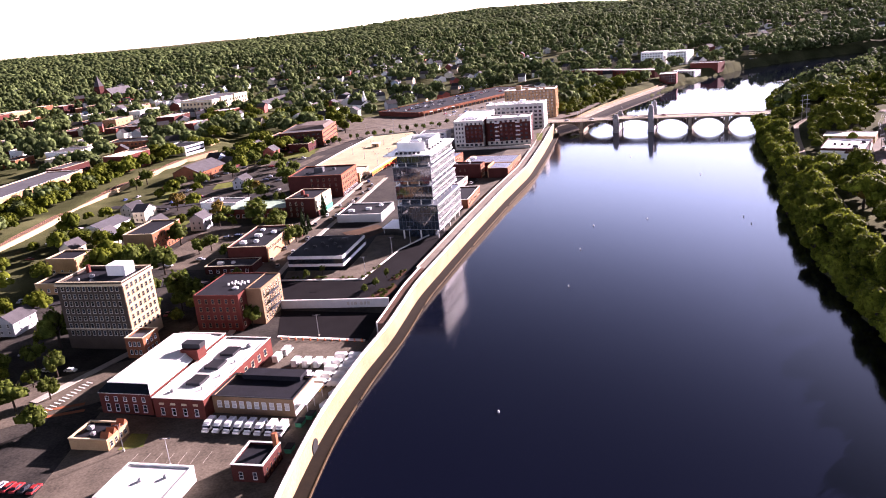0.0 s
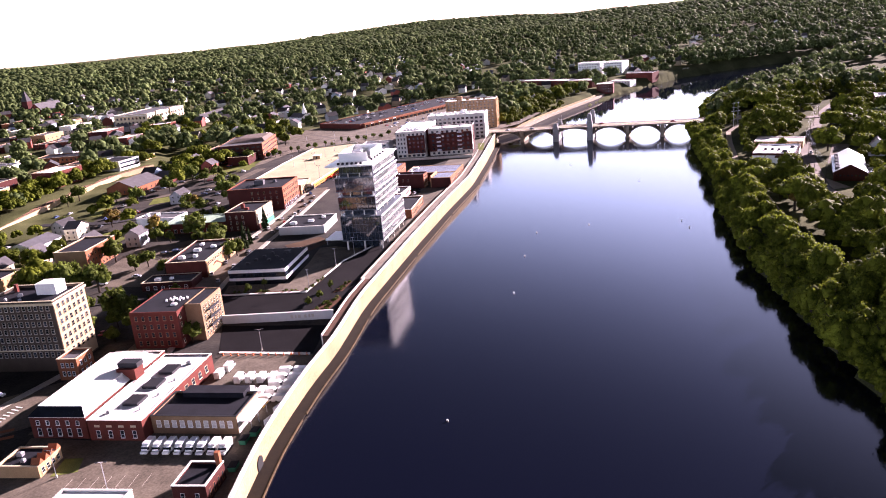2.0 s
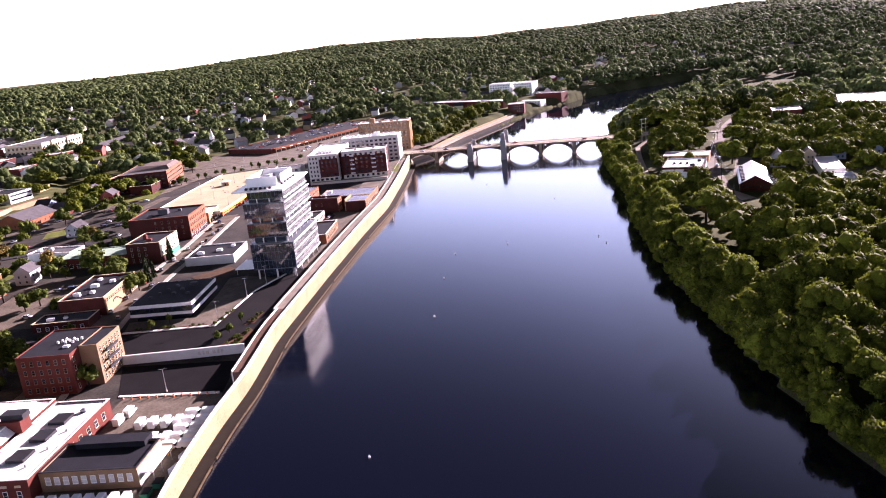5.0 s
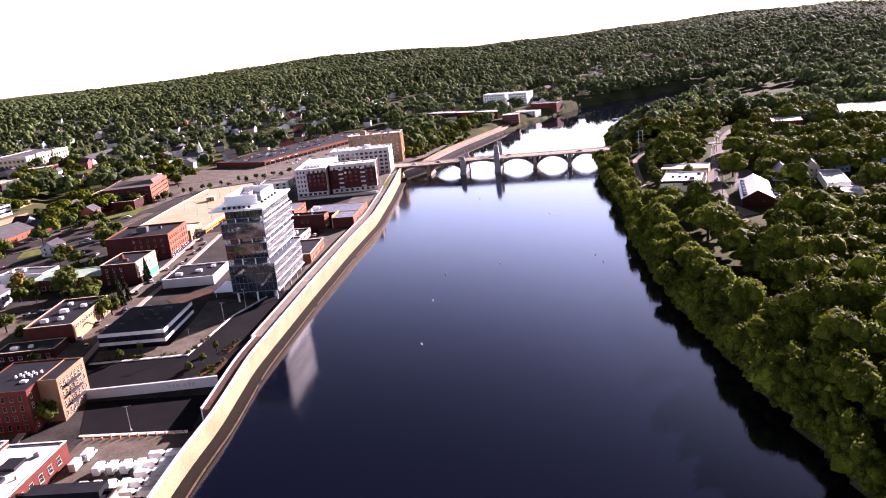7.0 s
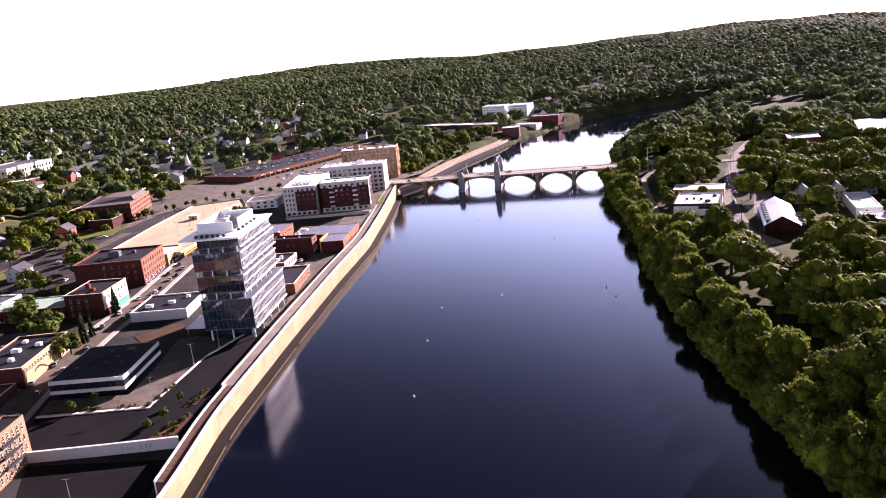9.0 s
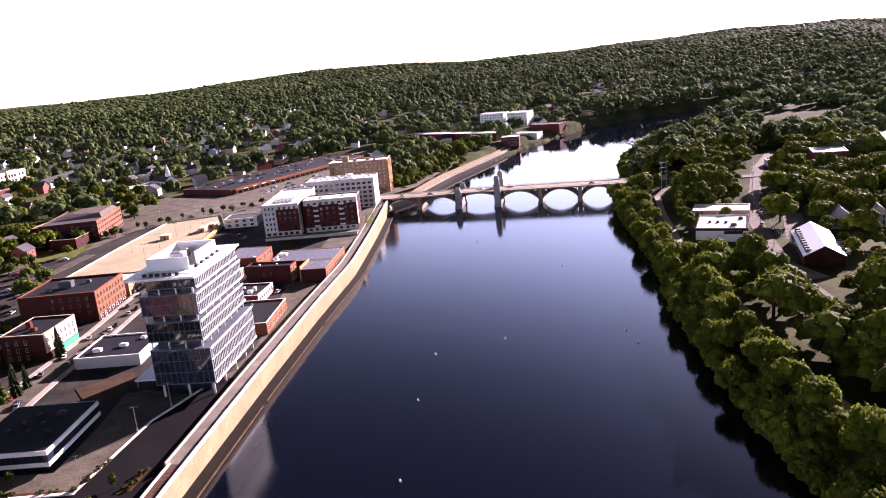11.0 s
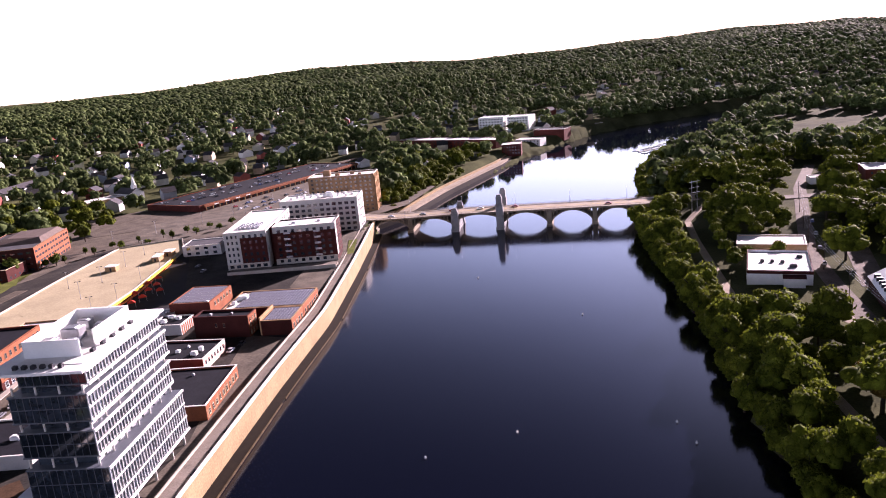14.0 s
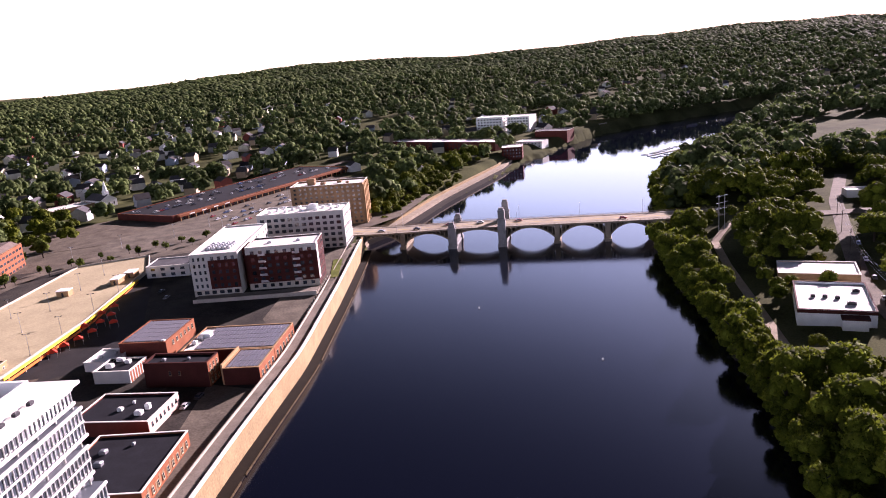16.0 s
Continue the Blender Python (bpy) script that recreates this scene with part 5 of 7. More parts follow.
put_windows(ob, 63.01, 60, 1, [(3.3, 0.9)], 4, 5.0, 10, 2, M["sign"], M["sign"], sill=False)
rooftop(ob, 4.4, [(8 + (i * 37) % 46, 8 + 6.2 * i, 1.6 + (i % 3) * 0.6, 1.4 + (i * 7 % 3) * 0.4, 0.9) for i in range(0, 33, 4)], M["metal"])

ob = block("office_brick", "four-storey orange brick office with sloped roof corner", "building", (-117, 606), 4, 38, 58, 8.6, 14.6, M["dark_brick"], M["grey_roof"], 0.4, M["brown_brick"])
# Dark front, orange side: shade and sun are put into the brick colour.
bm = bmesh.new()
box(bm, 38.02, 38.14, 0.2, 57.8, 0.1, 14.4)
part("side_facing", bm, M["orange_brick"], ob, "side with ribbon windows, sunlight put into its orange brick")
put_windows(ob, 38.16, 58, 1, [(1.0, 1.5), (4.4, 1.5), (7.8, 1.5), (11.2, 1.5)], 12, 3.4, 1, 1, M["brown_brick"])
put_windows(ob, 38, 58, 0, [(1.0, 1.5), (4.4, 1.5), (7.8, 1.5), (11.2, 1.5)], 8, 3.0, 1, 1, M["brown_brick"])
bm = bmesh.new()
vl = [bm.verts.new(v) for v in ((3, 16, 14.3), (37, 16, 14.3), (37, 57, 14.3), (3, 57, 14.3))]
vh = [bm.verts.new(v) for v in ((13, 26, 17.0), (34, 22, 17.0), (34, 54, 17.0), (13, 50, 17.0))]
bm.faces.new(vh)
for k in range(4):
    bm.faces.new((vl[k], vl[(k + 1) % 4], vh[(k + 1) % 4], vh[k]))
part("sloped_roof", bm, M["brown_roof"], ob, "brown sloped upper roof")
ob = block("school_building", "long cream three-storey school with tall windows", "building", (-300, 902), 16, 46, 84, h1(-310, 930), 19, M["cream"], M["grey_roof"], 0.6, M["white_concrete"])
put_windows(ob, 46, 84, 1, [(2.0, 2.9), (7.4, 2.9), (12.8, 2.9)], 13, 2.8, 2, 2, M["white_paint"], far=True)
put_windows(ob, 46, 84, 0, [(2.0, 2.9), (7.4, 2.9), (12.8, 2.9)], 8, 2.8, 2, 2, M["white_paint"], far=True)
band(ob, "cornice", 46, 84, 17.2, 17.9, M["white_concrete"], 0.4)
for y0_, y1_ in ((18, 34), (50, 66)):
    bm = bmesh.new()
    box(bm, 46.02, 47.4, y0_, y1_, -1, 20.2)
    part("projecting_bay", bm, M["cream"], ob, "cream projecting bay with a raised parapet")
    for z_ in (2.0, 7.4, 12.8):
        for k in range(3):
            bm = bmesh.new()
            box(bm, 47.38, 47.46, y0_ + 1.6 + 4.8 * k, y0_ + 4.6 + 4.8 * k, z_, z_ + 2.9)
            part("bay_window", bm, M["glass"], ob)


def gabled(name, label, category, fr, ang, w, d, z0, h, rise, wall_mat, roof_mat, along="y", over=0.5, rows=((0.9, 1.5),), n0=3, n1=4, group=""):
    """A house with a pitched roof: the ridge along its depth or its width."""
    fx, fy = corner(fr, ang, w)
    ob = root(name, label, category, pose(fx, fy, z0, 0, 0, -ang), group)
    bm = bmesh.new()
    lo = [bm.verts.new(v) for v in ((0, 0, -2), (w, 0, -2), (w, d, -2), (0, d, -2))]
    hi = [bm.verts.new(v) for v in ((0, 0, h), (w, 0, h), (w, d, h), (0, d, h))]
    if along == "y":
        r0, r1 = bm.verts.new((w / 2, 0, h + rise)), bm.verts.new((w / 2, d, h + rise))
        fs = [(lo[0], lo[1], hi[1], r0, hi[0]), (lo[2], lo[3], hi[3], r1, hi[2]), (lo[1], lo[2], hi[2], hi[1]), (lo[3], lo[0], hi[0], hi[3])]
    else:
        r0, r1 = bm.verts.new((0, d / 2, h + rise)), bm.verts.new((w, d / 2, h + rise))
        fs = [(lo[1], lo[2], hi[2], r1, hi[1]), (lo[3], lo[0], hi[0], r0, hi[3]), (lo[0], lo[1], hi[1], hi[0]), (lo[2], lo[3], hi[3], hi[2])]
    for f in fs:
        bm.faces.new(f)
    part("wall", bm, wall_mat, ob)
    bm = bmesh.new()
    t = 0.18
    half = (w if along == "y" else d) / 2
    k = (half + over) / half
    for side in (-1, 1):
        vs = []
        for lift in (0.02, t + 0.02):
            for s, e in ((0, -over), (1, -over), (1, 1), (0, 1)):
                run = (d if along == "y" else w)
                p = -over if e == -over else run + over
                q = half * (1 + side * k * s)
                z = h + rise - rise * k * s + lift
                vs.append(bm.verts.new((q, p, z) if along == "y" else (p, q, z)))
        for f in ((3, 2, 1, 0), (4, 5, 6, 7), (0, 1, 5, 4), (1, 2, 6, 5), (2, 3, 7, 6), (3, 0, 4, 7)):
            bm.faces.new([vs[i] for i in f])
    bmesh.ops.recalc_face_normals(bm, faces=bm.faces[:])
    part("roof", bm, roof_mat, ob)
    if n0:
        put_windows(ob, w, d, 0, rows, n0, 1.0, 0.6, 0.6, far=fr[1] > 250)
    if n1:
        put_windows(ob, w, d, 1, rows, n1, 1.0, 0.6, 0.6, far=fr[1] > 250)
    mid = ob.matrix_world @ Vector((w / 2, d / 2, 0))
    keep(mid.x, mid.y, w / 2 + 1.5, d / 2 + 1.5, ang)
    return ob


gabled("gable_hall", "long white hall with grey pitched roof", "building", (-238, 930), 12, 18, 92, h1(-240, 960), 6, 4, M["white_paint"], M["slate"], rows=((1.5, 1.6),), n1=12)
gabled("white_gable_house", "white warehouse with shallow gable roof", "building", (-206, 362), 14, 17, 24, 4.6, 6, 2.6, M["white_paint"], M["grey_roof"], rows=((1.0, 1.2),), n0=3, n1=5)
gabled("brick_church_hall", "brick hall with broad grey slate gable", "church", (-196, 508), 18, 24, 34, 8.0, 5, 5, M["orange_brick"], M["slate"], rows=((1.0, 2.0),), n0=4, n1=6)
gabled("brick_porch_house", "small brick gabled porch wing", "building", (-178, 540), 18, 14, 16, 8.6, 4.5, 3.5, M["red_brick"], M["slate"], along="x", n0=2, n1=2)
ob = block("tan_long_mill", "long tan brick mill beyond the railway", "building", (-297, 418), 9, 30, 90, 9, 14, M["tan_brick"], M["grey_roof"], 0.5, M["white_concrete"])
put_windows(ob, 30, 90, 1, [(2.0, 1.5), (5.8, 1.5), (9.6, 1.5)], 13, 2.4, 2, 2, M["brown_brick"])
ob = block("strip_window_office", "white three-storey office with dark ribbon windows", "building", (-235, 596), 24, 27, 24, 10, 11, M["white_paint"], M["dark_roof"], 0.4, M["white_concrete"])
for z in (1.5, 5.0, 8.4):
    bm = bmesh.new()
    box(bm, 27.01, 27.05, 1, 23, z, z + 1.4)
    part("ribbon_window", bm, M["glass"], ob)
ob = block("red_brick_stores", "low red brick stores on the hill street", "building", (-296, 668), 8, 44, 26, 12, 8, M["orange_brick"], M["dark_roof"], 0.4, M["cream"])
put_windows(ob, 44, 26, 0, [(1, 1.8), (4.6, 1.8)], 10, 1.6)
put_windows(ob, 44, 26, 1, [(1, 1.8), (4.6, 1.8)], 6, 1.4)
ob = block("white_stores", "white and brick store block with many small windows", "building", (-334, 604), 14, 32, 26, 11, 13, M["white_paint"], M["grey_roof"], 0.4, M["white_concrete"])
put_windows(ob, 32, 26, 1, [(1, 1.6), (4.4, 1.6), (7.8, 1.6)], 6, 1.3)
put_windows(ob, 32, 26, 0, [(1, 1.6), (4.4, 1.6), (7.8, 1.6)], 6, 1.3)
church = gabled("red_church", "red stone church with a square steeple", "church", (-520, 1130), 18, 26, 50, h1(-530, 1150), 10, 12, M["red_brick"], M["slate"], rows=((3, 4),), n0=3, n1=6)
bm = bmesh.new()
box(bm, -9, 1, 0, 10, -2, 26)
part("steeple", bm, M["dark_brick"], church)
bm = bmesh.new()
bmesh.ops.create_cone(bm, cap_ends=True, segments=4, radius1=7.4, radius2=0.1, depth=16, matrix=Matrix.Translation((-4, 5, 34)) @ Matrix.Rotation(radians(45), 4, "Z"))
part("spire", bm, M["slate"], church)
chapel = gabled("white_chapel", "white church with portico and slim steeple", "church", (-99, 866), -42, 15, 24, h1(-110, 866), 6, 4, M["white_paint"], M["slate"], rows=((1.2, 2.4),), n0=3, n1=5)
bm = bmesh.new()
box(bm, 6, 10, 2, 6, 8, 13)
part("bell_stage", bm, M["white_paint"], chapel)
bm = bmesh.new()
bmesh.ops.create_cone(bm, cap_ends=True, segments=8, radius1=2.2, radius2=0.05, depth=9, matrix=Matrix.Translation((8, 4, 17.5)))
part("spire", bm, M["white_paint"], chapel)
keep(-124, 838, 24, 22)
keep(-105, 852, 16, 16)
ob = block("chapel_hall", "low white hall beside the church", "building", (-116, 861), -42, 36, 20, h1(-120, 862), 4.4, M["brown_brick"], M["white_roof"], 0.3, M["white_concrete"])

# railway retaining wall
RAIL = [(-270, 150), (-264, 300), (-258, 391), (-256, 431), (-251, 472), (-243, 523), (-229, 579), (-212, 612)]
rw = root("railway_wall", "long pale stone railway retaining wall", "wall", pose(0, 0, 0))
bm = bmesh.new()
strip(bm, offset_line(resample(RAIL, 8), 1.2), resample(RAIL, 8), lambda y: float(town(y)) + 3.9, lambda y: float(town(y)) - 3)
part("wall", bm, M["tan_stone"], rw)
ribbon("wall_street", [(p[0] + 9.0, p[1] - 3) for p in RAIL[1:8]], 5.0, M["tan_lot"], "sunlit street below the railway wall", "road", 0.22, zf=lambda x, y: float(town(y)))
tracks = root("railway_track", "railway ballast and rusty rails on the embankment", "railway", pose(0, 0, 0))
tracks["kind"] = "structure"
bm = bmesh.new()
strip(bm, offset_line(resample(RAIL, 8), 8.4), offset_line(resample(RAIL, 8), 1.3), lambda y: float(town(y)) + 3.3, lambda y: float(town(y)) - 1)
part("ballast", bm, M["gravel"], tracks)
for o in (2.6, 4.1, 5.6, 7.1):
    bm = bmesh.new()
    strip(bm, offset_line(resample(RAIL, 8), o + 0.1), offset_line(resample(RAIL, 8), o), lambda y: float(town(y)) + 3.5, lambda y: float(town(y)) + 3.25)
    part("rail", bm, M["rust"], tracks)
for p in resample(RAIL, 10):
    keep(p[0] - 4, p[1], 6, 6)

# ---------------------------------------------------------------- lots and streets
lot("parking_lot", [(-118, 104), (-52, 100), (-46.5, 134), (-43, 153), (-38, 175), (-39, 197), (-72, 206), (-86, 150), (-100, 152), (-120, 158)], M["old_asphalt"], "worn sunlit asphalt lot of the post office", "parking lot")
lot("lower_lot", [(-74, 207), (-39, 197.5), (-35.5, 222), (-78, 233)], M["new_asphalt"], "fresh black asphalt lower lot", "parking lot", 0.1)
lot("upper_lot", [(-84, 236.5), (-34, 229.5), (-24, 262), (-8, 322), (-13, 325), (-33, 296), (-47, 256), (-84, 263)], M["new_asphalt"], "fresh black asphalt drive and lot", "parking lot", 0.0, z=4.6)
lot("lawn", [(-84, 263.3), (-47, 256.3), (-33, 296), (-20, 312), (-46, 330), (-50, 300), (-56, 272), (-84, 278)], M["old_asphalt"], "bare worn ground beside the office pavilion", "ground", 0.08, z=4.2)
lot("avenue", [(-236, 480), (-150, 556), (-122, 590), (-104, 634), (-60, 672), (20, 690), (20, 680), (-56, 662), (-96, 626), (-113, 584), (-142, 548), (-230, 470)], M["tan_lot"], "broad sunlit avenue past the parking deck", "road", 0.12)
lot("street_main", [(-122, 160), (-110, 158), (-96, 205), (-92, 250), (-88, 290), (-78, 345), (-66, 400), (-52, 470), (-62, 470), (-76, 400), (-90, 340), (-101, 285), (-104, 250), (-112, 215)], M["old_asphalt"], "main street asphalt", "road", 0.1)
lot("cross_street", [(-160, 180), (-112, 204), (-112, 196), (-122, 166), (-170, 140)], M["old_asphalt"], "sunlit crossing street", "road", 0.14)
lot("side_lot", [(-160, 300), (-128, 292), (-112, 330), (-118, 368), (-150, 360)], M["old_asphalt"], "sunlit side lot beside the mill", "parking lot", 0.08)
lot("town_ground", [(-256, 90), (-55, 90), (-50, 110), (-50, 130), (-44, 175), (-36, 197), (-27, 240), (-16, 278), (-5, 316), (19, 391), (40, 453), (59, 528), (75, 596), (84, 630), (70, 640), (-110, 640), (-225, 690), (-214, 614), (-230, 579), (-244, 523), (-252, 472), (-257, 431), (-259, 391), (-265, 300)], M["yard"], "patchy asphalt of back streets and yards", "ground", 0.03, guard=False)
lot("north_streets", [(-110, 640.2), (84, 640.2), (116, 668), (150, 735), (120, 780), (112, 860), (70, 905), (-60, 800), (-140, 760), (-170, 690)], M["old_asphalt"], "sunlit asphalt streets by the shopping row", "road", 0.04, guard=False, z=9.5)
lot("grass_strip", [(62, 545), (66, 545), (71, 578), (66, 578)], M["grass"], "green strip by the apartments", "lawn", 0.25)
lot("town_green", [(-180, 545), (-122, 560), (-118, 600), (-168, 592)], M["grass"], "sunlit lawn by the brick office", "lawn", 0.12, guard=False)
lot("riverside_lot", [(-14, 322), (-4, 320), (22, 391), (42, 452), (60, 528), (76, 594), (70, 604), (48, 560), (30, 500), (36, 470), (28, 430), (12, 440), (4, 398), (-2, 352)], M["tan_lot"], "asphalt lane behind the riverside walk", "road", 0.05)
for x_, y_ in ((-75, 560), (-60, 600), (-55, 630), (-80, 520)):
    keep(x_, y_, 26, 30)
lot("shopping_lot", [(-60, 640), (70, 640), (120, 830), (62, 860), (-40, 742), (-80, 700)], M["tan_lot"], "sunlit shopping row car park", "parking lot", 0.06, z=9.55)
retaining = root("retaining_wall", "white concrete retaining wall of the upper lot", "wall", pose(0, 0, 0))
bm = bmesh.new()
strip(bm, [(-82, 236.6), (-56, 232.4), (-33.4, 229.2)], [(-82, 235.6), (-56, 231.4), (-33.4, 228.2)], lambda y: 5.7, lambda y: 0.5)
part("wall", bm, M["panel_grey"], retaining)
kerb = root("kerb", "white kerb of the upper lot", "kerb", pose(0, 0, 0))
bm = bmesh.new()
strip(bm, [(-84, 264.4), (-47, 257.4), (-33, 297), (-14, 325)], [(-84, 263), (-46.6, 256), (-32.6, 296), (-13.4, 324)], lambda y: 4.95, lambda y: 3.8)
part("kerbstone", bm, M["white_concrete"], kerb)
kerb2 = root("kerb", "white kerb of the post office lot", "kerb", pose(0, 0, 0))
bm = bmesh.new()
strip(bm, [(-74, 208), (-40, 198.2)], [(-74, 206.6), (-40, 196.8)], lambda y: 1.9, lambda y: 1.0)
part("kerbstone", bm, M["white_concrete"], kerb2)

# lawns, side streets and bare ground of the town
for pts in ([(-158, 578), (-125, 600), (-119, 574), (-149, 553)], [(-236, 700), (-198, 750), (-178, 700), (-214, 664)], [(-222, 500), (-196, 520), (-206, 560), (-226, 545)],
            [(-176, 470), (-152, 478), (-158, 500), (-178, 492)], [(-150, 400), (-128, 404), (-126, 424), (-146, 424)], [(-215, 560), (-190, 590), (-205, 600), (-222, 590)], [(-240, 610), (-206, 640), (-176, 662), (-184, 700), (-222, 668)],
            [(-228, 452), (-200, 452), (-202, 478), (-230, 476)], [(-190, 380), (-166, 380), (-162, 404), (-188, 406)]):
    lot("lawn", pts, M["grass"], "yellow-green lawn between the streets", "lawn", 0.16)
lot("bare_ground", [(-66, 336), (-48, 346), (-42, 334), (-56, 314)], M["dirt_red"], "bare orange earth beside the tower", "ground", 0.22)
ribbon("side_street", [(-226, 560), (-203, 630), (-173, 672), (-136, 690), (-110, 694), (-74, 700)], 4.2, M["old_asphalt"], "sunlit side street", "road", 0.2)
ribbon("side_street", [(-196, 484), (-153, 501), (-126, 522), (-112, 560)], 3.6, M["old_asphalt"], "sunlit side street", "road", 0.2)
ribbon("side_street", [(-236, 440), (-190, 430), (-140, 440), (-80, 412)], 3.6, M["asphalt"], "narrow back street", "road", 0.2)
ribbon("side_street", [(-240, 250), (-190, 262), (-140, 276), (-100, 272)], 3.6, M["asphalt"], "narrow back street", "road", 0.2)
ribbon("mall_road", [(-120, 716), (-84, 760), (-20, 846), (50, 920), (110, 985)], 5.0, M["old_asphalt"], "pale road behind the shopping row", "road", 0.2)
ribbon("pavement", [(-147, 168), (-128, 204)], 1.6, M["concrete"], "pale pavement by the crossing street", "pavement", 0.35)

# painted markings and small things of the post office lot
paint = root("crossing_marks", "brick red crossing bands on the street", "road marking", pose(0, 0, 0))
paint["kind"] = "structure"
for ax, ay, bx, by in ((-144, 161, -128, 164.5), (-141, 156.5, -126, 160)):
    L_ = math.hypot(bx - ax, by - ay)
    bm = bmesh.new()
    box(bm, (ax + bx) / 2 - L_ / 2, (ax + bx) / 2 + L_ / 2, (ay + by) / 2 - 0.9, (ay + by) / 2 + 0.9, 1.66, 1.70, math.degrees(math.atan2(by - ay, bx - ax)))
    part("crossing_band", bm, M["orange_brick"], paint)
stalls = root("stall_lines", "worn white parking stall lines", "road marking", pose(0, 0, 0))
stalls["kind"] = "structure"
for k in range(7):
    bm = bmesh.new()
    box(bm, -98.0 + 3.6 * k, -97.9 + 3.6 * k, 125.5 - 0.25 * k, 131.5 - 0.25 * k, 1.57, 1.585, -8)
    part("stall_line", bm, M["concrete"], stalls)
bm = bmesh.new()
box(bm, -48.2, -47.9, 160, 184, 1.57, 1.60, -14)
part("lane_line", bm, M["yellow"], stalls, "long yellow lane line")
lot("lawn", [(-104.5, 134), (-97.5, 135), (-98.5, 142), (-104, 143)], M["grass"], "small sunlit lawn beside the shop", "lawn", 0.12)
for k in range(12):
    f = k / 11
    b_ = root("traffic_barrel", "orange and white traffic barrel at the kerb", "barrel", pose(-72 + 31 * f, 204.4 - 7.6 * f, 1.62), "traffic barrels")
    bm = bmesh.new()
    cyl(bm, 0, 0, 0, 1.0, 0.32, 0.26, 10)
    part("drum", bm, M["orange_net"], b_)
    bm = bmesh.new()
    cyl(bm, 0, 0, 0.45, 0.62, 0.31, 0.30, 10)
    part("white_stripe", bm, M["white_paint"], b_)
for x, y, a_ in ((-53, 140.5, 14), (-50.6, 144.5, 14), (-53.5, 127, 10)):
    d_ = root("dumpster", "green steel dumpster beside the flood wall", "dumpster", pose(x, y, 1.56, 0, 0, -a_), "dumpsters")
    bm = bmesh.new()
    for v in box(bm, -1.1, 1.1, -1.6, 1.6, 0.15, 1.5):
        if v.co.z < 0.5:
            v.co.x *= 0.8
    part("body", bm, M["green_paint"], d_)
    bm = bmesh.new()
    box(bm, -1.15, 1.15, -1.65, 1.65, 1.5, 1.6)
    part("lid", bm, M["rubber"], d_)
    for sy in (-1.3, 1.3):
        bm = bmesh.new()
        box(bm, -0.8, 0.8, sy - 0.1, sy + 0.1, 0, 0.16)
        part("skid", bm, M["dark_metal"], d_)
fence = root("metal_fence", "thin dark railing along the river edge of the lot", "fence", pose(0, 0, 0))
FL = offset_line([p for p in WALL if 104 < p[1] < 198], 0.5)
for (ax, ay), (bx, by) in zip(FL, FL[1:]):
    bm = bmesh.new()
    L_ = math.hypot(bx - ax, by - ay)
    box(bm, (ax + bx) / 2 - L_ / 2, (ax + bx) / 2 + L_ / 2, (ay + by) / 2 - 0.03, (ay + by) / 2 + 0.03, crest(ay) + 1.1, crest(ay) + 1.18, math.degrees(math.atan2(by - ay, bx - ax)))
    part("rail", bm, M["dark_metal"], fence)
    bm = bmesh.new()
    cyl(bm, ax, ay, crest(ay) + 0.25, crest(ay) + 1.18, 0.04, seg=5)
    part("post", bm, M["dark_metal"], fence)
for line_ in ([(-108.5, 160), (-94.5, 205), (-90.5, 250), (-86.5, 290), (-76.5, 345), (-64.5, 400), (-52, 462)], [(-105.8, 250), (-102.6, 285), (-91.6, 340), (-77.6, 400), (-66, 458)]):
    ribbon("pavement", line_, 1.3, M["concrete"], "pale pavement along the main street", "pavement", 0.3, zf=lambda x, y: float(town(y)))
zebra = root("zebra_crossing", "white zebra crossing stripes on the street", "road marking", pose(0, 0, 0))
zebra["kind"] = "structure"
for k in range(12):
    f = k / 11
    bm = bmesh.new()
    box(bm, -139.5 + 6 * f - 0.25, -139.5 + 6 * f + 0.25, 161 + 19 * f - 1.6, 161 + 19 * f + 1.6, 1.72, 1.74, 62)
    part("stripe", bm, M["white_concrete"], zebra)
BEDS = [([(-44, 231), (-36, 230), (-30.5, 243), (-32, 247), (-38, 241)], 16), ([(-35, 252), (-31, 252.5), (-27.5, 264), (-30, 264)], 8), ([(-48, 256.8), (-45.8, 257.5), (-40, 273), (-41.6, 273)], 8), ([(-82, 264.6), (-50, 258.4), (-50, 259.8), (-82, 266)], 14)]
for bed, n in BEDS:
    lot("planting_bed", bed, M["mulch"], "mulched planting bed with low shrubs", "planting bed", 0.1, z=4.6)
for x, y, w_, d_ in ((-40, 596, 5, 7), (-68, 574, 6, 5), (-45, 586, 4, 9)):
    hut = root("stair_hut", "small tan stair hut on the parking deck", "hut", pose(x, y, 10.5, 0, 0, -12), "deck huts")
    bm = bmesh.new()
    box(bm, -w_ / 2, w_ / 2, -d_ / 2, d_ / 2, 0, 2.8)
    part("wall", bm, M["tan_brick"], hut)
    bm = bmesh.new()
    box(bm, -w_ / 2 - 0.3, w_ / 2 + 0.3, -d_ / 2 - 0.3, d_ / 2 + 0.3, 2.8, 3.1)
    part("roof", bm, M["white_roof"], hut)
    bm = bmesh.new()
    box(bm, -0.5, 0.5, -d_ / 2 - 0.05, -d_ / 2 + 0.02, 0.05, 2.1)
    part("door", bm, M["dark_metal"], hut)
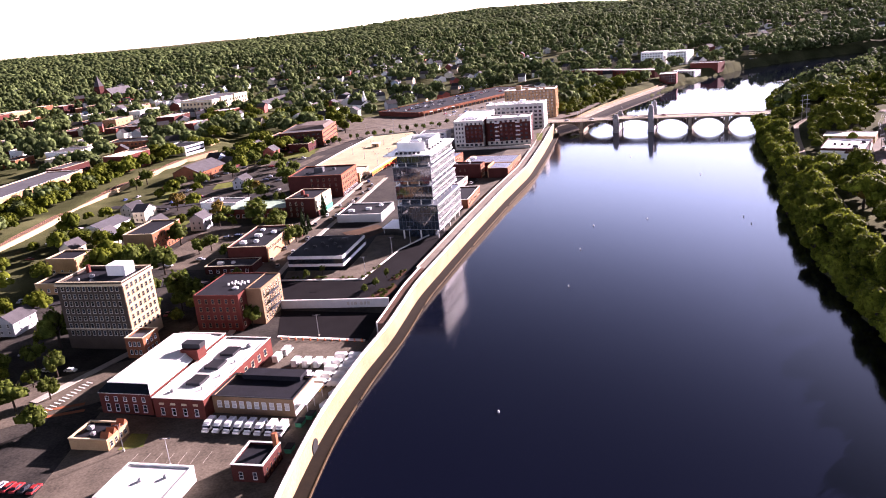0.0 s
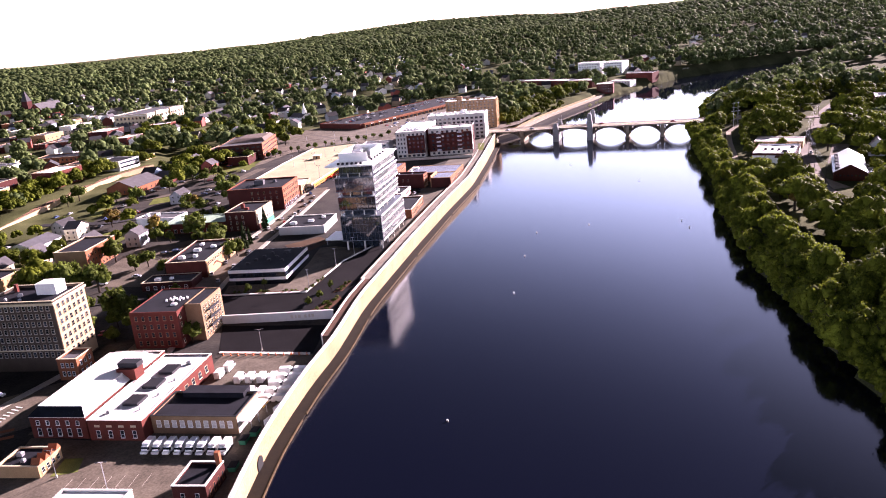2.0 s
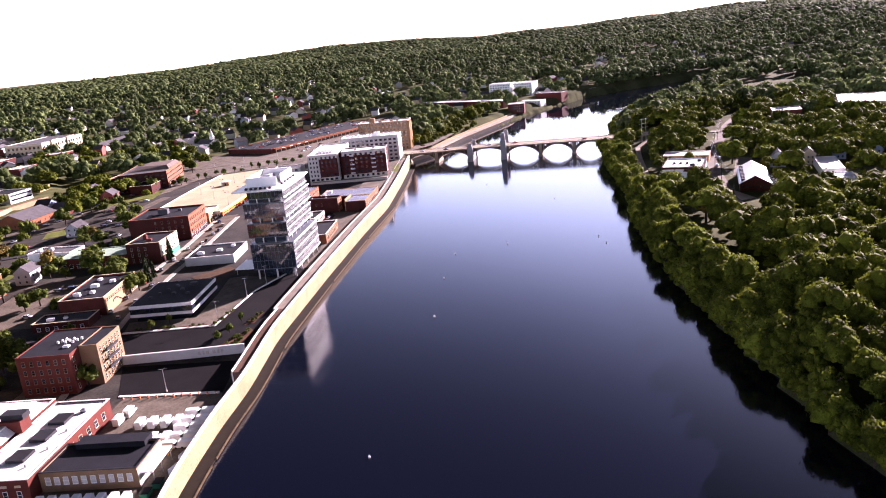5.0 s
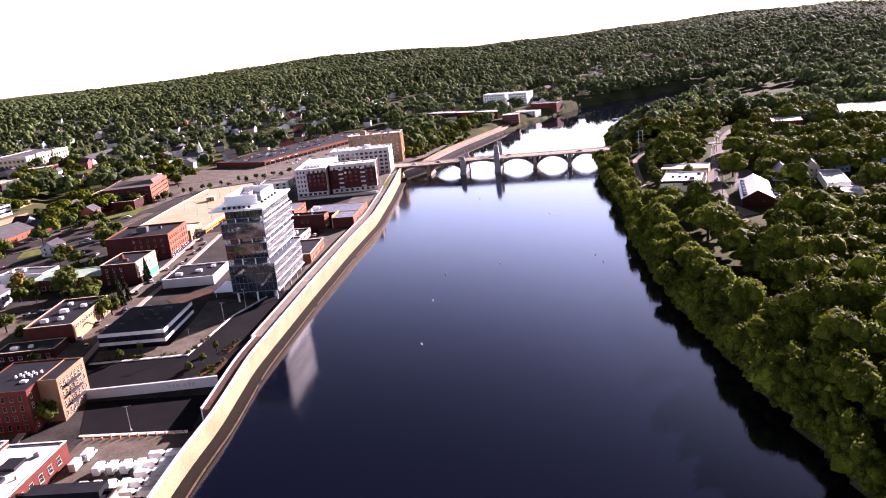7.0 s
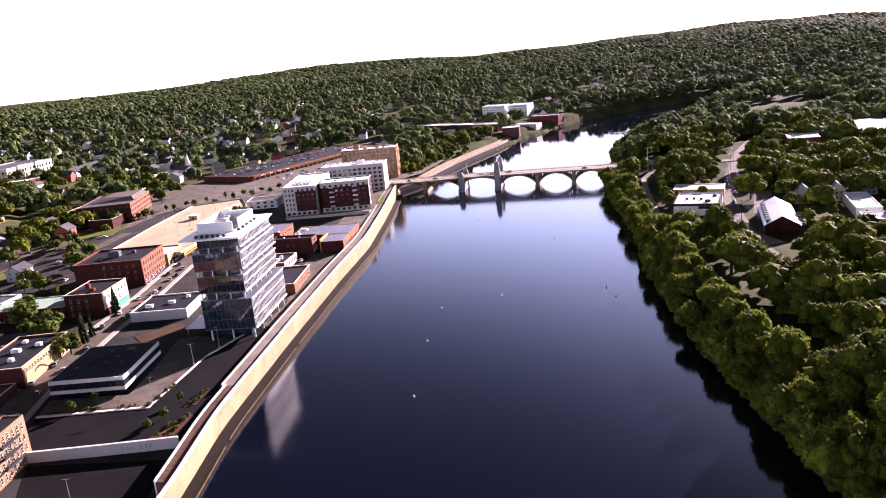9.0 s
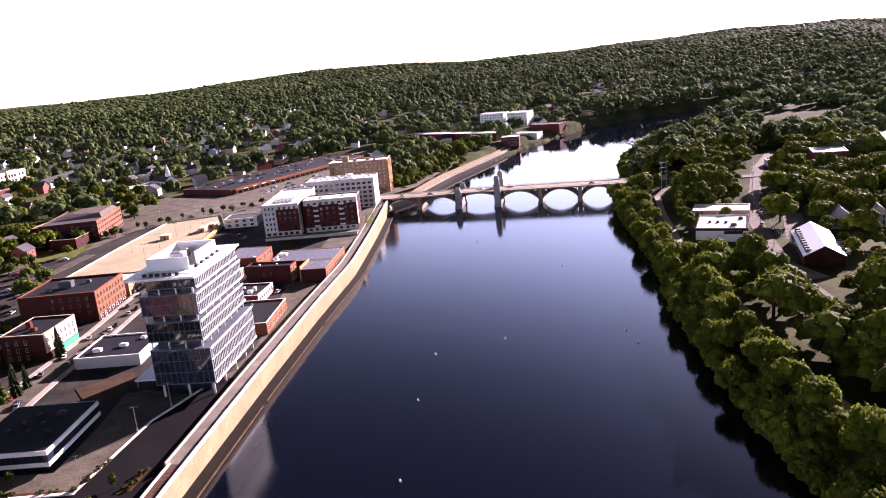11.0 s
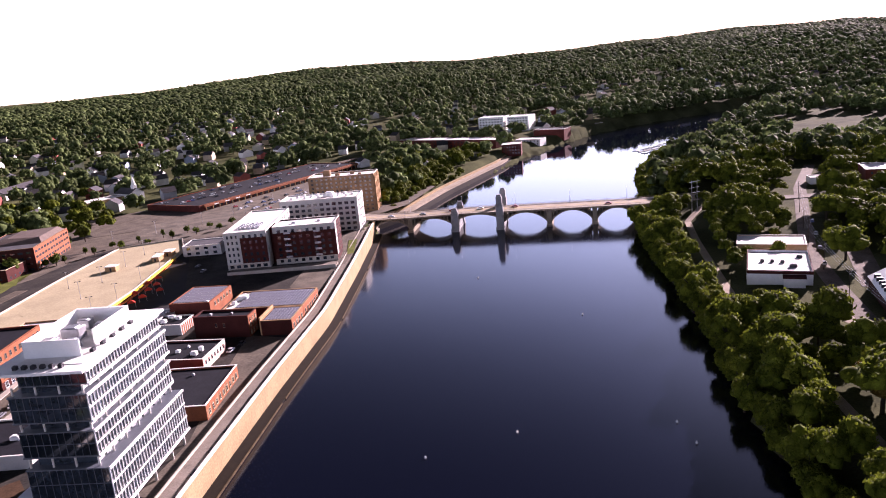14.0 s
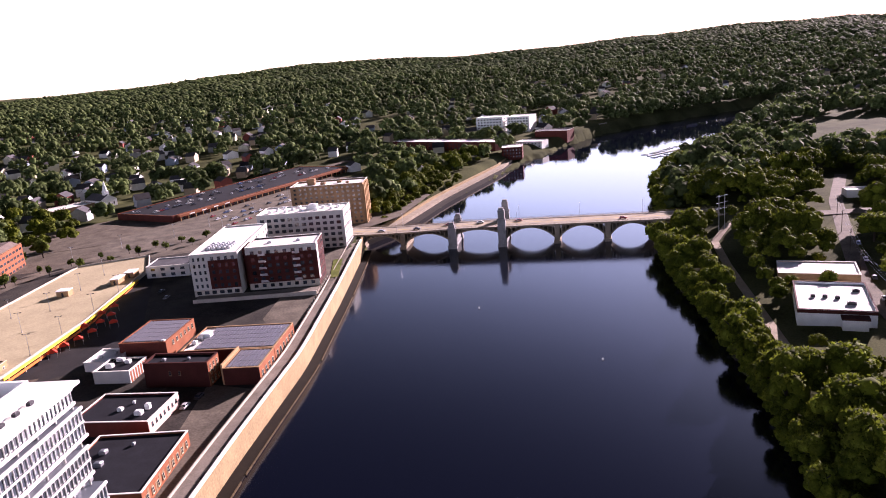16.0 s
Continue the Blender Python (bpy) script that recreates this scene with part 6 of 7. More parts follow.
# unreadable lettering on the retaining wall
for k, (x, w_) in enumerate(((-50.0, 1.0), (-48.4, 0.7), (-47.0, 1.2), (-44.6, 1.1), (-43.0, 0.8), (-41.6, 1.0))):
    f = (x + 56) / 22.6
    bm = bmesh.new()
    box(bm, x - w_ / 2, x + w_ / 2, 231.38 - 3.2 * f - 0.03, 231.38 - 3.2 * f + 0.05, 3.2, 4.6, -8)
    part("lettering_bar", bm, M["concrete"], retaining)

# ---------------------------------------------------------------- right bank
ribbon("bank_road", [(298, 546), (322, 528), (420, 500)], 5, M["old_asphalt"], "asphalt approach road", "road", 0.25)
ribbon("side_road", [(400, 610), (345, 545), (301, 481), (268, 432), (246, 385), (222, 330), (206, 270)], 3.6, M["old_asphalt"], "worn asphalt side road", "road", 0.15)
ribbon("dirt_lane", [(272, 533), (251, 512), (236, 476), (216, 422), (202, 385), (186, 318), (166, 250), (158, 200)], 1.8, M["dirt"], "pale dirt lane under the trees", "path", 0.12)
ribbon("shed_yard", [(228, 360), (228, 322)], 5, M["dirt"], "pale dirt yard before the shed", "yard", 0.1)
ribbon("shed_yard", [(258, 378), (290, 428)], 5, M["old_asphalt"], "patched asphalt yard", "yard", 0.1)

ob = block("diner", "white diner with dark parapet and white roof", "restaurant", (239, 390), 33, 25, 33, 8.3, 5.6, M["white_paint"], M["white_roof"], 0.7, M["dark_brick"])
band(ob, "parapet_band", 25, 33, 4.3, 5.5, M["dark_brick"], 0.1, "dark red parapet band")
rooftop(ob, 4.9, [(6, 16, 1.6, 1.2, 1), (10, 16, 1.6, 1.2, 1), (14, 15, 1.6, 1.2, 1), (18, 9, 3, 2, 1.2), (21, 24, 2.4, 1.6, 1)], M["dark_metal"])
put_windows(ob, 25, 33, 3, [(1.2, 1.6)], 8, 1.8)
bm = bmesh.new()
box(bm, 14, 22, -4, 0, -1, 3.6)
part("porch", bm, M["white_paint"], ob, "white front porch")
bm = bmesh.new()
box(bm, 13.6, 22.4, -4.4, 0, 3.6, 4.2)
part("porch_roof", bm, M["dark_brick"], ob)
ob = block("pink_garage", "flat-roofed pinkish garages behind the diner", "building", (264, 428), 33, 30, 18, 9.0, 4.2, M["tan_brick"], M["white_roof"], 0.3, M["white_concrete"])
ob = gabled("boat_shed", "large dark brick shed with white metal roof", "shed", (247, 331), 29, 16, 46, 7.6, 5.0, 4.4, M["dark_brick"], M["white_metal"], rows=((2.6, 1.0),), n0=8, n1=10)
for i in range(10):
    bm = bmesh.new()
    box(bm, 0.8, 3.0, 3 + i * 4.2, 4.2 + i * 4.2, 5.0, 7.2)
    part("roof_rib", bm, M["dark_metal"], ob)
ob = block("white_garage", "white flat-roofed garage beside the wood", "building", (299, 339), 29, 12, 40, 8.5, 4.5, M["white_paint"], M["white_roof"], 0.2, M["white_concrete"])
ob = block("white_garage", "smaller white flat-roofed garage", "building", (290, 318), 29, 14, 16, 8.3, 4.0, M["white_paint"], M["white_roof"], 0.2, M["white_concrete"])
ob = block("gas_canopy_shop", "white flat canopy shop by the crossing", "shop", (368, 545), 20, 13, 9, 13, 4, M["white_paint"], M["white_roof"], 0.2, M["white_concrete"])
ob = block("brick_store_far", "brick house with white roof among trees", "building", (392, 512), 30, 22, 24, 13.5, 10, M["red_brick"], M["white_roof"], 0.3, M["white_concrete"])
put_windows(ob, 22, 24, 0, [(1, 1.6), (4, 1.6), (7, 1.6)], 4, 1.2)
ob = block("white_warehouse", "long white flat-roofed warehouse among trees", "warehouse", (470, 505), 35, 40, 70, 14.5, 8, M["cream"], M["white_roof"], 0.3, M["white_concrete"])

ribbon("shed_yard", [(250, 318), (266, 324), (276, 338)], 6, M["dirt"], "pale gravel yard round the shed", "yard", 0.12)
keep(237, 322, 13, 14)
keep(282, 316, 20, 16, 29)
keep(318, 362, 34, 12, 29)
keep(231, 384, 17, 20)
keep(257, 416, 9, 9)
keep(252, 372, 12, 20, 30)

# far riverside mills and flats
ob = block("riverside_mill", "long red brick riverside mill with pale roof", "mill", (272, 892), 20, 20, 24, 5.5, 11, M["red_brick"], M["white_roof"], 0.4, M["white_concrete"])
put_windows(ob, 20, 24, 0, [(1, 1.7), (4.2, 1.7), (7.4, 1.7)], 6, 1.3, far=True)
put_windows(ob, 20, 24, 1, [(1, 1.7), (4.2, 1.7), (7.4, 1.7)], 6, 1.3, far=True)
ob = block("long_mill", "long red brick mill with pale roof", "mill", (256, 932), 49, 138, 22, 7, 12, M["red_brick"], M["white_roof"], 0.4, M["white_concrete"])
put_windows(ob, 130, 22, 0, [(1, 1.9), (4.6, 1.9), (8.2, 1.9)], 26, 1.6, 1, 1, M["cream"], far=True)
ob = block("white_flats", "white seven-storey flats by the river", "building", (306, 1074), 35, 34, 24, 9, 21.5, M["white_paint"], M["white_roof"], 0.4, M["white_concrete"])
put_windows(ob, 34, 24, 0, [(1.5 + 3.3 * i, 1.7) for i in range(6)], 8, 2.2, 1, 1, M["metal"], far=True)
put_windows(ob, 34, 24, 1, [(1.5 + 3.3 * i, 1.7) for i in range(6)], 6, 1.8, 1, 1, M["metal"], far=True)
ob = block("white_flats", "white seven-storey flats with balconies", "building", (333, 1054), 35, 28, 30, 9, 21, M["white_paint"], M["white_roof"], 0.4, M["white_concrete"])
put_windows(ob, 28, 30, 0, [(1.5 + 3.3 * i, 1.7) for i in range(6)], 7, 2.2, 1, 1, M["metal"], far=True)
ob = block("red_mill", "red brick block at the water's edge", "mill", (352, 980), 40, 38, 24, 5, 12, M["red_brick"], M["grey_roof"], 0.4, M["white_concrete"])
ob = block("terrace_stores", "pale low buildings stepping down to the water", "building", (312, 950), 42, 30, 18, 5, 7, M["white_paint"], M["white_roof"], 0.4, M["white_concrete"])
put_windows(ob, 30, 18, 0, [(1, 1.7), (4.2, 1.7)], 7, 1.3, far=True)
ob = block("river_pavilion", "long pale flat-roofed pavilion over the water", "building", (436, 1064), -15, 56, 14, 5, 6, M["concrete"], M["white_roof"], 0.4, M["white_concrete"])

# ---------------------------------------------------------------- vehicles
def car_meshes(kind):
    """Body, glazing, wheel meshes of a car, a mail truck or a van."""
    L, Wd, H0, H1 = {"car": (4.5, 1.8, 0.85, 1.45), "truck": (6.0, 2.05, 1.0, 2.7), "van": (5.4, 2.0, 1.0, 2.2)}[kind]
    bm = bmesh.new()
    box(bm, -Wd / 2, Wd / 2, -L / 2, L / 2, 0.28, H0)
    if kind == "car":
        v = box(bm, -Wd / 2 + 0.1, Wd / 2 - 0.1, -L * 0.32, L * 0.26, H0, H1)
        for q in v:
            if q.co.z > H1 - 0.01:
                q.co.x *= 0.82
                q.co.y *= 0.68
    else:
        box(bm, -Wd / 2, Wd / 2, -L / 2, L * 0.2, H0, H1)
        v = box(bm, -Wd / 2 + 0.05, Wd / 2 - 0.05, L * 0.2, L * 0.38, H0, H1 * 0.82)
        for q in v:
            if q.co.z > H0 + 0.1 and q.co.y > L * 0.3:
                q.co.y -= 0.45
    bmesh.ops.bevel(bm, geom=bm.edges[:], offset=0.08, segments=1, affect="EDGES")
    body = bm
    bm = bmesh.new()
    if kind == "car":
        v = box(bm, -Wd / 2 + 0.08, Wd / 2 - 0.08, -L * 0.325, L * 0.265, H0 + 0.05, H1 - 0.12)
        for q in v:
            if q.co.z > H0 + 0.3:
                q.co.x *= 0.86
                q.co.y *= 0.76
    else:
        box(bm, -Wd / 2 + 0.02, Wd / 2 - 0.02, L * 0.22, L * 0.355, H0 + 0.1, H1 * 0.74)
    glass_ = mesh_of(bm, "glazing", M["glass"])
    bm = bmesh.new()
    bmesh.ops.create_cone(bm, cap_ends=True, segments=10, radius1=0.33, radius2=0.33, depth=0.22, matrix=Matrix.Rotation(radians(90), 4, "Y"))
    wheel = mesh_of(bm, "wheel", M["rubber"])
    bodies = []
    for p in PAINTS:
        b2 = body.copy()
        bodies.append(mesh_of(b2, "body", p))
    return bodies, glass_, wheel, L, Wd


CARS = {k: car_meshes(k) for k in ("car", "truck", "van")}
CAR_WORDS = ["white", "silver", "black", "grey", "red", "blue"]


def vehicle(kind, x, y, z, ang, paint, group=""):
    bodies, glass_, wheel, L, Wd = CARS[kind]
    name = {"car": "car", "truck": "delivery_truck", "van": "van"}[kind]
    ob = root(name, "%s parked %s on the asphalt" % (CAR_WORDS[paint], name.replace("_", " ")), "vehicle", pose(x, y, z, 0, 0, -ang), group)
    share("body", bodies[paint], ob, Matrix())
    share("glazing", glass_, ob, Matrix())
    for sx in (-1, 1):
        for sy in (-0.3, 0.3):
            share("wheel", wheel, ob, pose(sx * (Wd / 2 - 0.1), sy * L, 0.33))


rng = random.Random(5)
# post office trucks in a row, then ranks of trucks and vans
for i in range(8):
    vehicle("truck", -80.5 + 3.25 * i, 144.2 - 0.78 * i - 1.5, 1.56, 12 + 180, 0, "post office trucks")
for r in range(2):
    for i in range(4):
        vehicle("truck", -64.0 + 3.9 * i + r * 2.2, 172.0 + 10.0 * r - 0.85 * i, 1.56, 12, 0, "post office trucks")
for r in range(5):
    for i in range(2):
        vehicle("van", -50.5 + 5.0 * i + r * 1.1, 164.5 + 4.8 * r - 0.9 * i, 1.56, 100, 0, "post office vans")
for i, s in enumerate((0, 7, 15, 26, 33)):
    vehicle("van", -46.5 + s * 0.24, 150 + s, 1.56, 30, 0, "post office vans")
vehicle("truck", -69.3, 187, 1.56, 12, 0, "post office trucks")
vehicle("truck", -67.2, 192, 1.56, 12, 0, "post office trucks")
# kerbside cars of the main street
for k in range(22):
    f = k / 21
    y = 248 + 205 * f + rng.uniform(-2, 2)
    side = k % 2
    x = float(np.interp(y, [250, 285, 340, 400, 470], [-104, -101, -90, -76, -62] if side else [-92, -88.7, -79, -66, -52])) + (2.4 if side else -2.4)
    if k % 7 != 3:
        vehicle("car", x, y, float(town(y)) + 0.14, -11 + (180 if side else 0), rng.randrange(6), "kerbside cars")
# shopping lot and streets
for k in range(46):
    u, v = rng.uniform(0, 1), rng.randrange(4)
    x, y = -36 + 92 * u + 9 + 9 * v, 738 + 110 * u - 8 - 9 * v
    vehicle("car", x, y, 9.62, 40 + rng.choice((0, 180)), rng.choice((0, 1, 2, 3, 4, 5)), "cars at the shopping row")
for k in range(44):
    u, v = 6 + (k * 31 % 44) * 4.5 + rng.uniform(-1, 1), rng.choice((8, 15, 24, 31, 40))
    a_ = radians(41)
    x, y = -38 - (60 - v) * math.cos(a_) + u * math.sin(a_), 746 + (60 - v) * math.sin(a_) + u * math.cos(a_)
    vehicle("car", x, y, 13.92, -41 + rng.choice((90, 270)), rng.randrange(6), "cars on the roof park")
for k in range(26):
    x, y = rng.uniform(-200, -120), rng.uniform(400, 560)
    if is_free(x, y, 2):
        vehicle("car", x, y, float(town(y)) + 0.05, 100 + rng.uniform(-4, 4), rng.randrange(6), "street cars")
        keep(x, y, 3, 3)
for x, y, a_ in ((-69, 395, 12), (-66, 408, 12), (-74, 372, 12), (-61, 430, 12), (-84, 330, 12), (-62, 372, 12), (-58, 390, 100), (-64, 360, 100), (6, 424, 20), (10, 430, 20), (-20, 560, 20), (-16, 548, 20)):
    vehicle("car", x, y, float(town(y)) + 0.12, a_, rng.randrange(4))
for s, y, a_ in ((31, 6.5, 0), (50, 12.5, 180), (69, 12.5, 180), (92, 13.5, 180), (152, 6.5, 0), (9, 6.5, 0)):
    p = bridge.matrix_world @ Vector((s, y, deck_z(s)))
    vehicle("car", p.x, p.y, p.z + 0.02, 111.6 + a_, rng.randrange(6), "cars on the bridge")
for x, y in ((262, 352), (266, 358), (270, 364), (258, 345)):
    vehicle("car", x, y, h1(x, y) + 0.1, 120, 0, "cars by the shed")
for k in range(10):
    s = k / 9
    vehicle("car", 296 - 40 * s + 5, 474 - 62 * s, h1(296 - 40 * s + 5, 474 - 62 * s) + 0.25, 35, rng.randrange(6), "cars on the side road") if k % 3 == 0 else None
for x, y, z in ((-85.6, 123.9, 1.55), (-102.4, 133.3, 1.55), (-58, 205, 1.6), (-46, 262, 4.6), (-36, 290, 4.6), (-28, 306, 4.6), (-15, 318, 4.6)):
    light_pole(x, y, z, 8.5)

# small boats and buoys
def buoy(x, y, material, label):
    ob = root("buoy", label, "buoy", pose(x, y, 0), "mooring buoys")
    bm = bmesh.new()
    cyl(bm, 0, 0, -0.3, 0.5, 0.35, 0.3, 10)
    cyl(bm, 0, 0, 0.5, 1.0, 0.1, 0.06, 6)
    part("float", bm, material, ob)
for x, y in ((4.6, 142), (124, 493), (151, 419), (53, 288), (66, 325), (95, 330), (40, 240), (140, 306), (141, 319)):
    buoy(x, y, M["white_paint"], "small white mooring buoy on the water")
def boat(x, y, ang, L=5.0):
    ob = root("motor_boat", "small white open motor boat on the water", "boat", pose(x, y, 0, 0, 0, ang), "boats")
    bm = bmesh.new()
    v = box(bm, -0.9, 0.9, -L / 2, L / 2, -0.2, 0.6)
    for q in v:
        if q.co.y > 0:
            q.co.x *= 0.25
        if q.co.z < 0:
            q.co.x *= 0.6
    part("hull", bm, M["white_paint"], ob)
    bm = bmesh.new()
    box(bm, -0.5, 0.5, -0.5, 0.5, 0.6, 1.1)
    part("console", bm, M["white_paint"], ob)
for i in range(16):
    boat(384 + (i % 8) * 8 + rng.uniform(-2, 2), 838 + (i // 8) * 20 + (i % 8) * 4 + rng.uniform(-3, 3), 60, 7)
bm = bmesh.new()
box(bm, 378, 458, 862, 864, -0.4, 0.5, 24)
dock = new("floating_dock", mesh_of(bm, "floating_dock", M["concrete"]))
tagged(dock, "long grey floating dock among moored boats", "dock")

# ---------------------------------------------------------------- small buildings of the back streets
rng = random.Random(31)
spots = []
for k in range(4000):
    if len(spots) >= 20:
        break
    x, y = rng.uniform(-238, -122), rng.uniform(200, 700)
    if not is_free(x, y, 9) or in_lots(x, y) or any((x - a_) ** 2 + (y - b_) ** 2 < 19 ** 2 for a_, b_ in spots):
        continue
    spots.append((x, y))
    z = float(town(y)) + 0.05
    if len(spots) % 4 == 0:
        w_, d_ = rng.uniform(12, 18), rng.uniform(14, 22)
        ob = block("brick_store", rng.choice(("low brick store with flat tar roof", "two-storey brick store on a back street")), "building", (x + w_ / 2, y - d_ / 2), 12, w_, d_, z, rng.uniform(4.5, 9.0), rng.choice((M["red_brick"], M["orange_brick"], M["tan_brick"], M["dark_brick"])),
                   rng.choice((M["dark_roof"], M["grey_roof"])), 0.5, M["cream"], "back street stores")
        put_windows(ob, w_, d_, 1, [(1.0, 1.7)], 4, 1.4, far=y > 400)
        put_windows(ob, w_, d_, 0, [(1.0, 1.7)], 3, 1.4, far=y > 400)
    else:
        w_, d_ = rng.uniform(8, 11), rng.uniform(10, 14)
        gabled("house", rng.choice(("white clapboard town house with grey roof", "painted town house with shingle roof", "tall wooden town house in a yard")), "house", (x + w_ / 2, y - d_ / 2), rng.choice((12, 12, 15, 20)), w_, d_, z, rng.uniform(5.4, 7.0), rng.uniform(2.6, 3.6),
               rng.choice(HOUSE_PAINTS), M["slate"], along=rng.choice("xy"), rows=((0.9, 1.4), (3.8, 1.4)), n0=2, n1=2, group="town houses")
for k in range(110):
    x, y = rng.uniform(-240, -110), rng.uniform(180, 690)
    if is_free(x, y, 1.5):
        vehicle("car", x, y, float(town(y)) + 0.2, rng.choice((12, 102, 192)) + rng.uniform(-4, 4), rng.randrange(6), "town cars")
        keep(x, y, 2.5, 2.5)
for k in range(9):
    vehicle("car", -141 + 2.7 * k, 121.5 - 0.6 * k, 1.56, 12 + rng.uniform(-2, 2), rng.randrange(6), "cars in the corner lot")


# stores and flats of the hill streets beyond the railway
spots = []
for k in range(4000):
    if len(spots) >= 40:
        break
    x, y = rng.uniform(-620, -275), rng.uniform(330, 1080)
    if x < -0.62 * (y + 60) or not is_free(x, y, 16) or any((x - a_) ** 2 + (y - b_) ** 2 < 34 ** 2 for a_, b_ in spots):
        continue
    spots.append((x, y))
    w_, d_, hh_ = rng.uniform(14, 24), rng.uniform(18, 38), rng.uniform(5, 12)
    wall_ = rng.choice((M["red_brick"], M["red_brick"], M["orange_brick"], M["tan_brick"], M["white_paint"], M["cream"], M["dark_brick"]))
    ob = block("store_block", rng.choice(("flat-roofed masonry store on a hill street", "brick and stucco block among street trees")), "building", (x + w_ / 2, y - d_ / 2), rng.choice((12, 15, 18)), w_, d_, h1(x, y), hh_, wall_,
               rng.choice((M["dark_roof"], M["grey_roof"], M["white_roof"])), 0.5, M["cream"], "hill street stores")
    rows_ = [(1.0 + 3.4 * i, 1.6) for i in range(max(1, min(2, int((hh_ - 1) / 3.4))))]
    put_windows(ob, w_, d_, 1, rows_, 4, 1.6, far=True)
    put_windows(ob, w_, d_, 0, rows_, 3, 1.6, far=True)

# ---------------------------------------------------------------- power poles
def power_pole(x, y, z, h, ang):
    ob = root("power_pole", "weathered wooden power pole with crossarms", "power pole", pose(x, y, z, 0, 0, ang), "power poles")
    bm = bmesh.new()
    cyl(bm, 0, 0, -0.5, h, 0.17, 0.11, 7)
    part("pole", bm, M["bark"], ob)
    for zz in (h - 0.5, h - 1.7):
        bm = bmesh.new()
        box(bm, -1.3, 1.3, -0.07, 0.07, zz - 0.07, zz + 0.07)
        part("crossarm", bm, M["bark"], ob)
        for sx in (-1.15, 0.0, 1.15):
            bm = bmesh.new()
            cyl(bm, sx, 0, zz + 0.07, zz + 0.3, 0.06, 0.04, 6)
            part("insulator", bm, M["white_paint"], ob)
    return ob


POLES = [(326, 520, 11), (308, 494, 11), (290, 466, 11), (272, 438, 11), (256, 406, 11), (241, 372, 11), (226, 334, 11)]
tops = []
for x, y, h_ in POLES:
    ob = power_pole(x, y, h1(x, y), h_, 33 - 90 + 90)
    tops.append((x, y, h1(x, y) + h_ - 0.2))
line = root("power_line", "thin sagging power wires beside the road", "power line", pose(0, 0, 0))
for (ax, ay, az_), (bx, by, bz_) in zip(tops, tops[1:]):
    for o in (-1.1, 0.0, 1.1):
        bm = bmesh.new()
        last = None
        for k in range(9):
            f = k / 8
            x, y, z = ax + (bx - ax) * f + o * 0.84, ay + (by - ay) * f - o * 0.54, az_ + (bz_ - az_) * f - 0.7 * 4 * f * (1 - f) * 0.5
            ring = [bm.verts.new((x + dx, y, z + dz)) for dx, dz in ((-0.03, 0), (0.03, 0), (0, 0.05))]
            if last:
                for i in range(3):
                    bm.faces.new((last[i], last[(i + 1) % 3], ring[(i + 1) % 3], ring[i]))
            last = ring
        part("wire", bm, M["metal"], line)
frame_ = root("transmission_frame", "tall grey steel power frame by the bridge end", "power pole", pose(262, 524, h1(262, 524), 0, 0, 20))
for sx in (-2.2, 2.2):
    bm = bmesh.new()
    cyl(bm, sx, 0, -0.5, 19, 0.2, 0.14, 7)
    part("pole", bm, M["metal"], frame_)
for zz in (12.0, 15.0, 18.4):
    bm = bmesh.new()
    box(bm, -4.2, 4.2, -0.1, 0.1, zz - 0.1, zz + 0.1)
    part("crossarm", bm, M["metal"], frame_)
for x, y in [(p[0], p[1]) for p in POLES]:
    keep(x, y, 2, 2)

# ---------------------------------------------------------------- trees
ICO = {}


def ico(sub):
    if sub not in ICO:
        bm = bmesh.new()
        bmesh.ops.create_icosphere(bm, subdivisions=sub, radius=1.0)
        bm.verts.ensure_lookup_table()
        ICO[sub] = (np.array([v.co[:] for v in bm.verts]), np.array([[v.index for v in f.verts] for f in bm.faces]))
        bm.free()
    return ICO[sub]


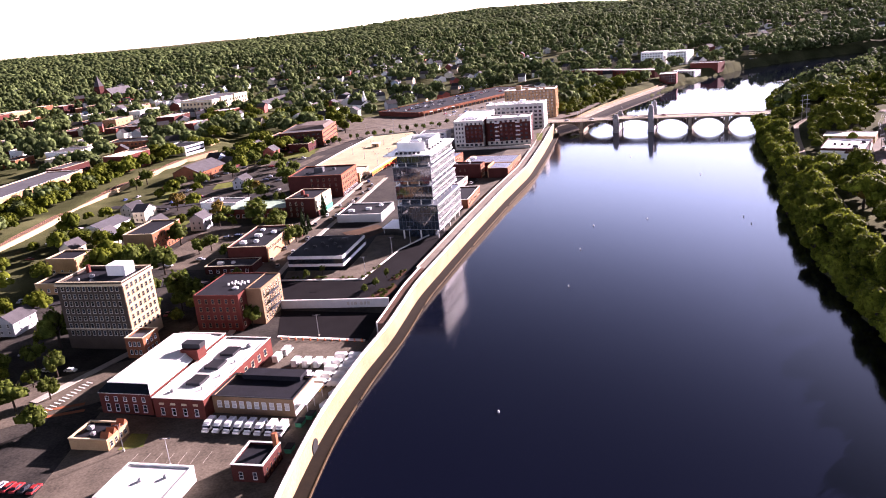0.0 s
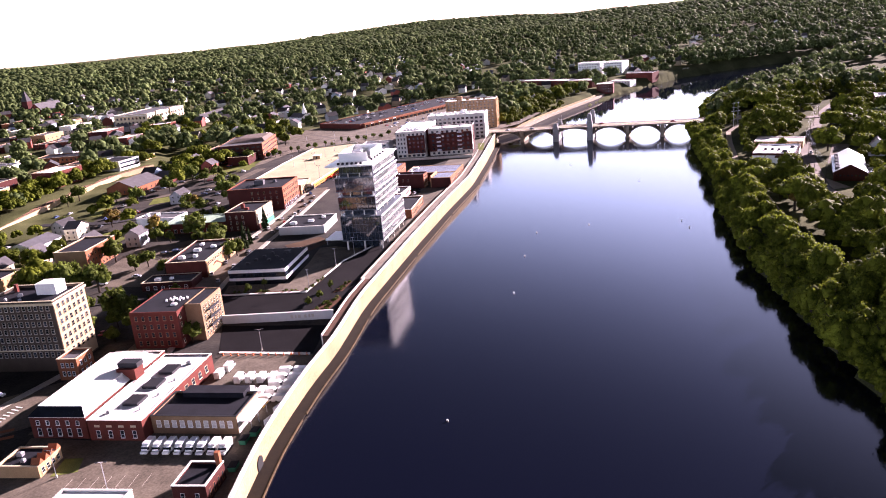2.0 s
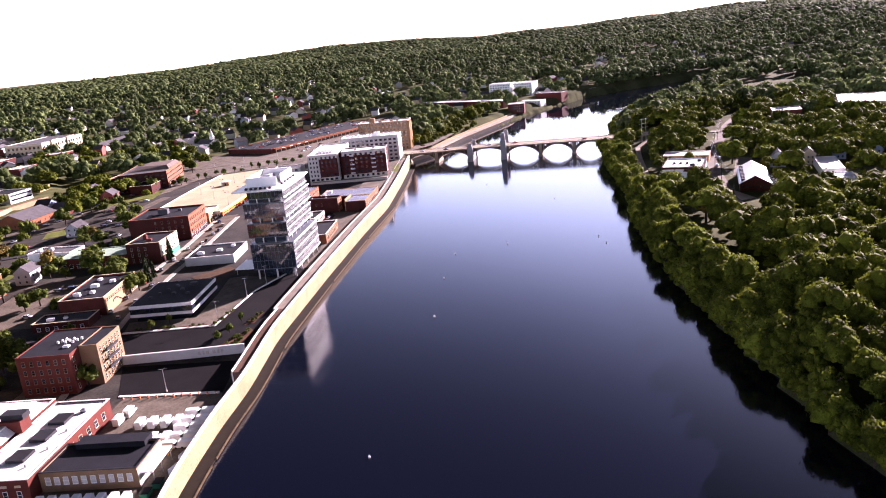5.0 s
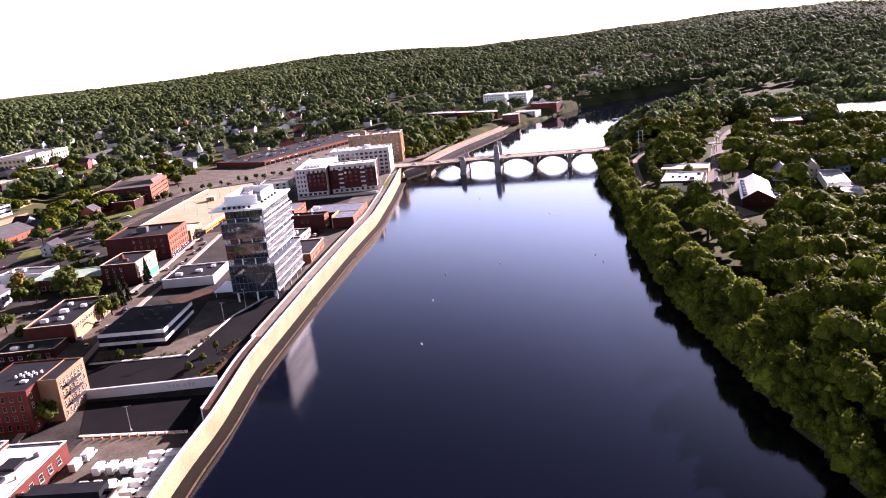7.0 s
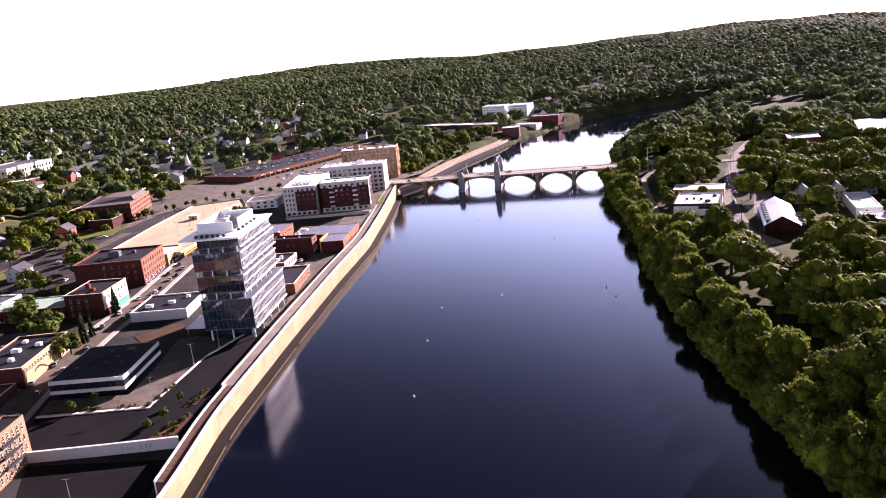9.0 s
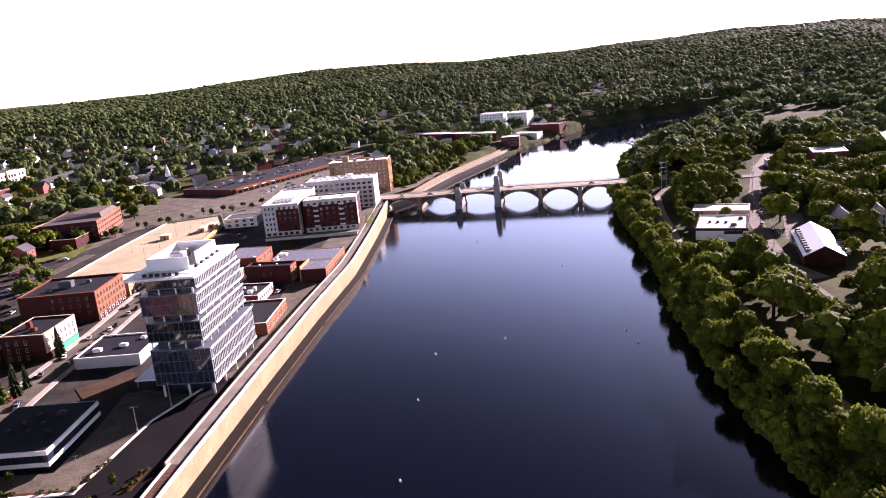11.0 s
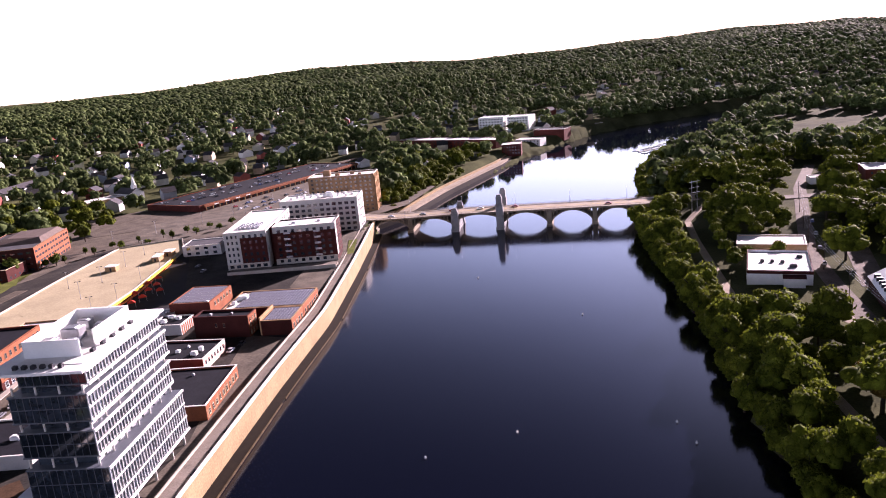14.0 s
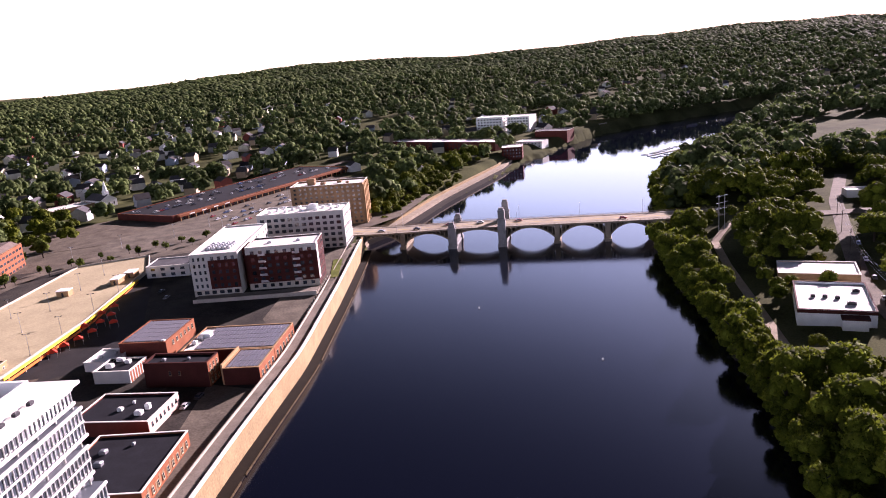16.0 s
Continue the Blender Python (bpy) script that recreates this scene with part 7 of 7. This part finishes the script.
def crown_arrays(seed, lobes, sub, leaves, r=1.0, tall=0.8, leaf=0.1):
    """A crown of radius about 1: uneven lobes and loose leaf clumps."""
    rs = np.random.RandomState(seed)
    V, F = ico(sub)
    F = np.array(F)
    F = F[np.array(V)[F].mean(axis=1)[:, 2] > -0.4]
    vs, fs, n = [], [], 0
    centres = []
    for k in range(lobes):
        a_, u = rs.uniform(0, 2 * np.pi), rs.uniform(-0.55, 1)
        rad = np.sqrt(max(0, 1 - u * u)) * rs.uniform(0.45, 0.72)
        c_ = np.array([np.cos(a_) * rad, np.sin(a_) * rad, u * 0.6 * tall])
        s_ = rs.uniform(0.16 if lobes > 20 else 0.26, 0.42)
        centres.append((c_, s_))
        p = V * (1 + 0.28 * rs.uniform(-1, 1, (len(V), 1)))
        vs.append(p * s_ * np.array([1, 1, 0.85]) + c_)
        fs.append(F + n)
        n += len(V)
    # leave out faces that are buried in another lobe
    P = np.concatenate(vs)
    for k in range(lobes):
        hidden = np.zeros(len(fs[k]), bool)
        for j in range(lobes):
            if j != k:
                c_, s_ = centres[j]
                q = (P[fs[k]] - c_) / (s_ * np.array([1, 1, 0.85]))
                hidden |= (np.linalg.norm(q, axis=2) < 0.80).all(axis=1)
        fs[k] = fs[k][~hidden]
    if leaves:
        for k in range(leaves):
            c_, s_ = centres[rs.randint(len(centres))]
            d_ = rs.normal(size=3)
            d_[2] = abs(d_[2]) * 0.8 + d_[2] * 0.2
            d_ /= np.linalg.norm(d_)
            p = c_ + d_ * s_ * rs.uniform(0.9, 1.22)
            e1 = rs.normal(size=3)
            e1 /= np.linalg.norm(e1)
            e2 = np.cross(e1, d_ + rs.normal(size=3) * 0.5)
            e2 /= np.linalg.norm(e2)
            q = leaf * rs.uniform(0.6, 1.4)
            vs.append(np.array([p - e1 * q, p + e2 * q * 0.7, p + e1 * q, p - e2 * q * 0.7]))
            fs.append(np.array([[0, 1, 2], [0, 2, 3]]) + n)
            n += 4
    v = np.concatenate(vs) * r
    v[:, 2] *= 1.0
    return v, np.concatenate(fs)


def trunk_mesh(seed):
    rs = random.Random(seed)
    bm = bmesh.new()
    cyl(bm, 0, 0, -0.25, 0.75, 0.055, 0.03, 7)
    for k in range(5):
        a_ = k * 1.26 + rs.uniform(-0.3, 0.3)
        m = Matrix.Translation((0, 0, 0.35 + 0.07 * k)) @ Matrix.Rotation(a_, 4, "Z") @ Matrix.Rotation(radians(rs.uniform(35, 60)), 4, "Y") @ Matrix.Translation((0, 0, 0.25))
        bmesh.ops.create_cone(bm, cap_ends=True, segments=5, radius1=0.022, radius2=0.008, depth=0.5, matrix=m)
    return mesh_of(bm, "trunk", M["bark"])


TRUNKS = [trunk_mesh(i) for i in range(3)]
BIG_ARRAYS = [crown_arrays(10 + i, 36, 1, 1000, leaf=0.07) for i in range(5)]
BIG = [arrays_mesh("crown", *a_, M["leaves"]) for a_ in BIG_ARRAYS]
MID_ARRAYS = [crown_arrays(90 + i, 20, 1, 330, leaf=0.085) for i in range(5)]
BIG_AUTUMN = [arrays_mesh("crown", *crown_arrays(30 + i, 36, 1, 1000, leaf=0.07), M["autumn"]) for i in range(2)]
SMALL = [arrays_mesh("crown", *crown_arrays(50 + i, 16, 1, 230, leaf=0.12), M["town_leaves"]) for i in range(5)]
SMALL_AUTUMN = [arrays_mesh("crown", *crown_arrays(70 + i, 16, 1, 230, leaf=0.12), M["autumn"]) for i in range(2)]


BULK = {}


def bulk_tree(x, y, z, r, hgt, arrays, kind):
    """A tree of the dense wood, joined with its neighbours."""
    v, f = arrays
    t = rng.uniform(0, 6.28)
    p = np.stack([v[:, 0] * math.cos(t) * r - v[:, 1] * math.sin(t) * r + x, v[:, 0] * math.sin(t) * r + v[:, 1] * math.cos(t) * r + y, v[:, 2] * hgt * 0.52 + hgt * 0.62 + z], 1)
    vs, fs = BULK.setdefault(kind, ([], []))
    fs.append(f + BULK_COUNT.get(kind, 0))
    BULK_COUNT[kind] = BULK_COUNT.get(kind, 0) + len(v)
    vs.append(p)


BULK_COUNT = {}


def tree(x, y, z, r, hgt, crown, k, label, group):
    ob = root("tree", label, "tree", pose(x, y, z, 0, 0, (k * 77) % 360), group)
    share("trunk", TRUNKS[k % 3], ob, Matrix.Diagonal((hgt * 0.8, hgt * 0.8, hgt, 1)))
    share("crown", crown, ob, Matrix.Translation((0, 0, hgt * 0.58)) @ Matrix.Diagonal((r, r, hgt * 0.56, 1)))
    return ob


rng = random.Random(11)
# belt along the right bank, then the wood behind it
placed = []


def spaced(x, y, gap):
    for px, py in placed:
        if (px - x) ** 2 + (py - y) ** 2 < gap * gap:
            return False
    return True


count = 0
RB = [p for p in RIGHT if 50 <= p[1] <= 1000]
for (ax, ay) in resample(RB, 6.5):
    for off in (1.5, 7.0, 12.5) if ay < 560 else (1.5, 8.0):
        x, y = ax + off + rng.uniform(-1.5, 2), ay + rng.uniform(-2.5, 2.5)
        if (off > 10 or 535 < y < 605) and not is_free(x, y, 0.5):
            continue
        z = h1(x, y)
        if z < 0:
            z = 1.0
        if off > 5 and rng.random() < 0.22:
            continue
        r = rng.uniform(2.8, 4.4) if rng.random() < 0.45 else rng.uniform(4.4, 6.8)
        tall = r * rng.uniform(1.7, 2.5) + 1.0
        autumn = rng.random() < 0.02
        if y > 430 or off > 10 or (off > 5 and y > 250):
            bulk_tree(x, y, z - 0.8, r, tall, rng.choice(MID_ARRAYS if y > 600 else BIG_ARRAYS), "belt")
            placed.append((x, y))
            continue
        tree(x, y, z - 0.9, r, tall, rng.choice(BIG_AUTUMN if autumn else BIG), count, "leafy green tree leaning over the river bank" if not autumn else "yellowing tree on the river bank", "bank trees")
        placed.append((x, y))
        count += 1
# bushes that hang over the water's edge
for ax, ay in resample([p for p in RIGHT if 50 <= p[1] <= 560], 3.2):
    for off in (0.6, 4.2):
        x, y = ax + off + rng.uniform(-0.6, 0.6), ay + rng.uniform(-1, 1)
        if 560 < y < 606:
            continue
        r = rng.uniform(2.0, 3.2)
        bulk_tree(x, y, max(h1(x, y), 0.6) - 1.0, r, r * rng.uniform(1.6, 2.2), rng.choice(MID_ARRAYS), "belt")
tries = 0
while count < 1500 and tries < 40000:
    tries += 1
    y = rng.uniform(60, 640)
    bx = float(np.interp(y, [p[1] for p in RIGHT[:16]], [p[0] for p in RIGHT[:16]]))
    x = bx + 16 + rng.uniform(0, 1) ** 1.3 * 210
    if x > 450 or not is_free(x, y, 3.6) or not spaced(x, y, 6.2 if y < 340 else 7.4):
        continue
    r = rng.uniform(4.4, 8.6) if is_free(x, y, 6.5) else rng.uniform(2.8, 4.4)
    hgt = r * rng.uniform(1.6, 2.4)
    near_edge = x - bx < 34 and y < 330
    bulk_tree(x, y, h1(x, y) - 0.3, r, hgt, rng.choice(BIG_ARRAYS if near_edge else MID_ARRAYS), "leaves")
    placed.append((x, y))
    count += 1
for k in range(2600):
    x, y = rng.uniform(225, 440), rng.uniform(395, 650)
    if not is_free(x, y, 3.8) or not spaced(x, y, 8.0) or float(river_distance(np.array([x]), np.array([y]))[0]) < 8:
        continue
    r = rng.uniform(3.6, 7.0)
    bulk_tree(x, y, h1(x, y) - 0.3, r, r * rng.uniform(1.6, 2.3), rng.choice(MID_ARRAYS), "leaves")
    placed.append((x, y))
# clump beside the embankment
for k in range(700):
    y = rng.uniform(672, 800)
    x = float(np.interp(y, [p[1] for p in LEFT[14:22]], [p[0] for p in LEFT[14:22]])) - rng.uniform(15, 46)
    if not spaced(x, y, 6.0) or (y < 700 and x < 90):
        continue
    r = rng.uniform(3.2, 5.6)
    bulk_tree(x, y, h1(x, y) - 0.3, r, r * rng.uniform(1.7, 2.3), rng.choice(MID_ARRAYS), "leaves")
    placed.append((x, y))
for name_, kind, leaf_mat, label in (("bank_wood", "leaves", M["bank_wood"], "dense green wood behind the river bank"), ("bank_thicket", "belt", M["leaves"], "yellow-green trees and bushes along the water's edge")):
    vs, fs = BULK[kind]
    tagged(new(name_, arrays_mesh(name_, np.concatenate(vs), np.concatenate(fs), leaf_mat)), label, "woods", kind="stuff")
for k, (x, y, r) in enumerate(((189, 338, 8.5), (202, 338, 7.0), (186, 291, 10.5), (188, 325, 4.0), (191, 315, 5.5), (273, 414, 10.0), (310, 475, 9.0), (328, 458, 8.5), (287, 399, 8.0), (254, 485, 6.5), (267, 489, 6.0), (274, 477, 6.0), (281, 472, 6.5), (201, 357, 8.5))):
    tree(x, y, h1(x, y) - 0.2, r, r * (1.6 if r > 6 else 1.9), BIG[k % 5], k, "broad leafy tree standing in the yards by the diner", "yard trees")
    keep(x, y, r * 0.5, r * 0.5)
tree(189, 292, h1(189, 292), 9, 15, BIG_AUTUMN[0], 3, "broad tree with rusty orange leaves", "wood trees")

# town trees
placed.clear()
count = tries = 0
ZONES = [(-205, -118, 210, 400, 26), (-250, -118, 130, 760, 95), (-118, -84, 230, 420, 6), (-300, -150, 700, 900, 70), (100, 230, 690, 900, 110), (-135, -90, 700, 790, 12), (-420, -280, 180, 480, 150), (-200, -125, 560, 650, 40)]
for x0, x1, y0, y1, n in ZONES:
    made = tries = 0
    while made < n and tries < n * 40:
        tries += 1
        x, y = rng.uniform(x0, x1), rng.uniform(y0, y1)
        if x0 == 100:
            bx = float(np.interp(y, [p[1] for p in LEFT[14:22]], [p[0] for p in LEFT[14:22]]))
            x = bx - 12 - abs(rng.gauss(0, 1)) * 40
        if not is_free(x, y, 3) or in_lots(x, y) or not spaced(x, y, 6.5):
            continue
        r = rng.uniform(3.0, 7.4)
        autumn = rng.random() < 0.06
        if y > 560 or x < -165:
            bulk_tree(x, y, h1(x, y) - 0.2, r, r * rng.uniform(1.7, 2.3), rng.choice(MID_ARRAYS), "town")
            placed.append((x, y))
            made += 1
            continue
        tree(x, y, h1(x, y) - 0.2, r, r * rng.uniform(1.7, 2.3), rng.choice(SMALL_AUTUMN if autumn else SMALL), count, "leafy street tree in the town" if not autumn else "yellow autumn tree in the town", "town trees")
        placed.append((x, y))
        count += 1
        made += 1
for x, y in ((-170, 189), (-161, 197), (-153, 180), (-148, 187), (-142, 170), (-150, 163), (-158, 172), (-92, 322), (-89, 326), (-87.5, 224), (-85, 232), (-84, 240), (-83, 228), (-86.5, 220), (-82.5, 236), (-112, 262), (-105, 258), (-118, 250), (-122, 243), (-110, 246), (-126, 256), (-114, 238), (-104, 268), (-72, 262), (-66, 268), (-40, 246), (-36, 256), (-44, 240)):
    r = rng.uniform(3.4, 5.2)
    tree(x, y, h1(x, y) + (1.6 if x > -80 else 0), r * (0.35 if x > -80 else 1), r * (1.0 if x > -80 else 2.0), rng.choice(SMALL), count, "leafy tree beside the brick block", "town trees")
    count += 1

GREEN_SPOTS = [(-192, 579), (-155, 553), (-160, 640), (-130, 433), (-142, 439), (-185, 478), (-203, 487), (-136, 514), (-162, 540), (-170, 504), (-205, 612), (-124, 511), (-116, 667), (-107, 678), (-237, 488),
               (-235, 504), (-192, 757), (-216, 357), (-218, 434), (-138, 318), (-133, 323), (-126, 393), (-125, 411), (-142, 386), (-231, 362), (-226, 350), (-108, 612), (-128, 598), (-141, 600), (-150, 528), (-176, 520)]
for k, (x, y) in enumerate(GREEN_SPOTS):
    r = rng.uniform(3.6, 6.4)
    tree(x, y, float(town(y)) - 0.1, r, r * rng.uniform(1.6, 2.1), rng.choice(SMALL), count, "leafy green tree on a town lawn", "town trees")
    count += 1
for k in range(900):
    x, y = rng.uniform(-310, -262), rng.uniform(300, 640)
    edge = float(np.interp(y, [p[1] for p in RAIL], [p[0] for p in RAIL]))
    x = edge - 8 - abs(rng.gauss(0, 1)) * 16
    if not is_free(x, y, 2.5) or not spaced(x, y, 5.5):
        continue
    r = rng.uniform(3.4, 6.2)
    bulk_tree(x, y, h1(x, y) - 0.3, r, r * rng.uniform(1.7, 2.3), rng.choice(MID_ARRAYS), "town")
    placed.append((x, y))
for x, y in ((-183, 418), (-156, 663), (-187, 430), (-243, 740), (-140, 452)):
    r = rng.uniform(4.5, 6.0)
    tree(x, y, h1(x, y) - 0.1, r, r * 1.7, rng.choice(SMALL_AUTUMN), count, "yellow and orange autumn tree on a town lawn", "town trees")
    count += 1


def conifer(x, y, z, r, hgt, k):
    """A slim dark conifer of drooping tiers."""
    ob = root("conifer", "slim dark green conifer beside the brick row", "tree", pose(x, y, z, 0, 0, k * 50), "street conifers")
    bm = bmesh.new()
    cyl(bm, 0, 0, -0.3, hgt * 0.9, 0.22, 0.05, 7)
    part("trunk", bm, M["bark"], ob)
    rs_ = random.Random(k)
    bm = bmesh.new()
    for j in range(16):
        f = j / 15
        rr, zz = r * (1 - f) ** 0.7 + 0.12, hgt * (0.08 + 0.9 * f)
        top = bm.verts.new((0, 0, zz + hgt * 0.09))
        ring = []
        for q in range(16):
            a_ = q * math.pi / 8 + j * 0.7
            u = rr * (rs_.uniform(0.75, 1.2) if q % 2 else rs_.uniform(0.45, 0.7))
            ring.append(bm.verts.new((math.cos(a_) * u, math.sin(a_) * u, zz - rr * rs_.uniform(0.15, 0.4))))
        for q in range(16):
            bm.faces.new((top, ring[q], ring[(q + 1) % 16]))
    part("crown", bm, M["conifer"], ob)


for k, (x, y, r, hgt) in enumerate(((-87, 339, 2.4, 15), (-82, 377, 2.6, 13), (-85.5, 346, 1.8, 10))):
    conifer(x, y, float(town(y)), r, hgt, k)
for k in range(16):
    f = k / 15
    x, y = -104 + 110 * f, 622 + 56 * f ** 0.8 + (6 if k % 2 else -7)
    tree(x, y, float(town(y)) - 0.1, rng.uniform(1.6, 2.8), rng.uniform(4, 6.5), rng.choice(SMALL), count, "small street tree beside the avenue", "town trees")
    count += 1
for k in range(34):
    f, side = rng.random(), rng.choice((-1, 1))
    x, y = -158 + 54 * f + rng.uniform(-5, 3), 548 + 62 * f + side * rng.uniform(8, 15)
    if side < 0 and f > 0.25 or not is_free(x, y, 1.0):
        continue
    r = rng.uniform(1.3, 2.9)
    tree(x, y, float(town(y)) - 0.1, r, r * rng.uniform(1.7, 2.2), rng.choice(SMALL_AUTUMN if k % 9 == 0 else SMALL), count, "small bushy tree on the lawn by the brick office", "town trees")
    count += 1
for x, y in ((-60, 676), (-30, 690), (0, 700), (-84, 655), (20, 735), (-10, 715), (45, 780)):
    light_pole(x, y, 9.6, 9.0)

tagged(new("town_wood", arrays_mesh("town_wood", np.concatenate(BULK["town"][0]), np.concatenate(BULK["town"][1]), M["bank_wood"])), "leafy trees between back yards", "woods", kind="stuff")

# planting beds of the upper lot
SHRUB = [arrays_mesh("foliage", *crown_arrays(300 + i, 9, 1, 120, leaf=0.16), M["town_leaves"]) for i in range(3)]
for bed, n in BEDS:
    cx_, cy_ = np.mean(bed, 0)
    for k in range(n):
        a_, b_ = bed[k % len(bed)], bed[(k + 1) % len(bed)]
        f, g = rng.random(), rng.uniform(0.25, 0.9)
        x, y = (a_[0] + (b_[0] - a_[0]) * f - cx_) * g + cx_, (a_[1] + (b_[1] - a_[1]) * f - cy_) * g + cy_
        r = rng.uniform(0.5, 1.1)
        ob = root("shrub", "low green shrub in a mulched bed", "shrub", pose(x, y, 4.7, 0, 0, rng.uniform(0, 360)), "planted shrubs")
        share("foliage", SHRUB[k % 3], ob, Matrix.Translation((0, 0, r * 0.5)) @ Matrix.Diagonal((r, r, r, 1)))

# houses on the slopes
rng = random.Random(21)
placed.clear()
HOUSES = 0
tries = 0
while HOUSES < 330 and tries < 14000:
    tries += 1
    d_, az = 520 + 1130 * rng.random() ** 1.5, rng.choice((rng.uniform(-34, 0), rng.uniform(-34, 38)))
    x, y = 50 + d_ * math.sin(radians(az)), 100 + d_ * math.cos(radians(az))
    if x > 300 and 540 < y < 950:
        continue
    if x > -255 and y < 760 and x < 250 or inside_town(np.array([x]), np.array([y]))[0]:
        continue
    if float(river_distance(np.array([x]), np.array([y]))[0]) < 26 or not is_free(x, y, 9) or not spaced(x, y, 20):
        continue
    z = h1(x, y)
    w, d2 = rng.uniform(9, 13), rng.uniform(10, 16)
    gabled("house", rng.choice(("white clapboard house with shingle roof", "painted wooden house with grey roof", "gabled wooden house among the trees")), "house", (x, y), rng.choice((12, 12, 12, -20, 55)), w, d2, z, rng.uniform(6.0, 7.6), rng.uniform(2.8, 4.2),
           rng.choice(HOUSE_PAINTS[:1] * 2 + HOUSE_PAINTS), M["slate"], along=rng.choice("xy"), rows=((0.9, 1.4), (3.6, 1.4)), n0=2 if d_ < 640 else 0, n1=2 if d_ < 640 else 0, group="hill houses")
    placed.append((x, y))
    HOUSES += 1
for fr, a_ in (((292, 384), 30), ((310, 380), 30), ((334, 384), 30), ((350, 372), 30), ((368, 392), 30)):
    gabled("house", "old wooden house with gable and porch near the wood", "house", fr, a_, 9, 12, h1(*fr), 7, 3.4, rng.choice(HOUSE_PAINTS), M["slate"], rows=((0.9, 1.5), (4.0, 1.5)), n0=3, n1=3, group="hill houses")

# ---------------------------------------------------------------- woods
rs = np.random.RandomState(7)
grid_keep = [k for k in KEEP if k[1] > 400 or abs(k[0]) > 200]
KX = np.array(grid_keep)


def shore(line, lo, hi, side):
    """Places of trees along a far stretch of bank."""
    pts = []
    for o in (5.0, 11.0, 18.0):
        pts += offset_line(resample([p for p in line if lo <= p[0] <= hi], 7.0), o * side)
    return np.array(pts) + rs.uniform(-2, 2, (len(pts), 2))


def woods(name, dmin, dmax, gap, sub, lobes, leaves, r0, r1, label, front=14, extra=None):
    """All far trees between two distances in one mesh."""
    # a single lobe stands for a clump on the far ridge
    base = [crown_arrays(200 + sub * 10 + lobes + i, lobes, sub, leaves, leaf=0.16) for i in range(6)]
    if lobes == 1:
        V, F = ico(1)
        F = np.array(F)
        F = F[np.array(V)[F].mean(axis=1)[:, 2] > -0.2]
        base = [(V * (1 + 0.25 * rs.uniform(-1, 1, (len(V), 1))), F) for i in range(6)]
    az0, az1 = radians(-53 if dmin < 1000 else -40), radians(52)
    n = int((az1 - az0) / 2 * (dmax ** 2 - dmin ** 2) / gap ** 2)
    d_ = np.sqrt(rs.uniform(dmin ** 2, dmax ** 2, n))
    az = rs.uniform(az0, az1, n)
    x, y = 50 + d_ * np.sin(az), 100 + d_ * np.cos(az)
    sd = river_distance(x, y)
    ok = (sd > 5) & ~inside_town(x, y) & ~((x > 100) & (x < 420) & (y < 470))
    ok &= ~((x > 130) & (x < 260) & (y < 560))
    ok &= ~((x < -230) & (x > -266) & (y < 640))
    open_ = np.sin(x / 61 + 2) * np.cos(y / 83) + 0.5 * np.sin((x - y) / 47)
    ok &= (open_ < np.interp(d_, [900, 1300, 1900, 2000], [0.62, 0.9, 1.2, 9]))
    for kx, ky, rx, ry, s, c in grid_keep:
        dx, dy = x - kx, y - ky
        ahead = dx * s + dy * c
        ok &= ~((abs(dx * c - dy * s) < rx + 5) & (ahead > -ry - front) & (ahead < ry + 4))
    x, y = x[ok], y[ok]
    if extra is not None:
        x, y = np.concatenate([x, extra[:, 0]]), np.concatenate([y, extra[:, 1]])
    z = np.maximum(height(x, y), 1.0)
    vs, fs, m = [], [], 0
    for k in range(len(x)):
        v, f = base[k % 6]
        a_ = rs.uniform(0, 6.28)
        r, hh = r0 + (r1 - r0) * rs.uniform() ** 1.4, rs.uniform(0.9, 1.3)
        if lobes == 1:
            hh *= 0.8
        ca, sa = math.cos(a_) * r, math.sin(a_) * r
        p = np.empty_like(v)
        p[:, 0], p[:, 1], p[:, 2] = v[:, 0] * ca - v[:, 1] * sa + x[k], v[:, 0] * sa + v[:, 1] * ca + y[k], v[:, 2] * r * hh + z[k] + (r * 0.9 if lobes > 1 else 1.0)
        vs.append(p)
        fs.append(f + m)
        m += len(v)
    ob = new(name, arrays_mesh(name, np.concatenate(vs), np.concatenate(fs), M["forest"]))
    return tagged(ob, label, "woods", kind="stuff")


woods("near_woods", 390, 1050, 14, 1, 15, 60, 5.0, 11.5, "dense green trees between the houses", 34)
woods("hill_woods", 1050, 2050, 16, 1, 7, 10, 6.0, 13.5, "wooded hillside of mixed green trees", 38,
      np.concatenate([shore(LEFT, 420, 1500, 1), shore(RIGHT, 455, 1500, -1)]))
woods("ridge_woods", 2000, 3450, 15.5, 1, 1, 0, 7.0, 12, "far wooded ridge under the sky", 5)
